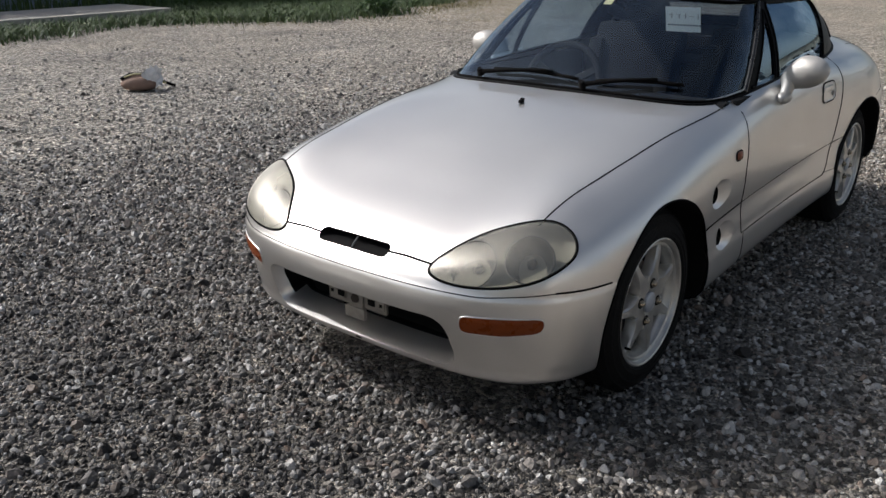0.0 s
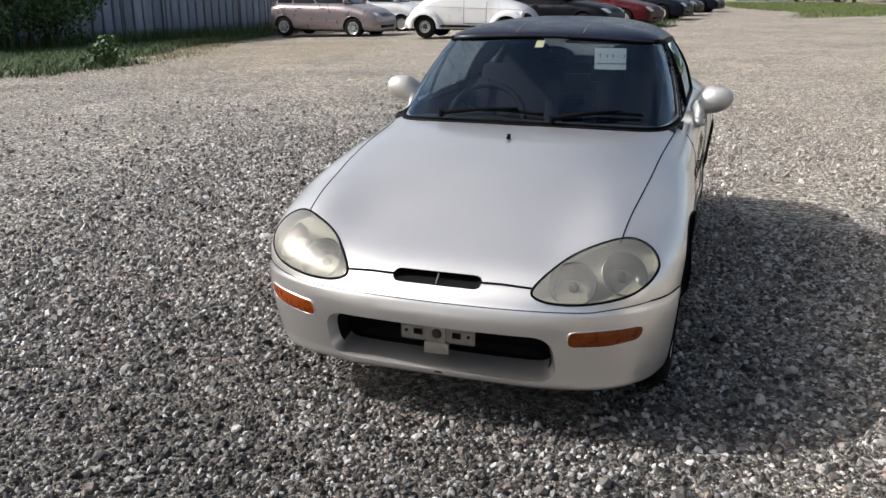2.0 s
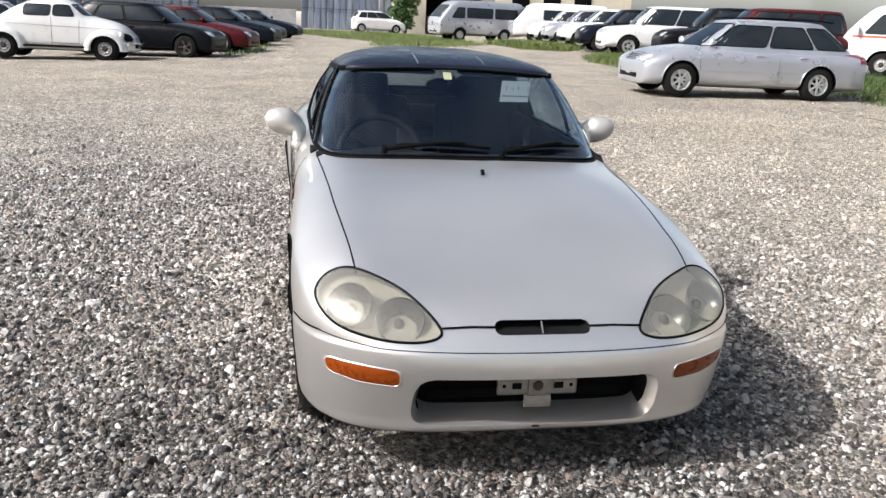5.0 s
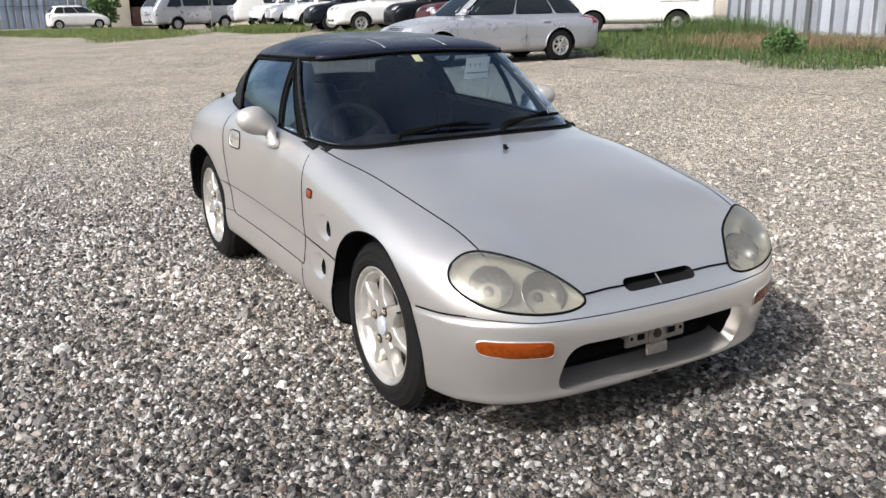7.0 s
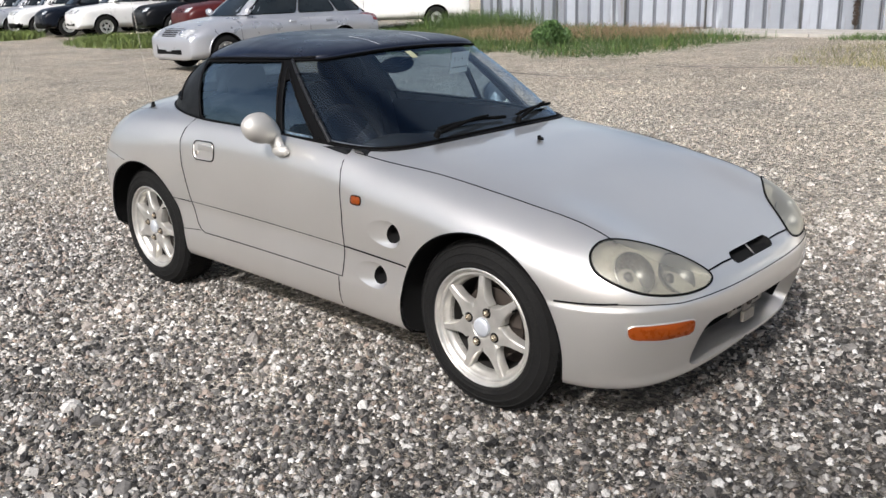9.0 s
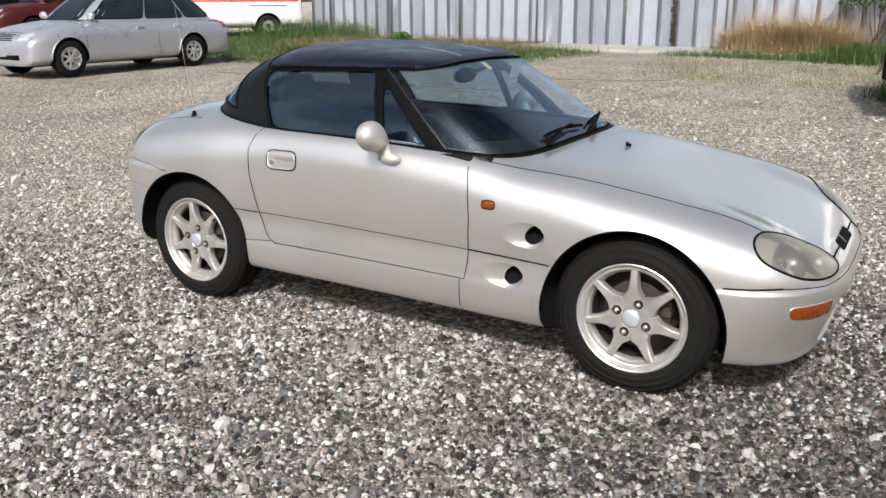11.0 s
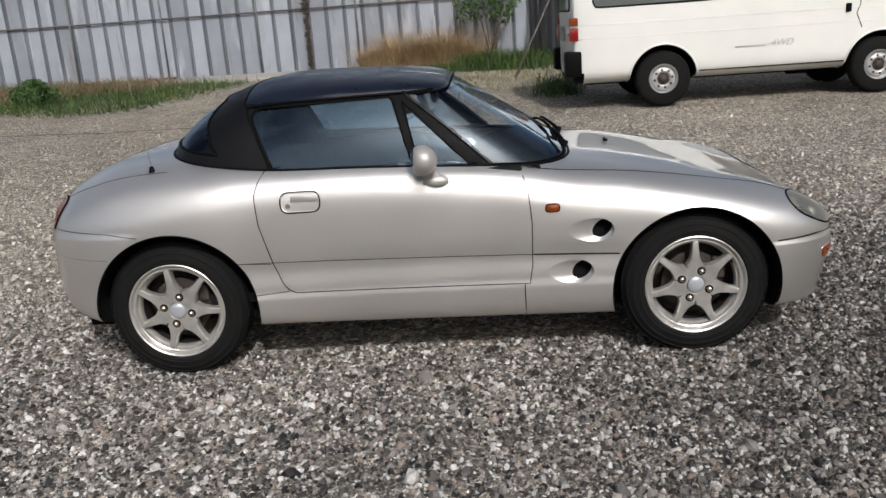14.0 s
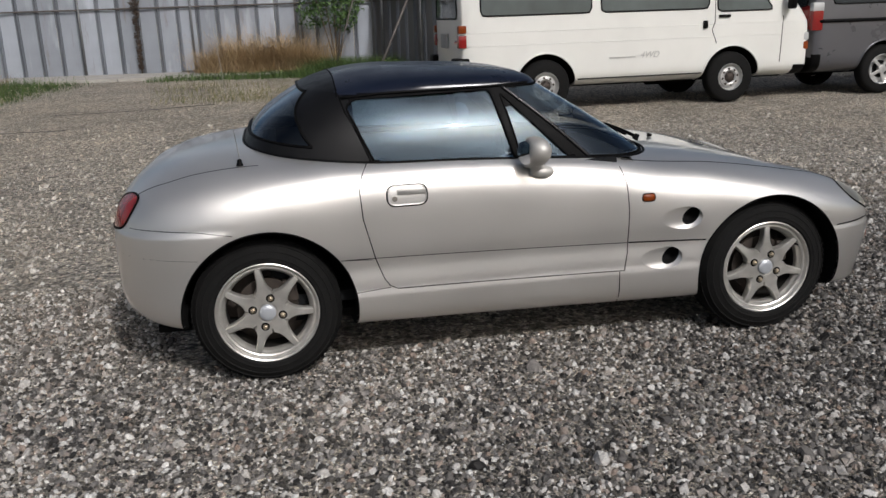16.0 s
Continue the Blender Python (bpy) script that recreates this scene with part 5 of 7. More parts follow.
# bright grille surround and roof rails of the silver estate
bm = bmesh.new()
for k in range(5):
    q, _ = wsk.at(0, 1, 0, .64 + k * .03)
    box(bm, q.x + .008, 0, .64 + k * .03, .016, .50 + .03 * k, .008)
for k in range(-3, 4):
    q, _ = wsk.at(0, 1, k * .075, .70)
    box(bm, q.x + .006, k * .075, .70, .012, .006, .14)
part("grille_bars", bm, CHROME, t)
for s in (-1, 1):
    vs, fs = wsk.patch(rounded([(-2.16, .74), (-2.335, .73), (-2.33, .96), (-2.24, .97)], .03, 3), 1, s, .006, 5, .008)
    lamp_ob = link_mesh("tail_lamp", vs, fs, REDLENS, t, "tall red tail lamp with pale bands")
    for z in (.80, .855, .91):
        rod("lamp_band", wsk.line([(-2.18, z), (-2.32, z)], 1, s, .014, .03), .006, LAMP, lamp_ob)
for s in (-1, 1):
    rod("roof_rail", [(x, s * .56, 1.49 - .05 * ((x + .7) / 1.1) ** 4) for x in np.linspace(.25, -1.65, 14)], .016, TRIM, t)


def panes(sk, top, poly, axis, sign, mt):
    o = rounded(poly, .06, 3)
    vs, fs = sk.patch(o, axis, sign, .004, 4)
    w = link_mesh("windscreen", vs, fs, mt, top)
    rod("seal", [sk.at(axis, sign, *q, .004)[0] for q in o[::2]], .012, TRIM, w, closed=True)


def beetle():
    """The old rounded saloon: domed body with four separate wings."""
    t, sk = vehicle("classic_car", "old white rounded two-door saloon with a damaged nose", WHITEP, (-20.2, -6.3), 88, L=(1.90, -1.98), wb=2.40, hw=.66, r=.315,
                    prof=[(1.90, .50), (1.82, .66), (1.65, .84), (1.4, .96), (1.05, 1.045), (.78, 1.09), (.62, 1.22), (.42, 1.40), (.2, 1.475), (-.1, 1.50), (-.45, 1.475), (-.8, 1.37), (-1.15, 1.19), (-1.5, .95), (-1.8, .68), (-1.98, .42)],
                    style="steel", zb=.24, nu=2.7, lamp_z=.55, nose_y=.55, tail=(.60, .05),
                    van_windows=[(.50, -.02, 1.07, 1.34, .16), (-.10, -.72, 1.07, 1.33, -.04)])
    panes(sk, t, [(-.46, 1.11), (.46, 1.11), (.36, 1.36), (-.36, 1.36)], 0, 1, DARKGLASS)
    for s in (-1, 1):
        rod("door_gap", sk.line([(.60, 1.0), (.58, .42), (-.06, .42), (-.06, 1.05)], 1, s, -.001, .06), .006, SEAM, t)
        rod("chrome_strip", sk.line([(1.5, .80), (-1.2, .86)], 1, s, .002, .08), .006, CHROME, t)
    for s in (-1, 1):
        for cx in (1.2, -1.2):
            rg = []
            for y, k in ((.46, 1.08), (.60, 1.07), (.70, 1.03), (.76, .94), (.785, .84), (.78, .74)):
                a = np.linspace(-.08, math.pi + .08, 30)
                rg.append(np.stack([cx + .50 * k * np.cos(a), np.full(30, s * y), .30 + .46 * k * np.sin(a)], 1))
            V = np.array(rg).reshape(-1, 3)
            F = [(i * 30 + j, i * 30 + j + 1, (i + 1) * 30 + j + 1, (i + 1) * 30 + j) for i in range(5) for j in range(29)]
            link_mesh("wing", V, F, WHITEP, t)
        bm = bmesh.new()
        box(bm, 0, s * .66, .34, 1.6, .18, .05, .02)
        part("running_board", bm, TRIM, t)
        bm = bmesh.new()
        ball(bm, (1.60, s * .60, .66), .06, .10, .11)
        part("headlight", bm, LAMP, t)
    # bent bumper and the torn opening beside the lamp
    rod("front_bumper", [(1.55, -.72, .46), (1.88, -.60, .50), (2.00, -.30, .44), (2.02, 0, .48), (1.97, .35, .50), (1.80, .66, .48)], .030, CHROME, t, "bent chrome bumper")
    bm = bmesh.new()
    ball(bm, (1.70, -.50, .60), .16, .12, .11, 14, 10, pose(0, 0, 0, 0, 20, 0))
    part("torn_nose", bm, DARK, t, "dark crumpled opening")
    tagged(t, group=CARS)
    for o in t.children:
        if o.name.split(".")[0] == "wheel":
            o.location.y *= 1.10


beetle()
VAN = dict(L=(2.45, -2.40), wb=2.57, hw=.845, r=.33, prof=[(2.45, .98), (2.40, 1.10), (2.25, 1.32), (1.75, 1.88), (1.45, 1.99), (.5, 2.03), (-2.2, 2.02), (-2.40, 1.95)], zb=.30, nu=7.5, lamp_z=.78, style="steel", nose_y=.93, category="van", arch=1.25)


def white_van():
    t, sk = vehicle("van", "aged white four-wheel-drive van on steel wheels", CREAM, (3.72, 7.70), 0.5, window=PALEGLASS, dark_bumpers=.45,
                    van_windows=[(.93, -.55, 1.22, 1.74, 0), (-.68, -2.12, 1.22, 1.74, 0), (1.86, 1.05, 1.18, 1.72, .42)], tail=(.92, .015), **VAN)
    panes(sk, t, [(-.70, 1.18), (.70, 1.18), (.62, 1.80), (-.62, 1.80)], 0, 1, PALEGLASS)
    panes(sk, t, [(-.66, 1.20), (.66, 1.20), (.60, 1.76), (-.60, 1.76)], 0, -1, PALEGLASS)
    for s in (-1, 1):
        for z0, z1, mt in ((.84, 1.00, REDLENS), (1.00, 1.02, LAMP), (1.02, 1.12, AMBER)):
            bm = bmesh.new()
            box(bm, -2.355, s * .772, (z0 + z1) / 2, .10, .11, z1 - z0 - .006, .012)
            part("tail_lamp", bm, mt, t, "stacked red and amber tail lamp")
        bm = bmesh.new()
        box(bm, -2.37, s * .72, .57, .20, .24, .30, .03)
        part("bumper_corner", bm, TRIM, t)
        for z in (1.02, .86):
            rod("body_line", sk.line([(2.2, z), (-2.3, z)], 1, s, -.0005, .1), .005, CREAM, t)
        rod("door_gap", sk.line([(1.02, 1.8), (1.02, 1.05), (.98, .95), (1.05, .78)], 1, s, -.001, .08), .006, SEAM, t)
        rod("door_gap", sk.line([(2.0, 1.1), (1.98, .5)], 1, s, -.001, .08), .006, SEAM, t)
        rod("sill_line", sk.line([(.9, .40), (-.85, .40)], 1, s, .001, .1), .008, TRIM, t)
        for hx, hz, w in ((.88, 1.02, .06), (1.15, 1.12, .16)):
            q, _ = sk.at(1, s, hx, hz)
            bm = bmesh.new()
            box(bm, hx, q.y + s * .012, hz, w, .03, .10 if w < .1 else .035, .01)
            part("door_handle", bm, TRIM, t)
        q, _ = sk.at(1, s, 2.1, 1.2)
        bm = bmesh.new()
        box(bm, 2.05, q.y + s * .12, 1.30, .07, .14, .24, .03)
        box(bm, 2.08, q.y + s * .04, 1.2, .03, .12, .03)
        part("door_mirror", bm, TRIM, t)
        for z, mt in ((.82, LAMP), (.70, AMBER)):
            bm = bmesh.new()
            box(bm, 2.36, s * .70, z, .12, .22, .11, .02)
            part("headlight", bm, mt, t)
    bm = bmesh.new()
    box(bm, .1, 0, .34, 2.2, .5, .12, .03)
    cyl(bm, (.9, .2, .33), (1, 0, 0), .14, .14, .7, 16)
    part("chassis", bm, DARK, t)
    bm = bmesh.new()
    box(bm, -2.42, .0, .92, .03, .34, .18, .01)
    part("plate_recess", bm, BLOCKS, t)
    # side lettering
    fc = bpy.data.curves.new("lettering", "FONT")
    fc.body, fc.size, fc.extrude = "4WD", .115, .001
    fc.shear = .3
    ob = new("lettering", fc)
    fc.materials.append(HUBCAP)
    q, _ = sk.at(1, -1, .1, .70)
    ob.matrix_basis = pose(-.02, q.y - .006, .635, 90, 0, 0)
    ob.parent = t
    bm = bmesh.new()
    box(bm, -.26, q.y - .004, .650, .36, .004, .018)
    part("decal_bar", bm, HUBCAP, t)


white_van()
t, sk = vehicle("van", "grey van with dark rear bumper", GREYV, (8.60, 7.75), 0, tail=(1.05, .16), dark_bumpers=.55, van_windows=[(.93, -.55, 1.22, 1.74, 0), (-.68, -2.12, 1.22, 1.74, 0)], **dict(VAN, style="five", arch=1.2))
for s in (-1, 1):
    bm = bmesh.new()
    box(bm, -2.33, s * .785, 1.06, .16, .09, .36, .02)
    part("tail_lamp", bm, REDLENS, t)
    bm = bmesh.new()
    box(bm, -2.33, s * .787, 1.19, .165, .092, .12, .02)
    part("reversing_lamp", bm, LAMP, t)
    rod("side_rail", sk.line([(1.0, 1.0), (-2.3, 1.0)], 1, s, .003, .1), .025, TRIM, t)
panes(sk, t, [(-.66, 1.20), (.66, 1.20), (.60, 1.76), (-.60, 1.76)], 0, -1, DARKGLASS)

t, sk = vehicle("ambulance", "white ambulance with a red stripe along its side", WHITEP, (-18.3, 17.5), -130, dark_bumpers=.0, van_windows=[(.93, -.55, 1.20, 1.74, 0), (-.68, -2.10, 1.20, 1.74, 0), (1.86, 1.05, 1.18, 1.72, .42)], tail=(1.0, .16), **VAN)
STRIPE = paint("red_stripe", (0.50, 0.05, 0.03), 0.0)
for s in (-1, 1):
    o = []
    for z0, z1 in ((1.07, 1.125),):
        vs, fs = [], []
        for k, x in enumerate(np.linspace(2.15, -2.35, 40)):
            vs += [sk.at(1, s, x, z0, .004)[0], sk.at(1, s, x, z1, .004)[0]]
            if k:
                fs.append((2 * k - 2, 2 * k - 1, 2 * k + 1, 2 * k))
        link_mesh("stripe", vs, fs, STRIPE, t)
    rod("sliding_rail", sk.line([(-.75, .95), (-1.9, .95)], 1, s, .002, .1), .012, TRIM, t)
    rod("door_gap", sk.line([(1.02, 1.75), (1.02, .45)], 1, s, -.001, .08), .006, SEAM, t)
    q, _ = sk.at(1, s, 2.1, 1.2)
    bm = bmesh.new()
    box(bm, 2.02, q.y + s * .12, 1.28, .08, .16, .22, .03)
    part("door_mirror", bm, WHITEP, t)

t, sk = vehicle("minivan", "silver minivan parked across the yard", SILVER2, (-41.6, 9.2), -76, van_windows=[(.93, -.55, 1.16, 1.66, 0), (-.68, -2.00, 1.16, 1.66, 0), (1.80, 1.05, 1.14, 1.66, .36)], tail=(1.0, .16), **dict(VAN, style="cap", r=.31))
panes(sk, t, [(-.70, 1.16), (.70, 1.16), (.62, 1.76), (-.62, 1.76)], 0, 1, DARKGLASS)
t, sk = vehicle("minivan", "white van in the row of parked cars", WHITEP, (-41.2, 13.6), -100, van_windows=[(.93, -.55, 1.16, 1.66, 0), (-.68, -2.00, 1.16, 1.66, 0)], tail=(1.0, .16), **dict(VAN, style="cap", r=.31))
panes(sk, t, [(-.70, 1.16), (.70, 1.16), (.62, 1.76), (-.62, 1.76)], 0, 1, DARKGLASS)


# ---- loose things in the yard ----
PALE_FILM = mat("pale_plastic_film", (0.80, 0.81, 0.83), rough=0.3, vary=0.08, scale=30)

def litter():
    """A worn pad with a strap and a scrap of clear plastic, lying on the gravel."""
    px, py = -1.10, -5.42
    z = gz(px, py) + .012
    t = new("discarded_pad")
    tagged(t, "worn brown pad with a black strap and plastic scrap on gravel", "litter")
    t.matrix_basis = pose(px, py, z, 0, 0, -35)
    PAD = mat("worn_pad", (0.26, 0.17, 0.13), rough=0.9, vary=0.2, scale=20, bump=0.3)
    bm = bmesh.new()
    ball(bm, (0, 0, .055), .17, .11, .075, 24, 14)
    for v in bm.verts:
        v.co.z = max(0, v.co.z)
    part("pad", bm, PAD, t)
    rod("strap", [(-.30, -.10, .005), (-.20, -.08, .05), (-.12, -.05, .11), (-.02, -.02, .135), (.08, 0, .14), (.16, .02, .10)], .014, TRIM, t)
    rod("strap_edge", [(-.22, -.06, .04), (-.10, -.01, .135), (.04, .03, .145), (.13, .03, .12)], .009, YELLOW, t)
    bm = bmesh.new()
    grid_ = [[bm.verts.new((-.20 + .034 * i + .012 * math.sin(j * 2.1), .06 + .02 * math.sin(i * 1.7 + j) + .008 * j, .03 + .032 * j + .018 * math.sin(i * 2.3))) for i in range(6)] for j in range(7)]
    for j in range(6):
        for i in range(5):
            if (i, j) not in ((4, 5), (0, 5), (3, 5)):
                bm.faces.new((grid_[j][i], grid_[j][i + 1], grid_[j + 1][i + 1], grid_[j + 1][i]))
    part("plastic_scrap", bm, PALE_FILM, t, "torn clear plastic")


litter()
for k, (a, b, r) in enumerate((((.85, 12.4, 0), (1.85, 13.3, 2.0), .022), ((.35, 15.9, 0), (1.25, 16.9, 2.6), .02))):
    rod_ob = rod("leaning_pole", [(a[0], a[1], gz(a[0], a[1])), b], r, PIPE, None, "thin rusty pole leaning by the fence", seg=8)
    tagged(rod_ob, category="pole")
for pts in ([(-9.6, 8.3), (-7.4, 8.35), (-5.0, 7.8), (-3.6, 7.75)], [(-4.2, 9.6), (-2.9, 9.7), (-1.9, 10.1)]):
    cb = rod("cable", [(x, y, gz(x, y) + .006) for x, y in pts], .006, PIPE, None, "thin dark cable lying on the gravel")
    tagged(cb, category="cable")


# ---- the silver roadster ----
def roadster():
    car = new("sports_car")
    tagged(car, "small silver two-seat sports car with dark top parked on gravel", "car")
    # body: rings across the car from the nose to the tail
    X = [1.662, 1.658, 1.645, 1.61, 1.55, 1.47, 1.36, 1.20, 1.03, 0.80, 0.55, 0.25, -0.20, -0.60, -0.85, -1.10, -1.29, -1.43, -1.52, -1.575, -1.592, -1.598]
    W = [0, .17, .31, .445, .555, .625, .665, .688, .693, .685, .672, .662, .657, .664, .682, .690, .675, .628, .55, .43, .26, 0]
    ZW = [.372, .372, .372, .376, .384, .396, .412, .43, .44, .45, .46, .47, .48, .49, .50, .50, .50, .50, .50, .50, .49, .48]
    H = [.372, .406, .447, .488, .530, .567, .608, .665, .715, .757, .787, .825, .850, .862, .876, .880, .857, .812, .757, .69, .61, .48]
    B = [.372, .318, .268, .190, .146, .138, .146, .155, .163, .163, .163, .166, .172, .180, .19, .20, .21, .225, .25, .28, .35, .48]
    NU = [2, 3, 3.4, 3.9, 4.3, 4.5, 4.5, 4.3, 4.3, 4.5, 4.7, 5.6, 6.0, 5.4, 4.4, 3.6, 3.3, 3.2, 3.1, 3, 2.6, 2]
    xs = np.concatenate([np.linspace(0, 5, 56)[:-1], np.linspace(5, 16, 190)[:-1], np.linspace(16, 21, 50)])
    x, w, zw, h, b, nu = [spline(k, xs) for k in (X, W, ZW, H, B, NU)]
    w, al = np.maximum(w, 0), np.concatenate([np.linspace(-math.pi / 2, math.pi * 1.5, 337)[:-1]])
    rings = []
    for k in range(len(xs)):
        cy, cz = squircle(al, nu[k])
        ly, lz = squircle(al, float(np.interp(xs[k], [0, 3, 5, 7, 14.5, 18, 21], [2.5, 3.4, 5.5, 9, 11, 5, 3])))
        up = np.sin(al) >= 0
        yy = np.where(up, cy, ly) * w[k]
        zz = np.where(up, zw[k] + cz * (h[k] - zw[k]), zw[k] + lz * (zw[k] - b[k]))
        zz = zz + np.where(up, 1, 0) * 0.03 * np.exp(-((x[k] - 1.36) / .2) ** 2) * np.exp(-((np.abs(yy) - .50) / .13) ** 2)
        rings.append(np.stack([np.full_like(yy, x[k]), yy, zz], 1))
    V, F = loft(rings)
    sk = Skin(V, F)
    # raised sills and bumpers: the skin stands out below their upper edges
    sx, sy, sz = np.abs(V[:, 0]), np.abs(V[:, 1]), V[:, 2]

    def ease(v, a, b):
        f = np.clip((v - a) / (b - a), 0, 1)
        return f * f * (3 - 2 * f)
    sill = (1 - ease(sz, .308, .350)) * (1 - ease(sx, .74, .78)) * .0045
    rear = (1 - ease(sz, .598, .622)) * ease(-V[:, 0], 1.10, 1.24) * .007
    fore = (1 - ease(sz, .425, .445)) * ease(V[:, 0], 1.25, 1.36) * .0045
    door = -.006 * np.exp(-((sz - .43) / .05) ** 2) * (1 - ease(sx, .70, .80))
    lean = np.abs(sk.N[:, 0])
    fore = fore - (.006 + .018 * lean) * (1 - ease(sz, .235, .405)) * ease(V[:, 0], 1.25, 1.40) + .014 * np.exp(-((sz - np.interp(sy, [0, .5, .68], [.182, .180, .180])) / .020) ** 2) * ease(V[:, 0], 1.22, 1.42)
    out = sk.N * np.where((sk.N * (V - np.array([0, 0, .45]))).sum(1) > 0, 1, -1)[:, None]
    flat = out * np.array([1, 1, .25])
    sk = Skin(V + flat * np.where(sz < .7, sill + rear + fore + door, 0)[:, None], F)

    def side(s):
        return lambda P: P[:, 1] * s > 0.3

    for s in (-1, 1):
        for cx, r, cz in ((1.03, .322, .272), (-1.015, .328, .275)):
            a = np.linspace(0, 2 * math.pi, 73)[:-1]
            arch = np.stack([cx + r * np.cos(a), cz + r * np.sin(a)], 1)
            arch[:, 1] = np.maximum(arch[:, 1], 0.05)
            sk.punch(arch, 1, s, lambda P, s=s: P[:, 1] * s > 0.40)
            edge = [sk.at(1, s, cx + r * math.cos(t), cz + r * math.sin(t), .001)[0] for t in np.linspace(-0.32, math.pi + .32, 50) if cz + r * math.sin(t) > .17]
            rod("wheel_arch_edge", edge, .003, SEAM, car)
            # liner
            vs, fs = [], []
            tt = np.linspace(-0.33, math.pi + .33, 40)
            for q, t in enumerate(tt):
                e = sk.at(1, s, cx + (r - .002) * math.cos(t), max(.17, cz + (r - .002) * math.sin(t)))[0]
                vs += [(e.x, e.y - s * .004, e.z), (e.x, s * .36, e.z + .015)]
                if q:
                    fs.append((2 * q - 2, 2 * q - 1, 2 * q + 1, 2 * q))
            n0 = len(vs)
            vs.append((cx, s * .36, cz))
            for q in range(1, len(tt)):
                fs.append((2 * q - 1, n0, 2 * q + 1))
            link_mesh("wheel_arch_liner", vs, fs, DARK, car)

    # cabin opening in the top
    al = np.linspace(0, 2 * math.pi, 121)[:-1]
    c4, s4 = squircle(al, np.where(np.cos(al) > 0, 5.5, 4.0))
    base2 = np.stack([-.215 + c4 * np.where(c4 > 0, .805, .865), s4 * .588], 1)
    sk.punch(base2, 2, 1, lambda P: P[:, 2] > .62)

    # lamp, mouth and slit openings
    egg = loop2([(.285, .487), (.325, .459), (.44, .458), (.56, .482), (.615, .532), (.580, .583), (.50, .602), (.37, .558)], 8)
    front = lambda P: P[:, 0] > 1.2
    mouth = rounded([(-.362, .197), (.362, .197), (.350, .358), (-.350, .358)], .062, 8)
    ca = np.linspace(-math.pi / 2, math.pi / 2, 11)
    slit = np.concatenate([np.stack([.115 + .022 * np.cos(ca), .489 + .0155 * np.sin(ca)], 1), np.stack([np.linspace(.10, -.10, 11), np.full(11, .5045)], 1), np.stack([-.115 - .022 * np.cos(ca), .489 - .0155 * np.sin(ca)], 1), np.stack([np.linspace(-.10, .10, 11), np.full(11, .4735)], 1)])
    for s in (-1, 1):
        e = egg * np.array([s, 1])
        sk.punch(e, 0, 1, front)
        lamp = part("headlight_rim", bm_of(*tube_mesh([sk.at(0, 1, *q)[0] for q in e], .0042, True)), SEAM, car, "black rubber seal round the lamp")
        lamp.name = "headlight"
        # housing bowl
        c = e.mean(0)
        vs, fs = [], []
        n = len(e)
        for k, (sc, dp) in enumerate(((1, 0), (.96, .03), (.88, .055), (.6, .075))):
            for q in e:
                p, _ = sk.at(0, 1, *(c + (q - c) * sc))
                vs.append((p.x - dp, p.y, p.z))
        vs.append((sk.at(0, 1, *c)[0].x - .08, c[0], c[1]))
        for k in range(3):
            for i in range(n):
                fs.append((k * n + i, k * n + (i + 1) % n, (k + 1) * n + (i + 1) % n, (k + 1) * n + i))
        for i in range(n):
            fs.append((3 * n + i, 3 * n + (i + 1) % n, 4 * n))
        link_mesh("lamp_housing", vs, fs, HOUSING, lamp)
        for (ly, lz, r, ring) in ((.392, .508, .068, REFLECT), (.530, .534, .066, REFLECT)):
            p, nn = sk.at(0, 1, s * ly, lz)
            ax = (Vector((1, 0, 0)) * .2 + nn * .8).normalized()
            bm = bmesh.new()
            m = Matrix.Translation(p - ax * .032) @ ax.to_track_quat("Z", "Y").to_matrix().to_4x4()
            prof = [(r, .018), (r * .96, .020), (r * .90, .006), (r * .7, -.012), (r * .42, -.026), (r * .2, -.03), (0.004, -.03)]
            lathe(bm, prof, 28, m)
            part("reflector", bm, ring, lamp, "silvered bowl")
            bm = bmesh.new()
            ball(bm, p - ax * .050, r * .22, r * .22, r * .26, 14, 8)
            part("bulb", bm, BARREL, lamp)
        vs, fs = sk.patch(e, 0, 1, .0015, 8, .006)
        link_mesh("lens_cover", vs, fs, LENS, lamp, "yellowed clear plastic cover")

    sk.punch(mouth, 0, 1, front)
    n = len(mouth)
    vs, fs = [], []
    for k, (sy, dz, dp) in enumerate(((1, 0, 0), (.950, .002, .036), (.945, .006, .085), (.93, .012, .135))):
        for q in mouth:
            p, _ = sk.at(0, 1, *q)
            zz = .285 + (q[1] - .285) * (1 - .06 * k) + (.010 * k if q[1] < .27 else 0)
            vs.append((p.x - dp, q[0] * sy, zz))
    for k in range(3):
        for i in range(n):
            fs.append((k * n + i, k * n + (i + 1) % n, (k + 1) * n + (i + 1) % n, (k + 1) * n + i))
    shelf = [f for k, f in enumerate(fs) if k < n or (k < 2 * n and np.mean([vs[i][2] for i in f]) < .235)]
    inner = [f for f in fs if f not in set(shelf)]
    link_mesh("air_intake_lip", vs, shelf, PAINT, car)
    link_mesh("air_intake_duct", vs, inner, DARK, car)
    bm = bmesh.new()
    box(bm, 1.475, 0, .29, .02, .80, .22)
    for k in range(26):
        box(bm, 1.487, -.33 + k * .0264, .29, .008, .004, .11)
    for k in range(6):
        box(bm, 1.487, 0, .245 + k * .018, .007, .70, .003)
    part("radiator", bm, DARK, car, "dark radiator core behind the intake")
    bm = bmesh.new()
    box(bm, 1.60, .0, .313, .004, .232, .052, .006)
    box(bm, 1.604, -.078, .314, .006, .062, .030, .004)
    box(bm, 1.604, .078, .314, .006, .062, .030, .004)
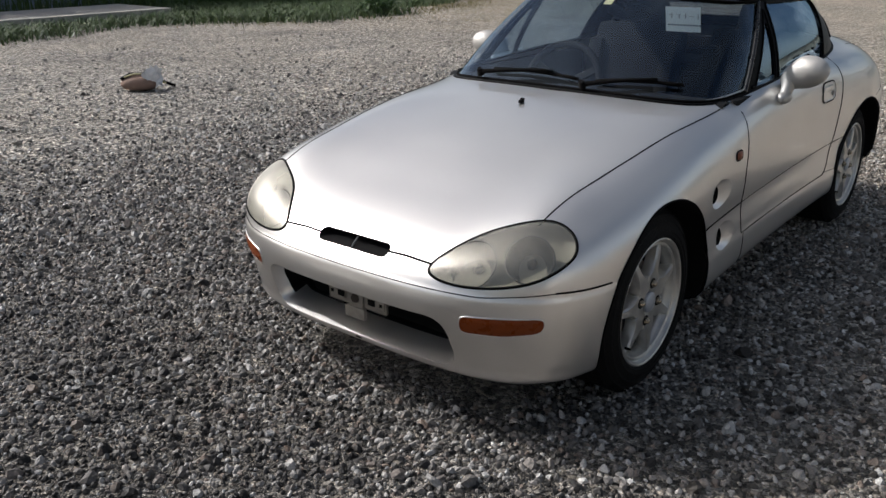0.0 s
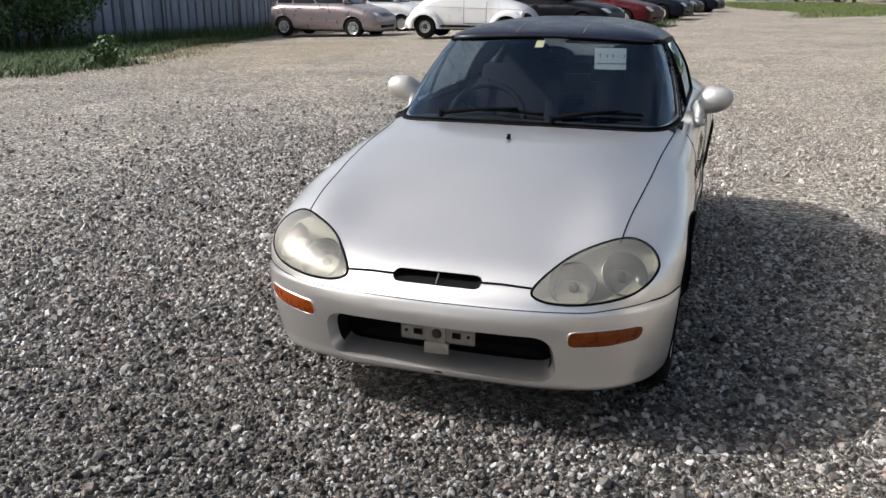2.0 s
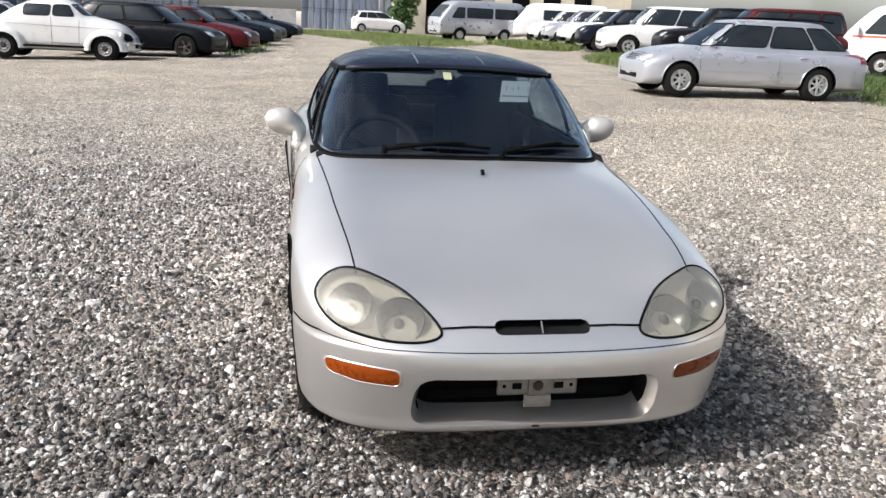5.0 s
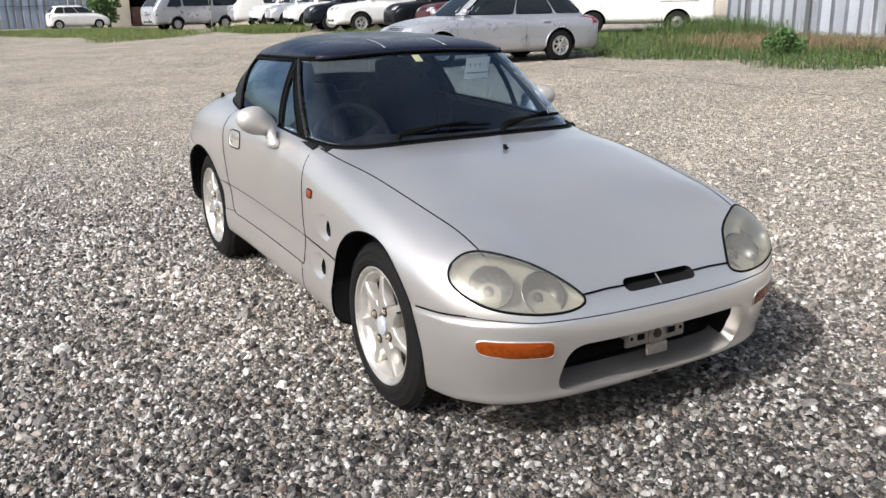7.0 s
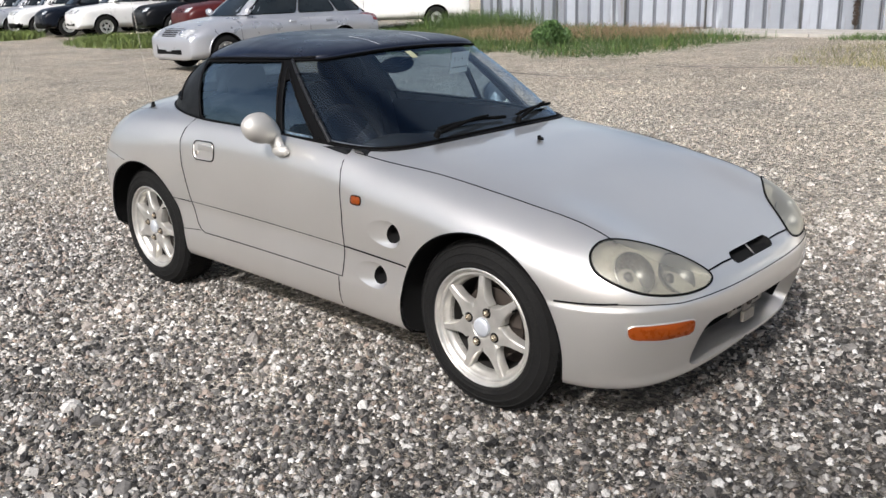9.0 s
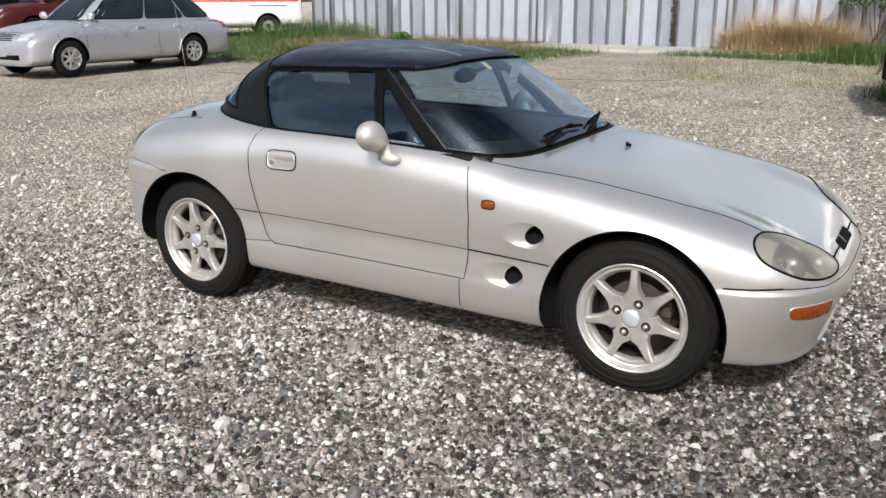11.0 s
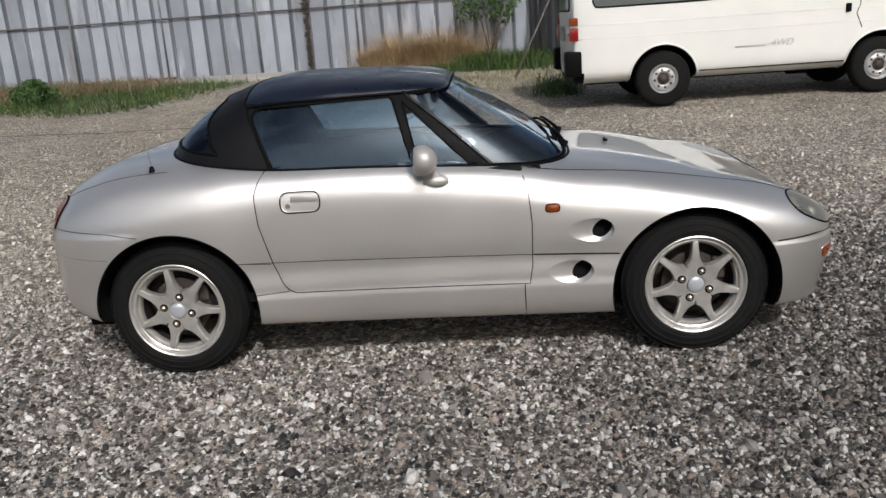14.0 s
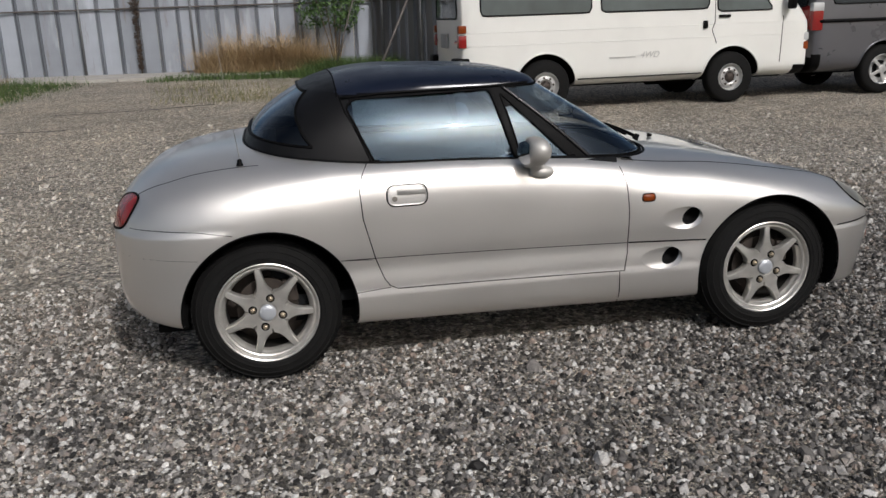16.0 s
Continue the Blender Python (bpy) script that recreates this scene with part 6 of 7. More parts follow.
    box(bm, 1.606, .0, .313, .010, .054, .060, .006)
    box(bm, 1.61, .0, .270, .014, .078, .036, .005)
    box(bm, 1.56, .06, .300, .08, .02, .03)
    box(bm, 1.56, -.06, .300, .08, .02, .03)
    plate = part("plate_bracket", bm, STEEL, car, "bent bare number-plate bracket")
    bm = bmesh.new()
    cyl(bm, (1.614, 0, .316), (1, 0, 0), .016, .012, .008, 14)
    part("bolt", bm, DISC, plate, "rusty bolt")
    for sy in (-.078, .078):
        bm = bmesh.new()
        box(bm, 1.6085, sy * .78, .315, .003, .026, .018)
        box(bm, 1.6085, sy * 1.25, .315, .003, .009, .009)
        part("slot", bm, DARK, plate)

    sk.punch(slit, 0, 1, front)
    n = len(slit)
    vs, fs = [], []
    for k, dp in enumerate((0, .02, .07)):
        for q in slit:
            p, _ = sk.at(0, 1, *q)
            vs.append((p.x - dp, q[0] * (1 - .02 * k), q[1] + (.0045 * k if q[1] < .489 else -.002 * k)))
    for k in range(2):
        for i in range(n):
            fs.append((k * n + i, k * n + (i + 1) % n, (k + 1) * n + (i + 1) % n, (k + 1) * n + i))
    fs.append(tuple(2 * n + i for i in range(n)))
    slot = link_mesh("hood_slot", vs, fs, DARK, car, "dark slot in the nose")
    rod("slot_divider", [sk.at(0, 1, 0, z, -.005)[0] for z in (.475, .489, .503)], .0026, POST_GREY, slot)

    # bare spot where the lip has been scraped
    vs, fs = sk.patch(rounded([(-.010, .187), (.014, .186), (.018, .191), (.004, .194), (-.008, .193)], .003, 3), 0, 1, .0008, 3)
    link_mesh("scrape", vs, fs, DISC, car, "bare scraped spot on the lip")

    # vents behind the front wheels
    for s in (-1, 1):
        for cx, cz in ((.672, .533), (.592, .372)):
            a = np.linspace(0, 2 * math.pi, 29)[:-1]
            v2 = np.stack([cx + .036 * np.cos(a) + .012 * np.sin(a), cz + .036 * np.sin(a)], 1)
            scoop = np.stack([cx - .018 + (.062 + .05 * (np.cos(a) < 0)) * np.cos(a), cz - .004 + .046 * np.sin(a)], 1)
            sk.punch(scoop, 1, s, side(s))
            vs, fs = [], []
            m = len(a)
            for q in range(m):
                vs.append(sk.at(1, s, *scoop[q])[0])
            for k, (f, dp) in enumerate(((.33, .006), (.66, .012), (1.0, .017), (1.0, .05))):
                for q in range(m):
                    t = scoop[q] * (1 - f) + v2[q] * f
                    pp = sk.at(1, s, *t)[0]
                    vs.append((pp.x, pp.y - s * dp * (1.0 if k == 3 else (.35 + .65 * (t[0] - scoop[:, 0].min()) / np.ptp(scoop[:, 0]))), pp.z))
            for k in range(3):
                for q in range(m):
                    fs.append((k * m + q, k * m + (q + 1) % m, (k + 1) * m + (q + 1) % m, (k + 1) * m + q))
            link_mesh("side_vent", vs, fs, PAINT, car, "scooped vent surround")
            ins = [vs[3 * m + q] for q in range(m)] + [vs[4 * m + q] for q in range(m)]
            f2 = [(q, (q + 1) % m, m + (q + 1) % m, m + q) for q in range(m)] + [tuple(m + q for q in range(m))]
            link_mesh("vent_mesh", ins, f2, DARK, car)

    # panels
    c = sk.centres()
    ay = np.abs(c[:, 1])
    hood_y = np.interp(c[:, 0], [.3, .6, 1.0, 1.43, 1.6], [.585, .565, .54, .50, .36])
    nrm = sk.N[sk.F[:, 0]]
    sk.panel("hood", (c[:, 0] > .3) & (ay < hood_y) & (c[:, 2] > .492) & (nrm[:, 2] > .1), PAINT, car, "flat dull silver bonnet")
    c = sk.centres()
    sk.panel("front_bumper", (c[:, 0] > 1.2) & (c[:, 2] < np.interp(np.abs(c[:, 1]), [0, .45, .6, .7], [.432, .436, .45, .445])), PAINT, car, "silver plastic bumper with scraped lip")
    c = sk.centres()
    sk.panel("rear_bumper", (c[:, 0] < -1.2) & (c[:, 2] < .605), PAINT, car)
    for s in (-1, 1):
        c = sk.centres()
        sk.panel("door", (c[:, 1] * s > .3) & (c[:, 0] > np.interp(c[:, 2], [.34, .46, .75, .82], [-.54, -.61, -.66, -.63])) & (c[:, 0] < .40) & (c[:, 2] > .336), PAINT, car)
        c = sk.centres()
        sk.panel("side_skirt", (c[:, 1] * s > .3) & (c[:, 0] > -.72) & (c[:, 0] < .74) & (c[:, 2] < .33), PAINT, car)
    sk.panel("body", np.ones(len(sk.F), bool), PAINT, car)

    # shut lines
    L = lambda pts, ax, sg, lift=-.0012: sk.line(pts, ax, sg, lift)
    sm = .0028
    for s in (-1, 1):
        rod("door_gap", L([(-.606, .832), (-.622, .812), (-.642, .780), (-.657, .73), (-.65, .62), (-.61, .46), (-.58, .38), (-.56, .352), (-.53, .338), (.39, .328), (.403, .40), (.407, .57), (.398, .68), (.382, .74), (.366, .785)], 1, s, .0004), .0020, SEAM, car)
        rod("body_crease", L([(-.74, .468), (.40, .442)], 1, s, 0), .0014, SEAM, car)
        rod("fender_gap", L([(.408, .442), (.735, .432)], 1, s, 0), .0030, SEAM, car)
        rod("skirt_gap", L([(.37, .325), (.37, .17)], 1, s, 0), .0022, SEAM, car)
        rod("skirt_top_line", L([(-.70, .335), (-.56, .345)], 1, s), .002, SEAM, car)
        rod("hood_gap", [sk.at(2, 1, px, s * py, -.001)[0] for px, py in zip(np.linspace(.40, 1.43, 50), np.interp(np.linspace(.40, 1.43, 50), [.4, .6, 1.0, 1.43], [.578, .563, .54, .502]))], sm, SEAM, car)
        rod("hood_front_gap", L([(s * .135, .490), (s * .20, .491), (s * .282, .488)], 0, 1, .0022), .0030, SEAM, car)
        rod("bumper_gap", L([(s * a, np.interp(a, [0, .45, .6, .64], [.432, .436, .452, .452])) for a in np.linspace(0, .64, 40)], 0, 1, 0), .0016, SEAM, car)
        rod("bumper_side_gap", L([(1.33, .446), (1.42, .449), (1.50, .453)], 1, s, 0), .003, SEAM, car)
        rod("rear_bumper_gap", L([(-1.13, .60), (-1.25, .62), (-1.40, .628), (-1.50, .63)], 1, s), .0022, SEAM, car)
        rod("rear_bumper_line", L([(-1.26, .515), (-1.40, .522), (-1.54, .53)], 1, s), .0016, SEAM, car)
        rod("boot_gap", [sk.at(2, 1, px, s * py, -.001)[0] for px, py in zip(np.linspace(-1.02, -1.52, 24), np.interp(np.linspace(-1.02, -1.52, 24), [-1.52, -1.35, -1.02], [.46, .52, .55]))], .0022, SEAM, car)
        rod("rear_quarter_gap", L([(-.76, .47), (-.62, .46)], 1, s), .0018, SEAM, car)
        # turn signals
        ind = rounded([(.392, .329), (.50, .331), (.585, .345), (.592, .388), (.49, .384), (.394, .378)], .020, 5) * np.array([s, 1])
        vs, fs = sk.patch(ind, 0, 1, .002, 5, .004)
        tl = link_mesh("turn_signal", vs, fs, AMBER, car, "amber turn signal lens")
        rod("signal_rim", [sk.at(0, 1, *q, .001)[0] for q in ind], .0022, PAINT, tl, closed=True)
        a = np.linspace(0, 2 * math.pi, 25)[:-1]
        c6, s6 = squircle(a, 4)
        mk = np.stack([.487 + c6 * .026, .622 + s6 * .015], 1)
        vs, fs = sk.patch(mk, 1, s, .002, 5, .006)
        tl = link_mesh("side_marker", vs, fs, AMBER, car, "small amber side marker")
        rod("marker_rim", [sk.at(1, s, *q, .001)[0] for q in mk], .003, TRIM, tl, closed=True)
        # tail lamp
        tl2 = loop2([(.34, .615), (.44, .61), (.515, .63), (.530, .685), (.50, .73), (.42, .735), (.34, .70)], 5) * np.array([s, 1])
        vs, fs = sk.patch(tl2, 0, -1, .003, 6, .008)
        tl = link_mesh("tail_lamp", vs, fs, REDLENS, car, "red tail lamp with a dark seal")
        rod("lamp_seal", [sk.at(0, -1, *q, .001)[0] for q in tl2], .005, SEAM, tl, closed=True)
        # handle
        hd = rounded([(-.556, .660), (-.402, .660), (-.402, .738), (-.556, .738)], .034)
        vs, fs = sk.patch(hd, 1, s, .002, 6, -.010)
        h = link_mesh("door_handle", vs, fs, PAINT, car, "oblong silver pull handle in a dished surround")
        rod("handle_surround", [sk.at(1, s, *q, .001)[0] for q in hd], .0030, SEAM, h, closed=True)
        inner = (hd - hd.mean(0)) * np.array([.95, .91]) + hd.mean(0)
        rod("handle_bevel", [sk.at(1, s, *q, .001)[0] for q in inner], .0022, PAINT, h, closed=True)
        p, nn = sk.at(1, s, -.475, .70)
        bm = bmesh.new()
        box(bm, p.x + .012, p.y - s * .001, .712, .108, .010, .024, .006)
        part("grip", bm, PAINT, h)
        # black patch in the dish paints the shade below the grip
        rec = rounded([(p.x - .034, .682), (p.x + .064, .682), (p.x + .064, .699), (p.x - .034, .699)], .006)
        vs, fs = sk.patch(rec, 1, s, -.002, 3)
        link_mesh("grip_shade", vs, fs, SEAM, h)
        bm = bmesh.new()
        cyl(bm, (p.x - .052, p.y + s * .001, .688), (0, s, 0), .011, .010, .012, 14)
        part("lock", bm, STEEL, h)
        # mirror
        bm = bmesh.new()
        ball(bm, (.006, s * .694, .838), .056, .090, .058, 28, 18, pose(0, 0, 0, s * 12, 0, s * -14))
        for v in bm.verts:
            if v.co.x < -.020:
                v.co.x = -.020 + (v.co.x + .020) * .18
            d_ = s * v.co.y
            if d_ < .68:
                v.co.z -= (.68 - d_) * .35
        mir = part("door_mirror", bm, MATT_SILVER, car, "rounded body-coloured mirror shell")
        rows = [((.010, .662, .832), .042, .036), ((.014, .652, .808), .038, .028), ((.026, .648, .784), .035, .023), ((.040, .648, .764), .036, .019), ((.047, .648, .750), .044, .018), ((.05, .648, .742), .052, .016)]
        rg = []
        for (px, py, pz), ra, rb in rows:
            tt = np.linspace(0, 2 * math.pi, 17)[:-1]
            rg.append(np.stack([px + ra * np.cos(tt), s * (py + rb * np.sin(tt)), np.full(16, pz)], 1))
        v2, f2 = loft(rg)
        link_mesh("mirror_stalk", v2, f2, MATT_SILVER, mir)
        bm = bmesh.new()
        ball(bm, (.054, s * .648, .750), .046, .024, .024, 18, 10)
        part("mirror_foot", bm, MATT_SILVER, mir)
        bm = bmesh.new()
        ball(bm, (-.0290, s * .692, .836), .004, .064, .045, 20, 10, pose(0, 0, 0, s * 4, 0, s * -12))
        part("mirror_glass", bm, CHROME, mir)

    # greenhouse: from the cabin opening up to the roof
    al = np.linspace(0, 2 * math.pi, 241)[:-1]
    c4, s4 = squircle(al, np.where(np.cos(al) > 0, 5.5, 4.0))
    bx, by = -.215 + c4 * np.where(c4 > 0, .805, .865), s4 * .588
    bz = np.array([sk.at(2, 1, p, q)[0].z for p, q in zip(bx, by)]) - .004
    # columns follow the pillars, so that the screen's edges run along the grid
    je, jr, rows = 33, 80, np.sort(np.append(np.linspace(0, 1, 44), [.04, .20, .95, .975]))
    r0, r1 = int(np.searchsorted(rows, .04)), int(np.searchsorted(rows, .975))
    col = np.arange(240)
    half = np.minimum(col, 240 - col).astype(float)
    rg = []

    def bent(f):
        e = np.interp(f, [0, .5, 1], [58.3, 57.8, 57.4])
        e2 = np.interp(f, [0, .5, 1], [123.0, 133.0, 148.0])
        t = np.radians(np.where(half < je, half / je * e, np.where(half < jr, e + (half - je) / (jr - je) * (e2 - e), e2 + (half - jr) / (120 - jr) * (180 - e2))))
        return np.where(col <= 120, t, 2 * math.pi - t)
    for f in rows:
        bow = .020 * math.sin(math.pi * f)
        a_ = bent(f)
        c_, s_ = squircle(a_, np.where(np.cos(a_) > 0, 5.5, 4.0))
        ox, oy = -.215 + c_ * np.where(c_ > 0, .805, .865), s_ * .588
        oz = np.interp(a_, np.append(al, 2 * math.pi), np.append(bz, bz[0]))
        c_, s_ = squircle(a_, np.where(np.cos(a_) > 0, 9.0, 3.6))
        ux, uy = -.365 + c_ * np.where(c_ > 0, .465, .458), s_ * .468
        uz = 1.098 - .022 * (np.abs(uy) / .468) ** 2 - .004 * np.clip(-c_, 0, 1) ** 1.5
        px, py, pz = ox + (ux - ox) * f, oy + (uy - oy) * f, oz + (uz - oz) * f
        r = np.hypot(px + .3, py)
        rg.append(np.stack([px + bow * (px + .3) / r * np.where(px > -.3, .6, 2.3), py + bow * py / r, pz], 1))
    tx, ty, tz = ux, uy, uz
    # crown: upright at the sides and front, running on from the slope at the back
    back = np.clip(-(tx + .365) / .475 * 1.4, 0, 1)
    for f in np.linspace(0, 1, 26)[1:]:
        k, kz = math.cos(f * math.pi / 2), math.sin(f * math.pi / 2)
        kr = k ** .8 * (1 - back) + (1 - f) ** .9 * back
        up = kz ** 1.1 * (1 - back) + (1 - (1 - f) ** 3) * back
        crest = 1.158 - .016 * np.clip((tx * k + .365) / .465, 0, 1) ** 2 - .004 * np.clip(-(tx + .365) * kr / .475, 0, 1) ** 2
        rg.append(np.stack([-.365 + (tx + .365) * kr, ty * kr, tz + (crest - tz) * up], 1))
    V, F = loft(rg)
    g = Skin(V, F)

    # openings: windscreen, door windows, rear window
    g.F = g.F.reshape(-1, 240, 4)
    hole = np.zeros(g.F.shape[:2], bool)
    cols_ = np.concatenate([np.arange(240 - je, 240), np.arange(0, je)])
    hole[r0:r1, cols_] = True
    b0, b1 = int(np.searchsorted(rows, .20)), int(np.searchsorted(rows, .95))
    hole[b0:b1, jr:240 - jr] = True
    back_ids = np.arange(b0, b1 + 1)[:, None] * 240 + np.arange(jr, 241 - jr)[None]
    g.F = g.F[~hole]
    cid = np.append(cols_, je)
    grid_ids = np.arange(r0, r1 + 1)[:, None] * 240 + cid[None]
    dw = rounded([(-.578, .798), (-.032, .781), (-.112, 1.062), (-.645, 1.048), (-.678, 1.022)], .02)
    qw = rounded([(-.006, .778), (.208, .769), (-.072, 1.045)], .012)
    for s in (-1, 1):
        for o in (dw, qw):
            g.punch(o, 1, s, side(s))
    c = g.centres()
    zt = np.interp(c[:, 0], [-1, -.8, -.55, 0, .2], [1.058, 1.064, 1.068, 1.072, 1.08])
    roof_mask = (c[:, 2] > zt) & (c[:, 0] > -.705)
    g.panel("roof", roof_mask, ROOF, car, "dark navy-black removable roof panel")
    c = g.centres()
    g.panel("rear_quarter_cover", c[:, 0] < np.interp(c[:, 2], [.79, 1.022, 1.05, 1.07], [-.562, -.66, -.665, -.705]), HOOP, car, "satin black rear hoop of the top")
    g.panel("window_frame", np.ones(len(g.F), bool), TRIM, car, "black pillars and window surround")
    gl = g
    sid = grid_ids.ravel()
    nc_ = len(cid)
    vs = [gl.V[k] - .004 * gl.N[k] * (1 if gl.N[k][2] > 0 else -1) for k in sid]
    fs = [(i * nc_ + j, i * nc_ + j + 1, (i + 1) * nc_ + j + 1, (i + 1) * nc_ + j) for i in range(r1 - r0) for j in range(nc_ - 1)]
    w1 = link_mesh("windscreen", vs, fs, WINDSCREEN, car)
    w1.visible_shadow = False
    ring_ = list(grid_ids[0]) + list(grid_ids[1:, -1]) + list(grid_ids[-1, ::-1][1:]) + list(grid_ids[::-1, 0][1:-1])
    rod("windscreen_seal", [Vector(gl.V[k]) for k in ring_], .005, SEAM, w1, closed=True)
    for e_ in (grid_ids[:, 0], grid_ids[:, -1]):
        rod("pillar_trim", [Vector(gl.V[k] + .001 * gl.N[k] * (1 if gl.N[k][2] > 0 else -1)) for k in e_], .0075, PILLAR, w1)
    bid = back_ids.ravel()
    nb_ = back_ids.shape[1]
    vs = [gl.V[k] - .004 * gl.N[k] * (1 if gl.N[k][2] > 0 else -1) for k in bid]
    fs = [(i * nb_ + j, i * nb_ + j + 1, (i + 1) * nb_ + j + 1, (i + 1) * nb_ + j) for i in range(b1 - b0) for j in range(nb_ - 1)]
    w2 = link_mesh("rear_window", vs, fs, REARGLASS, car)
    ring_ = list(back_ids[0]) + list(back_ids[1:, -1]) + list(back_ids[-1, ::-1][1:]) + list(back_ids[::-1, 0][1:-1])
    rod("rear_window_seal", [Vector(gl.V[k]) for k in ring_], .006, TRIM, w2, closed=True)
    w2.visible_shadow = False
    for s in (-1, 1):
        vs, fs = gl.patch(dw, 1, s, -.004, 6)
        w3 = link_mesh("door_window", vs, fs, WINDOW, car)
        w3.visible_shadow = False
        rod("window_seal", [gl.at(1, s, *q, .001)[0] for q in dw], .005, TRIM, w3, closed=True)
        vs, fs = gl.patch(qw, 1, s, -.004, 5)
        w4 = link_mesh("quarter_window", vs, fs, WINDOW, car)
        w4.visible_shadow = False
        rod("window_seal", [gl.at(1, s, *q, .001)[0] for q in qw], .004, TRIM, w4, closed=True)
        rod("roof_joint", [gl.at(1, s, xx, zz, .001)[0] for xx, zz in ((-.60, .82), (-.64, .92), (-.68, 1.0), (-.695, 1.05), (-.703, 1.085))], .003, SEAM, car)
        rod("drip_rail", [gl.at(1, s, xx, np.interp(xx, [-.69, -.55, -.1, .06], [1.052, 1.064, 1.072, 1.078]), .002)[0] for xx in np.linspace(-.69, .05, 26)], .006, TRIM, car)
        rod("roof_seam", [gl.at(2, 1, xx, s * .145, .0005)[0] for xx in np.linspace(-.10, .085, 9)], .0011, CAP, car)
    rod("roof_rear_joint", [gl.at(2, 1, -.705, yy, .0005)[0] for yy in np.linspace(-.44, .44, 41)], .003, SEAM, car)
    # painted corners of the scuttle, under the feet of the pillars
    for s in (-1, 1):
        vs, fs = [], []
        for k, q in enumerate(np.linspace(.10, 1.42, 40)):
            u_, w_ = squircle(np.array([q]), 5.5)
            ox, oy = -.215 + u_[0] * .805, s * w_[0] * .588
            for f in (.965, .99, 1.015, 1.045):
                vs.append(sk.at(2, 1, -.215 + (ox + .215) * f, oy * f, .0007)[0])
            if k:
                fs += [(4 * k - 4 + j, 4 * k - 3 + j, 4 * k + 1 + j, 4 * k + j) for j in range(3)]
        link_mesh("scuttle_corner", vs, fs, PAINT, car)
    rod("belt_seal", [Vector((a, b_, z + .004)) for a, b_, z in zip(bx[::2], by[::2], bz[::2])], .006, TRIM, car, closed=True)

    interior(car, gl)
    wheels(car)

    # paper notice and inspection label inside the screen
    def sheet(name, y0, y1, z0, z1, mt, label, back, hung=0):
        vs, fs = [], []
        for j in range(7):
            for i in range(9):
                y_, z_ = y0 + (y1 - y0) * i / 8, z0 + (z1 - z0) * j / 6
                p = gl.at(0, 1, y_, hung or z_)[0]
                vs.append((p.x - back - (.25 * (hung - z_) if hung else 0), y_, z_))
        for j in range(6):
            for i in range(8):
                a = j * 9 + i
                fs.append((a, a + 1, a + 10, a + 9))
        return link_mesh(name, vs, fs, mt, car, label)
    note = sheet("paper_notice", .208, .338, .962, 1.052, PAPER, "pale blue paper notice taped inside the glass", .014, 1.052)
    for a, b, z0, z1 in ((.222, .240, 1.020, 1.024), (.231, .234, 1.008, 1.030), (.248, .266, 1.022, 1.026), (.259, .262, 1.008, 1.024), (.274, .292, 1.018, 1.022), (.283, .286, 1.008, 1.030), (.298, .314, 1.016, 1.020), (.328, .331, 1.008, 1.028)):
        o = sheet("writing", a, b, z0 + .003, z1, INK, "", .0115, 1.052)
        o.parent = note
    for k in range(11):
        o = sheet("writing", .218 + k * .0115, .226 + k * .0115, .984, .990, INK, "", .0115, 1.052)
        o.parent = note
    sheet("inspection_label", -.045, -.010, 1.050, 1.076, YELLOW, "small yellow inspection label", .010)

    # wipers, washer jet, aerial
    def low(y, f, up, lift):
        zb_ = float(np.interp(abs(y), [0, .3, .5], [.786, .790, .796]))
        return gl.at(0, 1, y, zb_ + up, lift)[0]
    for y0, y1 in ((-.33, .08), (.12, .45)):
        arm = [low(y0 + (y1 - y0) * f, f, .004 + .030 * math.sin(f * 1.9), .024) for f in np.linspace(0, .75, 9)]
        wp = rod("wiper", arm, [.0085 - .0004 * k for k in range(9)], SEAM, car, "black wiper arm")
        bl = [low(y0 + (y1 - y0) * f, f, .010 + .024 * math.sin(.5 + f * 1.9), .011) for f in np.linspace(.10, 1.0, 12)]
        rod("wiper_blade", bl, .0065, SEAM, wp)
        bm = bmesh.new()
        cyl(bm, arm[0], (.5, 0, 1), .013, .010, .026, 14)
        part("pivot", bm, TRIM, wp)
    bm = bmesh.new()
    p, nn = sk.at(2, 1, .78, 0)
    box(bm, p.x, 0, p.z + .007, .022, .012, .012, .003)
    box(bm, p.x - .006, 0, p.z + .015, .010, .014, .008, .003)
    part("washer_jet", bm, TRIM, car)
    p, nn = sk.at(2, 1, -1.086, -.53)
    bm = bmesh.new()
    cyl(bm, p + Vector((0, 0, .006)), (0, 0, 1), .014, .008, .016, 16)
    ball(bm, p + Vector((0, 0, .016)), .009, .009, .007, 12, 8)
    ant = part("aerial", bm, TRIM, car, "thin mast aerial on a black foot")
    rod("mast", [p + Vector((0, 0, .03)), p + Vector((-.02, -.01, .22)), p + Vector((-.045, -.02, .50))], [.0012, .0010, .0008], STEEL, ant)
    # dark floor under the car
    bm = bmesh.new()
    box(bm, 0, 0, .215, 2.9, 1.05, .03)
    box(bm, 1.25, 0, .235, .5, .6, .06, .02)
    box(bm, -.2, .1, .19, 2.4, .12, .06, .02)
    part("underbody", bm, DARK, car)
    return car


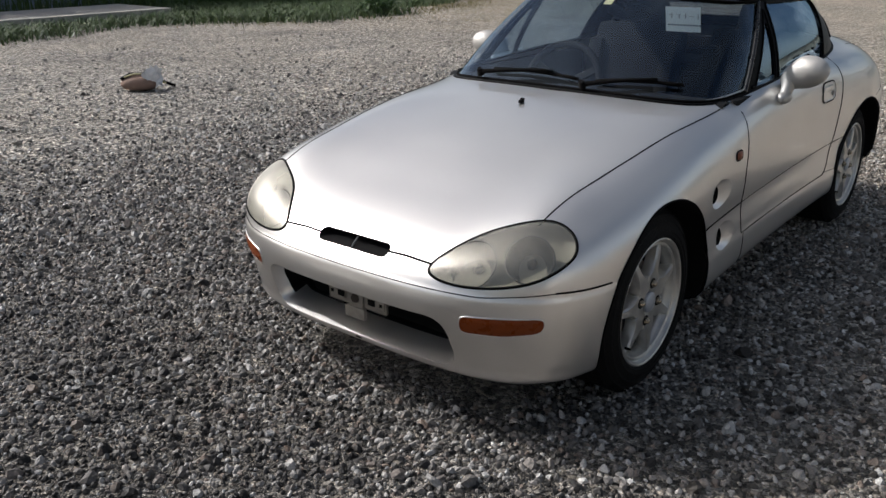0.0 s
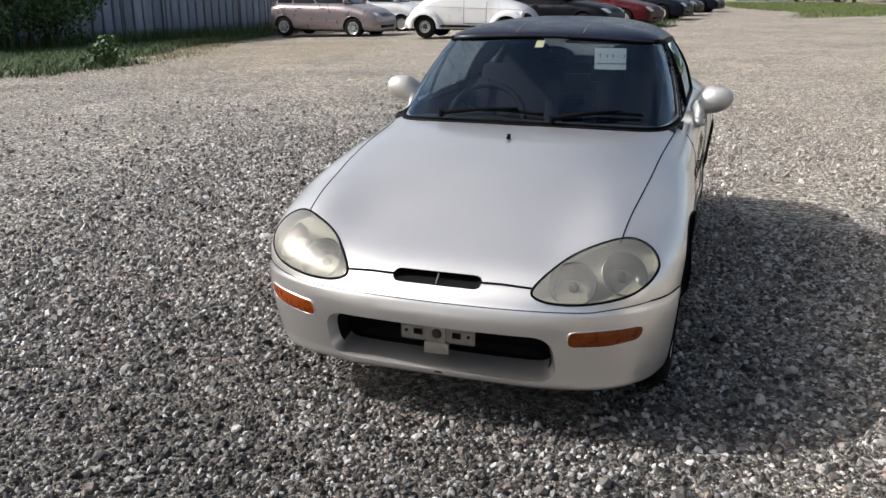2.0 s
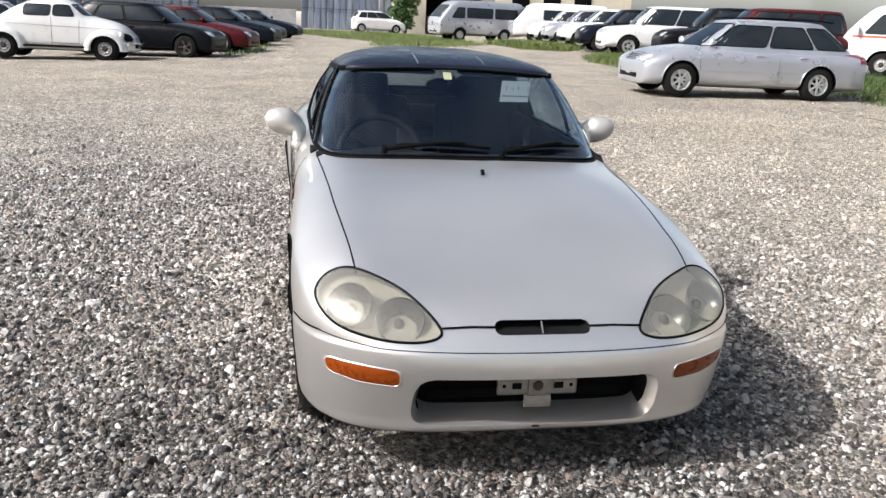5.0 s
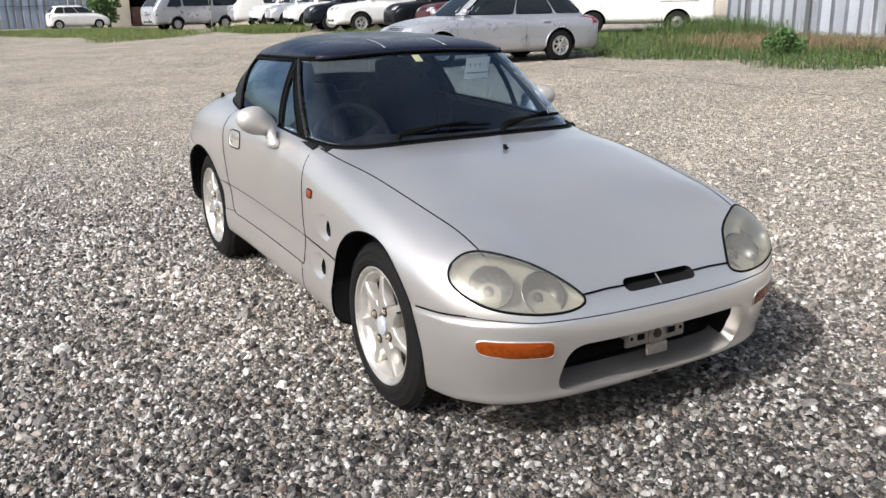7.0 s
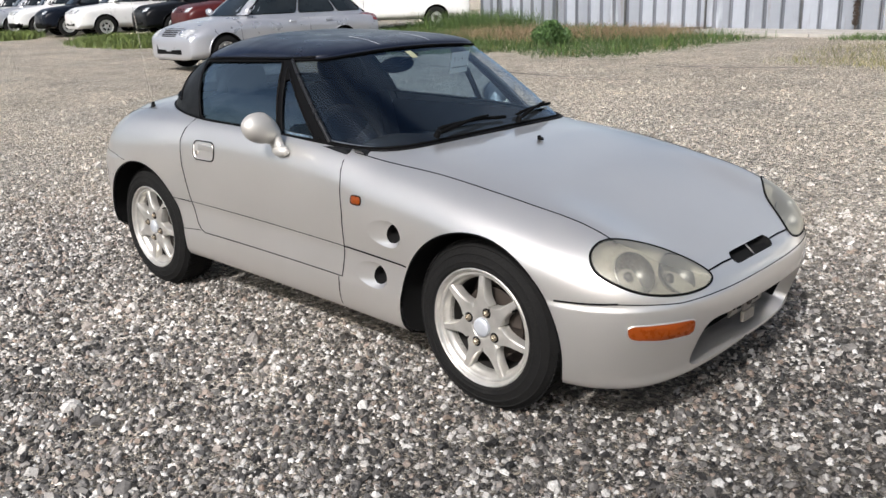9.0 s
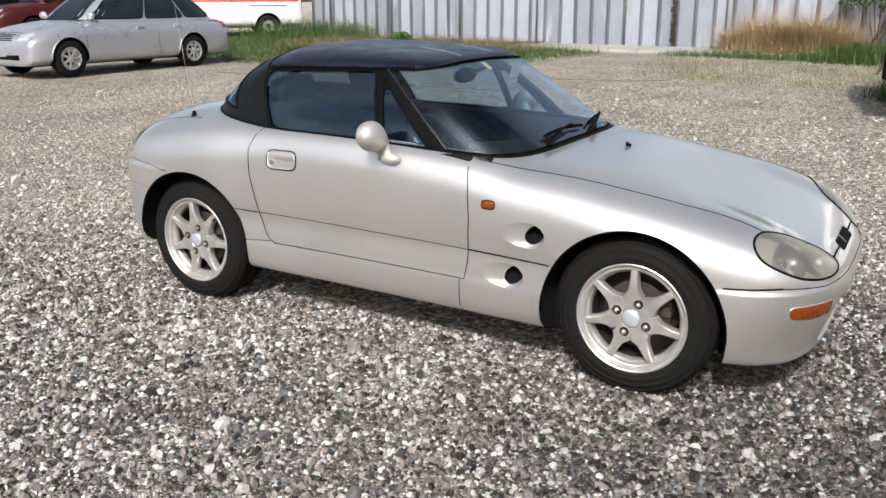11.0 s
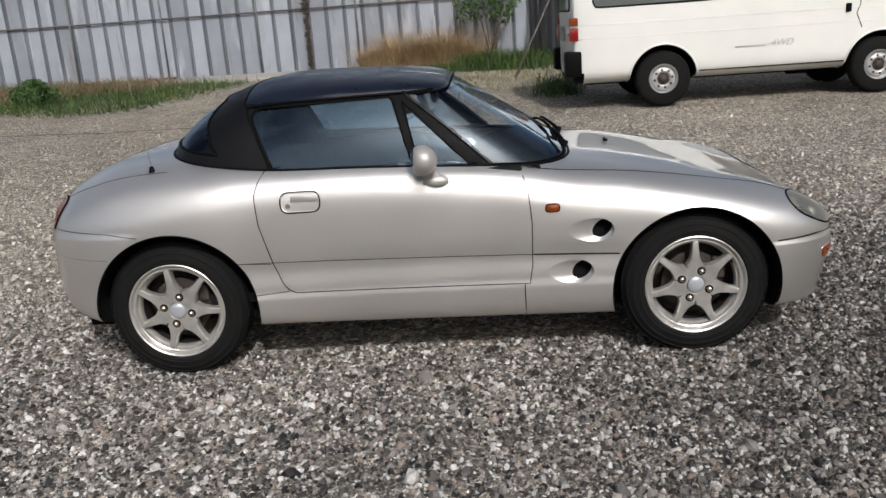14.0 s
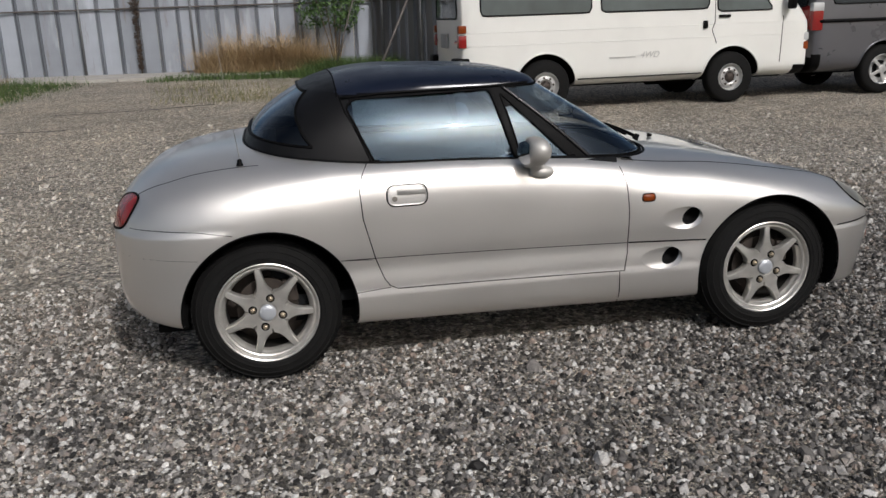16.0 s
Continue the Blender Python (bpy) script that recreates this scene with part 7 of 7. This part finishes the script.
def interior(car, g):
    bm = bmesh.new()
    box(bm, -.2, 0, .30, 1.5, 1.14, .04)
    box(bm, -.98, 0, .58, .06, 1.10, .50)
    box(bm, -.80, 0, .72, .34, 1.08, .04, .015)
    box(bm, -.2, 0, .42, 1.3, .24, .22, .04)
    box(bm, .02, 0, .55, .12, .09, .06, .02)
    cyl(bm, (.06, 0, .62), (0.1, 0, 1), .012, .010, .12, 10)
    ball(bm, (.066, 0, .69), .024, .024, .026, 12, 8)
    part("cabin_floor", bm, CABIN, car, "dark tunnel, floor and bulkhead")
    for s in (-1, 1):
        bm = bmesh.new()
        box(bm, -.12, s * .585, .58, 1.0, .03, .40, .012)
        box(bm, -.2, s * .555, .60, .5, .06, .05, .02)
        part("door_card", bm, CABIN, car)
        bm = bmesh.new()
        m = pose(-.33, s * .29, .38)
        box(bm, .05, 0, 0, .52, .46, .16, .05, m)
        box(bm, .04, .20, .05, .46, .08, .12, .03, m)
        box(bm, .04, -.20, .05, .46, .08, .12, .03, m)
        seat = part("seat", bm, SEAT, car, "dark cloth bucket seat")
        bm = bmesh.new()
        m = pose(-.55, s * .29, .41, 0, -16, 0)
        box(bm, 0, 0, .26, .14, .44, .50, .05, m)
        box(bm, .04, .19, .22, .12, .08, .40, .03, m)
        box(bm, .04, -.19, .22, .12, .08, .40, .03, m)
        part("backrest", bm, SEAT, seat)
        bm = bmesh.new()
        box(bm, .01, 0, .540, .09, .23, .16, .035, m)
        part("headrest", bm, SEAT, seat)
    # dashboard as a swept section
    rg = []
    for y in np.linspace(-.58, .58, 41):
        hump = .03 * math.exp(-((y + .29) / .14) ** 2)
        fx = -.06 * (abs(y) / .58) ** 3
        prof = [(.20, .50), (.16, .62), (.19, .70 + hump * .5), (.25, .745 + hump), (.36, .768 + hump * .5), (.50 + fx, .772), (.52 + fx, .70), (.50 + fx, .5)]
        rg.append([(a, y, b) for a, b in spline(prof, np.linspace(0, 7, 36))])
    V, F = loft(rg)
    link_mesh("dashboard", V, F, CABIN, car, "dark moulded dashboard")
    # steering wheel
    m = pose(.05, -.29, .70, 0, 68, 0)
    bm = bmesh.new()
    ring = [m @ Vector((.178 * math.cos(t), .178 * math.sin(t), 0)) for t in np.linspace(0, 2 * math.pi, 49)[:-1]]
    vs, fs = tube_mesh(ring, .015, True, 10)
    sw = link_mesh("steering_wheel", vs, fs, CABIN, car, "black three-spoke steering wheel")
    bm = bmesh.new()
    for a in (0, 120, 240):
        box(bm, .09, 0, -.012, .16, .032, .014, .005, m @ pose(0, 0, 0, 0, 0, a))
    cyl(bm, m @ Vector((0, 0, -.01)), m.to_3x3() @ Vector((0, 0, 1)), .055, .045, .04, 24)
    part("steering_hub", bm, CABIN, sw)
    # rear-view mirror
    bm = bmesh.new()
    ball(bm, (.03, 0, 1.015), .02, .10, .034, 20, 12)
    mir = part("interior_mirror", bm, TRIM, car, "black interior mirror")
    p, _ = g.at(0, 1, 0, 1.06)
    rod("mirror_stem", [(.03, 0, 1.02), p + Vector((-.008, 0, 0))], .007, TRIM, mir)
    for s in (-1, 1):
        bm = bmesh.new()
        box(bm, -.03, s * .24, 1.068, .13, .36, .016, .006, pose(0, 0, 0))
        part("sun_visor", bm, CABIN, car)
    # padded hoop behind the seats
    bm = bmesh.new()
    ring = [Vector((-.66, .44 * math.cos(t), .80 + .30 * math.sin(t) ** .7)) for t in np.linspace(0.02, math.pi - .02, 30)]
    vs, fs = tube_mesh(ring, .02, False, 8)
    link_mesh("roll_hoop", vs, fs, CABIN, car)


def wheels(car):
    """Seven-spoke alloy wheels, built once at the front right and copied."""
    first = None
    for (x, y, z, s) in ((1.03, -.64, .28, -1), (-1.03, -.632, .28, -1), (1.03, .64, .28, 1), (-1.03, .632, .28, 1)):
        w = new("wheel")
        w.parent = car
        m0 = pose(x, y, z, 90 if s < 0 else -90, 0, 0 if s < 0 else 0)
        w.matrix_basis = m0
        tread_turn = 9
        if first is None:
            first = []
            bm = bmesh.new()
            prof = [(.190, .006), (.197, .012), (.204, .018), (.214, .0165), (.218, .0185), (.222, .0160), (.240, .0118), (.243, .0132), (.247, .0100), (.262, .000), (.265, .0012), (.268, -.005), (.274, -.012), (.281, -.022), (.2825, -.04), (.283, -.085), (.2825, -.13), (.281, -.148), (.274, -.16), (.245, -.175), (.205, -.18), (.196, -.175)]
            lathe(bm, prof, 72, Matrix())
            for k in range(72):
                a = 2 * math.pi * k / 72
                for zz, tw in ((-.035, .25), (-.135, -.25)):
                    box(bm, 0, 0, 0, .003, .017, .040, 0, Matrix.Rotation(a, 4, "Z") @ Matrix.Translation((.2822, 0, zz)) @ Matrix.Rotation(tw, 4, "X"))
            for zz in (-.065, -.105):
                bmesh.ops.create_cone(bm, cap_ends=False, segments=72, radius1=.2832, radius2=.2832, depth=.018, matrix=Matrix.Translation((0, 0, zz)))
            tyre_bm = bm
            me_list = []
            me_list.append(("tyre", bm, RUBBER, "worn black rubber tyre", True))
            bm = bmesh.new()
            prof = [(.196, .006), (.1965, .012), (.193, .014), (.188, .011), (.185, .003), (.182, .000), (.176, .001), (.171, -.002), (.168, -.014), (.163, -.018), (.160, -.024), (.157, -.040)]
            lathe(bm, prof, 72, Matrix())
            me_list.append(("rim", bm, ALLOY, "silver alloy rim with grime", True))
            bm = bmesh.new()
            lathe(bm, [(.158, -.034), (.160, -.15), (.192, -.17)], 48, Matrix())
            me_list.append(("barrel", bm, BARREL, "dark inner barrel", True))
            bm = bmesh.new()
            for k in range(7):
                mm = Matrix.Rotation(2 * math.pi * k / 7 + math.pi / 2, 4, "Z")
                rows = []
                for r, hw, zt, zb in ((.035, .018, .001, -.03), (.062, .0298, .002, -.032), (.078, .0345, .0025, -.032), (.086, .0275, .0028, -.032), (.096, .0215, .003, -.032), (.112, .0168, .003, -.032), (.135, .0138, .003, -.033), (.158, .0124, .0015, -.036), (.172, .0120, -.001, -.040)):
                    rows.append([bm.verts.new(mm @ Vector(p)) for p in ((r, -hw, zb), (r, -hw, zt - .005), (r, -hw + .004, zt), (r, hw - .004, zt), (r, hw, zt - .005), (r, hw, zb))])
                for a_, b_ in zip(rows[:-1], rows[1:]):
                    for q in range(6):
                        bm.faces.new((a_[q], a_[(q + 1) % 6], b_[(q + 1) % 6], b_[q]))
            lathe(bm, [(.076, -.035), (.075, -.006), (.069, .0015), (.040, .0025), (.034, -.004), (.001, -.004)], 40, Matrix())
            me_list.append(("spokes", bm, ALLOY, "seven slender alloy spokes", True))
            bm = bmesh.new()
            lathe(bm, [(.031, -.004), (.031, .006), (.027, .010), (.012, .012), (.0005, .012)], 28, Matrix())
            me_list.append(("centre_cap", bm, CAP, "grey centre cap", True))
            for k in range(4):
                bm = bmesh.new()
                a = 1.17 + k * math.pi / 2
                mm = Matrix.Translation((.057 * math.cos(a), .057 * math.sin(a), 0))
                lathe(bm, [(.0165, -.004), (.0165, .0032), (.0105, .0032)], 16, mm)
                me_list.append(("nut_socket", bm, TRIM, "", False))
                bm = bmesh.new()
                lathe(bm, [(.0112, -.003), (.0108, .008), (.008, .014), (.004, .0165), (.0005, .017)], 10, mm)
                me_list.append(("lug_nut", bm, NUT, "dull steel lug nut", False))
            bm = bmesh.new()
            lathe(bm, [(.05, -.06), (.118, -.06), (.118, -.075), (.05, -.075)], 40, Matrix())
            lathe(bm, [(.115, -.16), (.165, -.16), (.165, -.13), (.001, -.13)], 30, Matrix())
            box(bm, .10, .05, -.068, .05, .09, .05, .01)
            me_list.append(("brake_disc", bm, DISC, "rusty brake disc", True))
            for nm, bm, mt, lb, smth in me_list:
                ob = part(nm, bm, mt, w, lb, smth)
                first.append((nm, ob.data, lb))
            bm = bmesh.new()
            cyl(bm, (.135, .087, .004), (0, 0, 1), .004, .003, .02, 8)
            ob = part("valve", bm, TRIM, w)
            first.append(("valve", ob.data, ""))
        else:
            w.matrix_basis = m0 @ Matrix.Rotation(radians(tread_turn), 4, "Z")
            for nm, me, lb in first:
                ob = new(nm, me)
                ob.parent = w
                if lb:
                    tagged(ob, lb)


roadster()
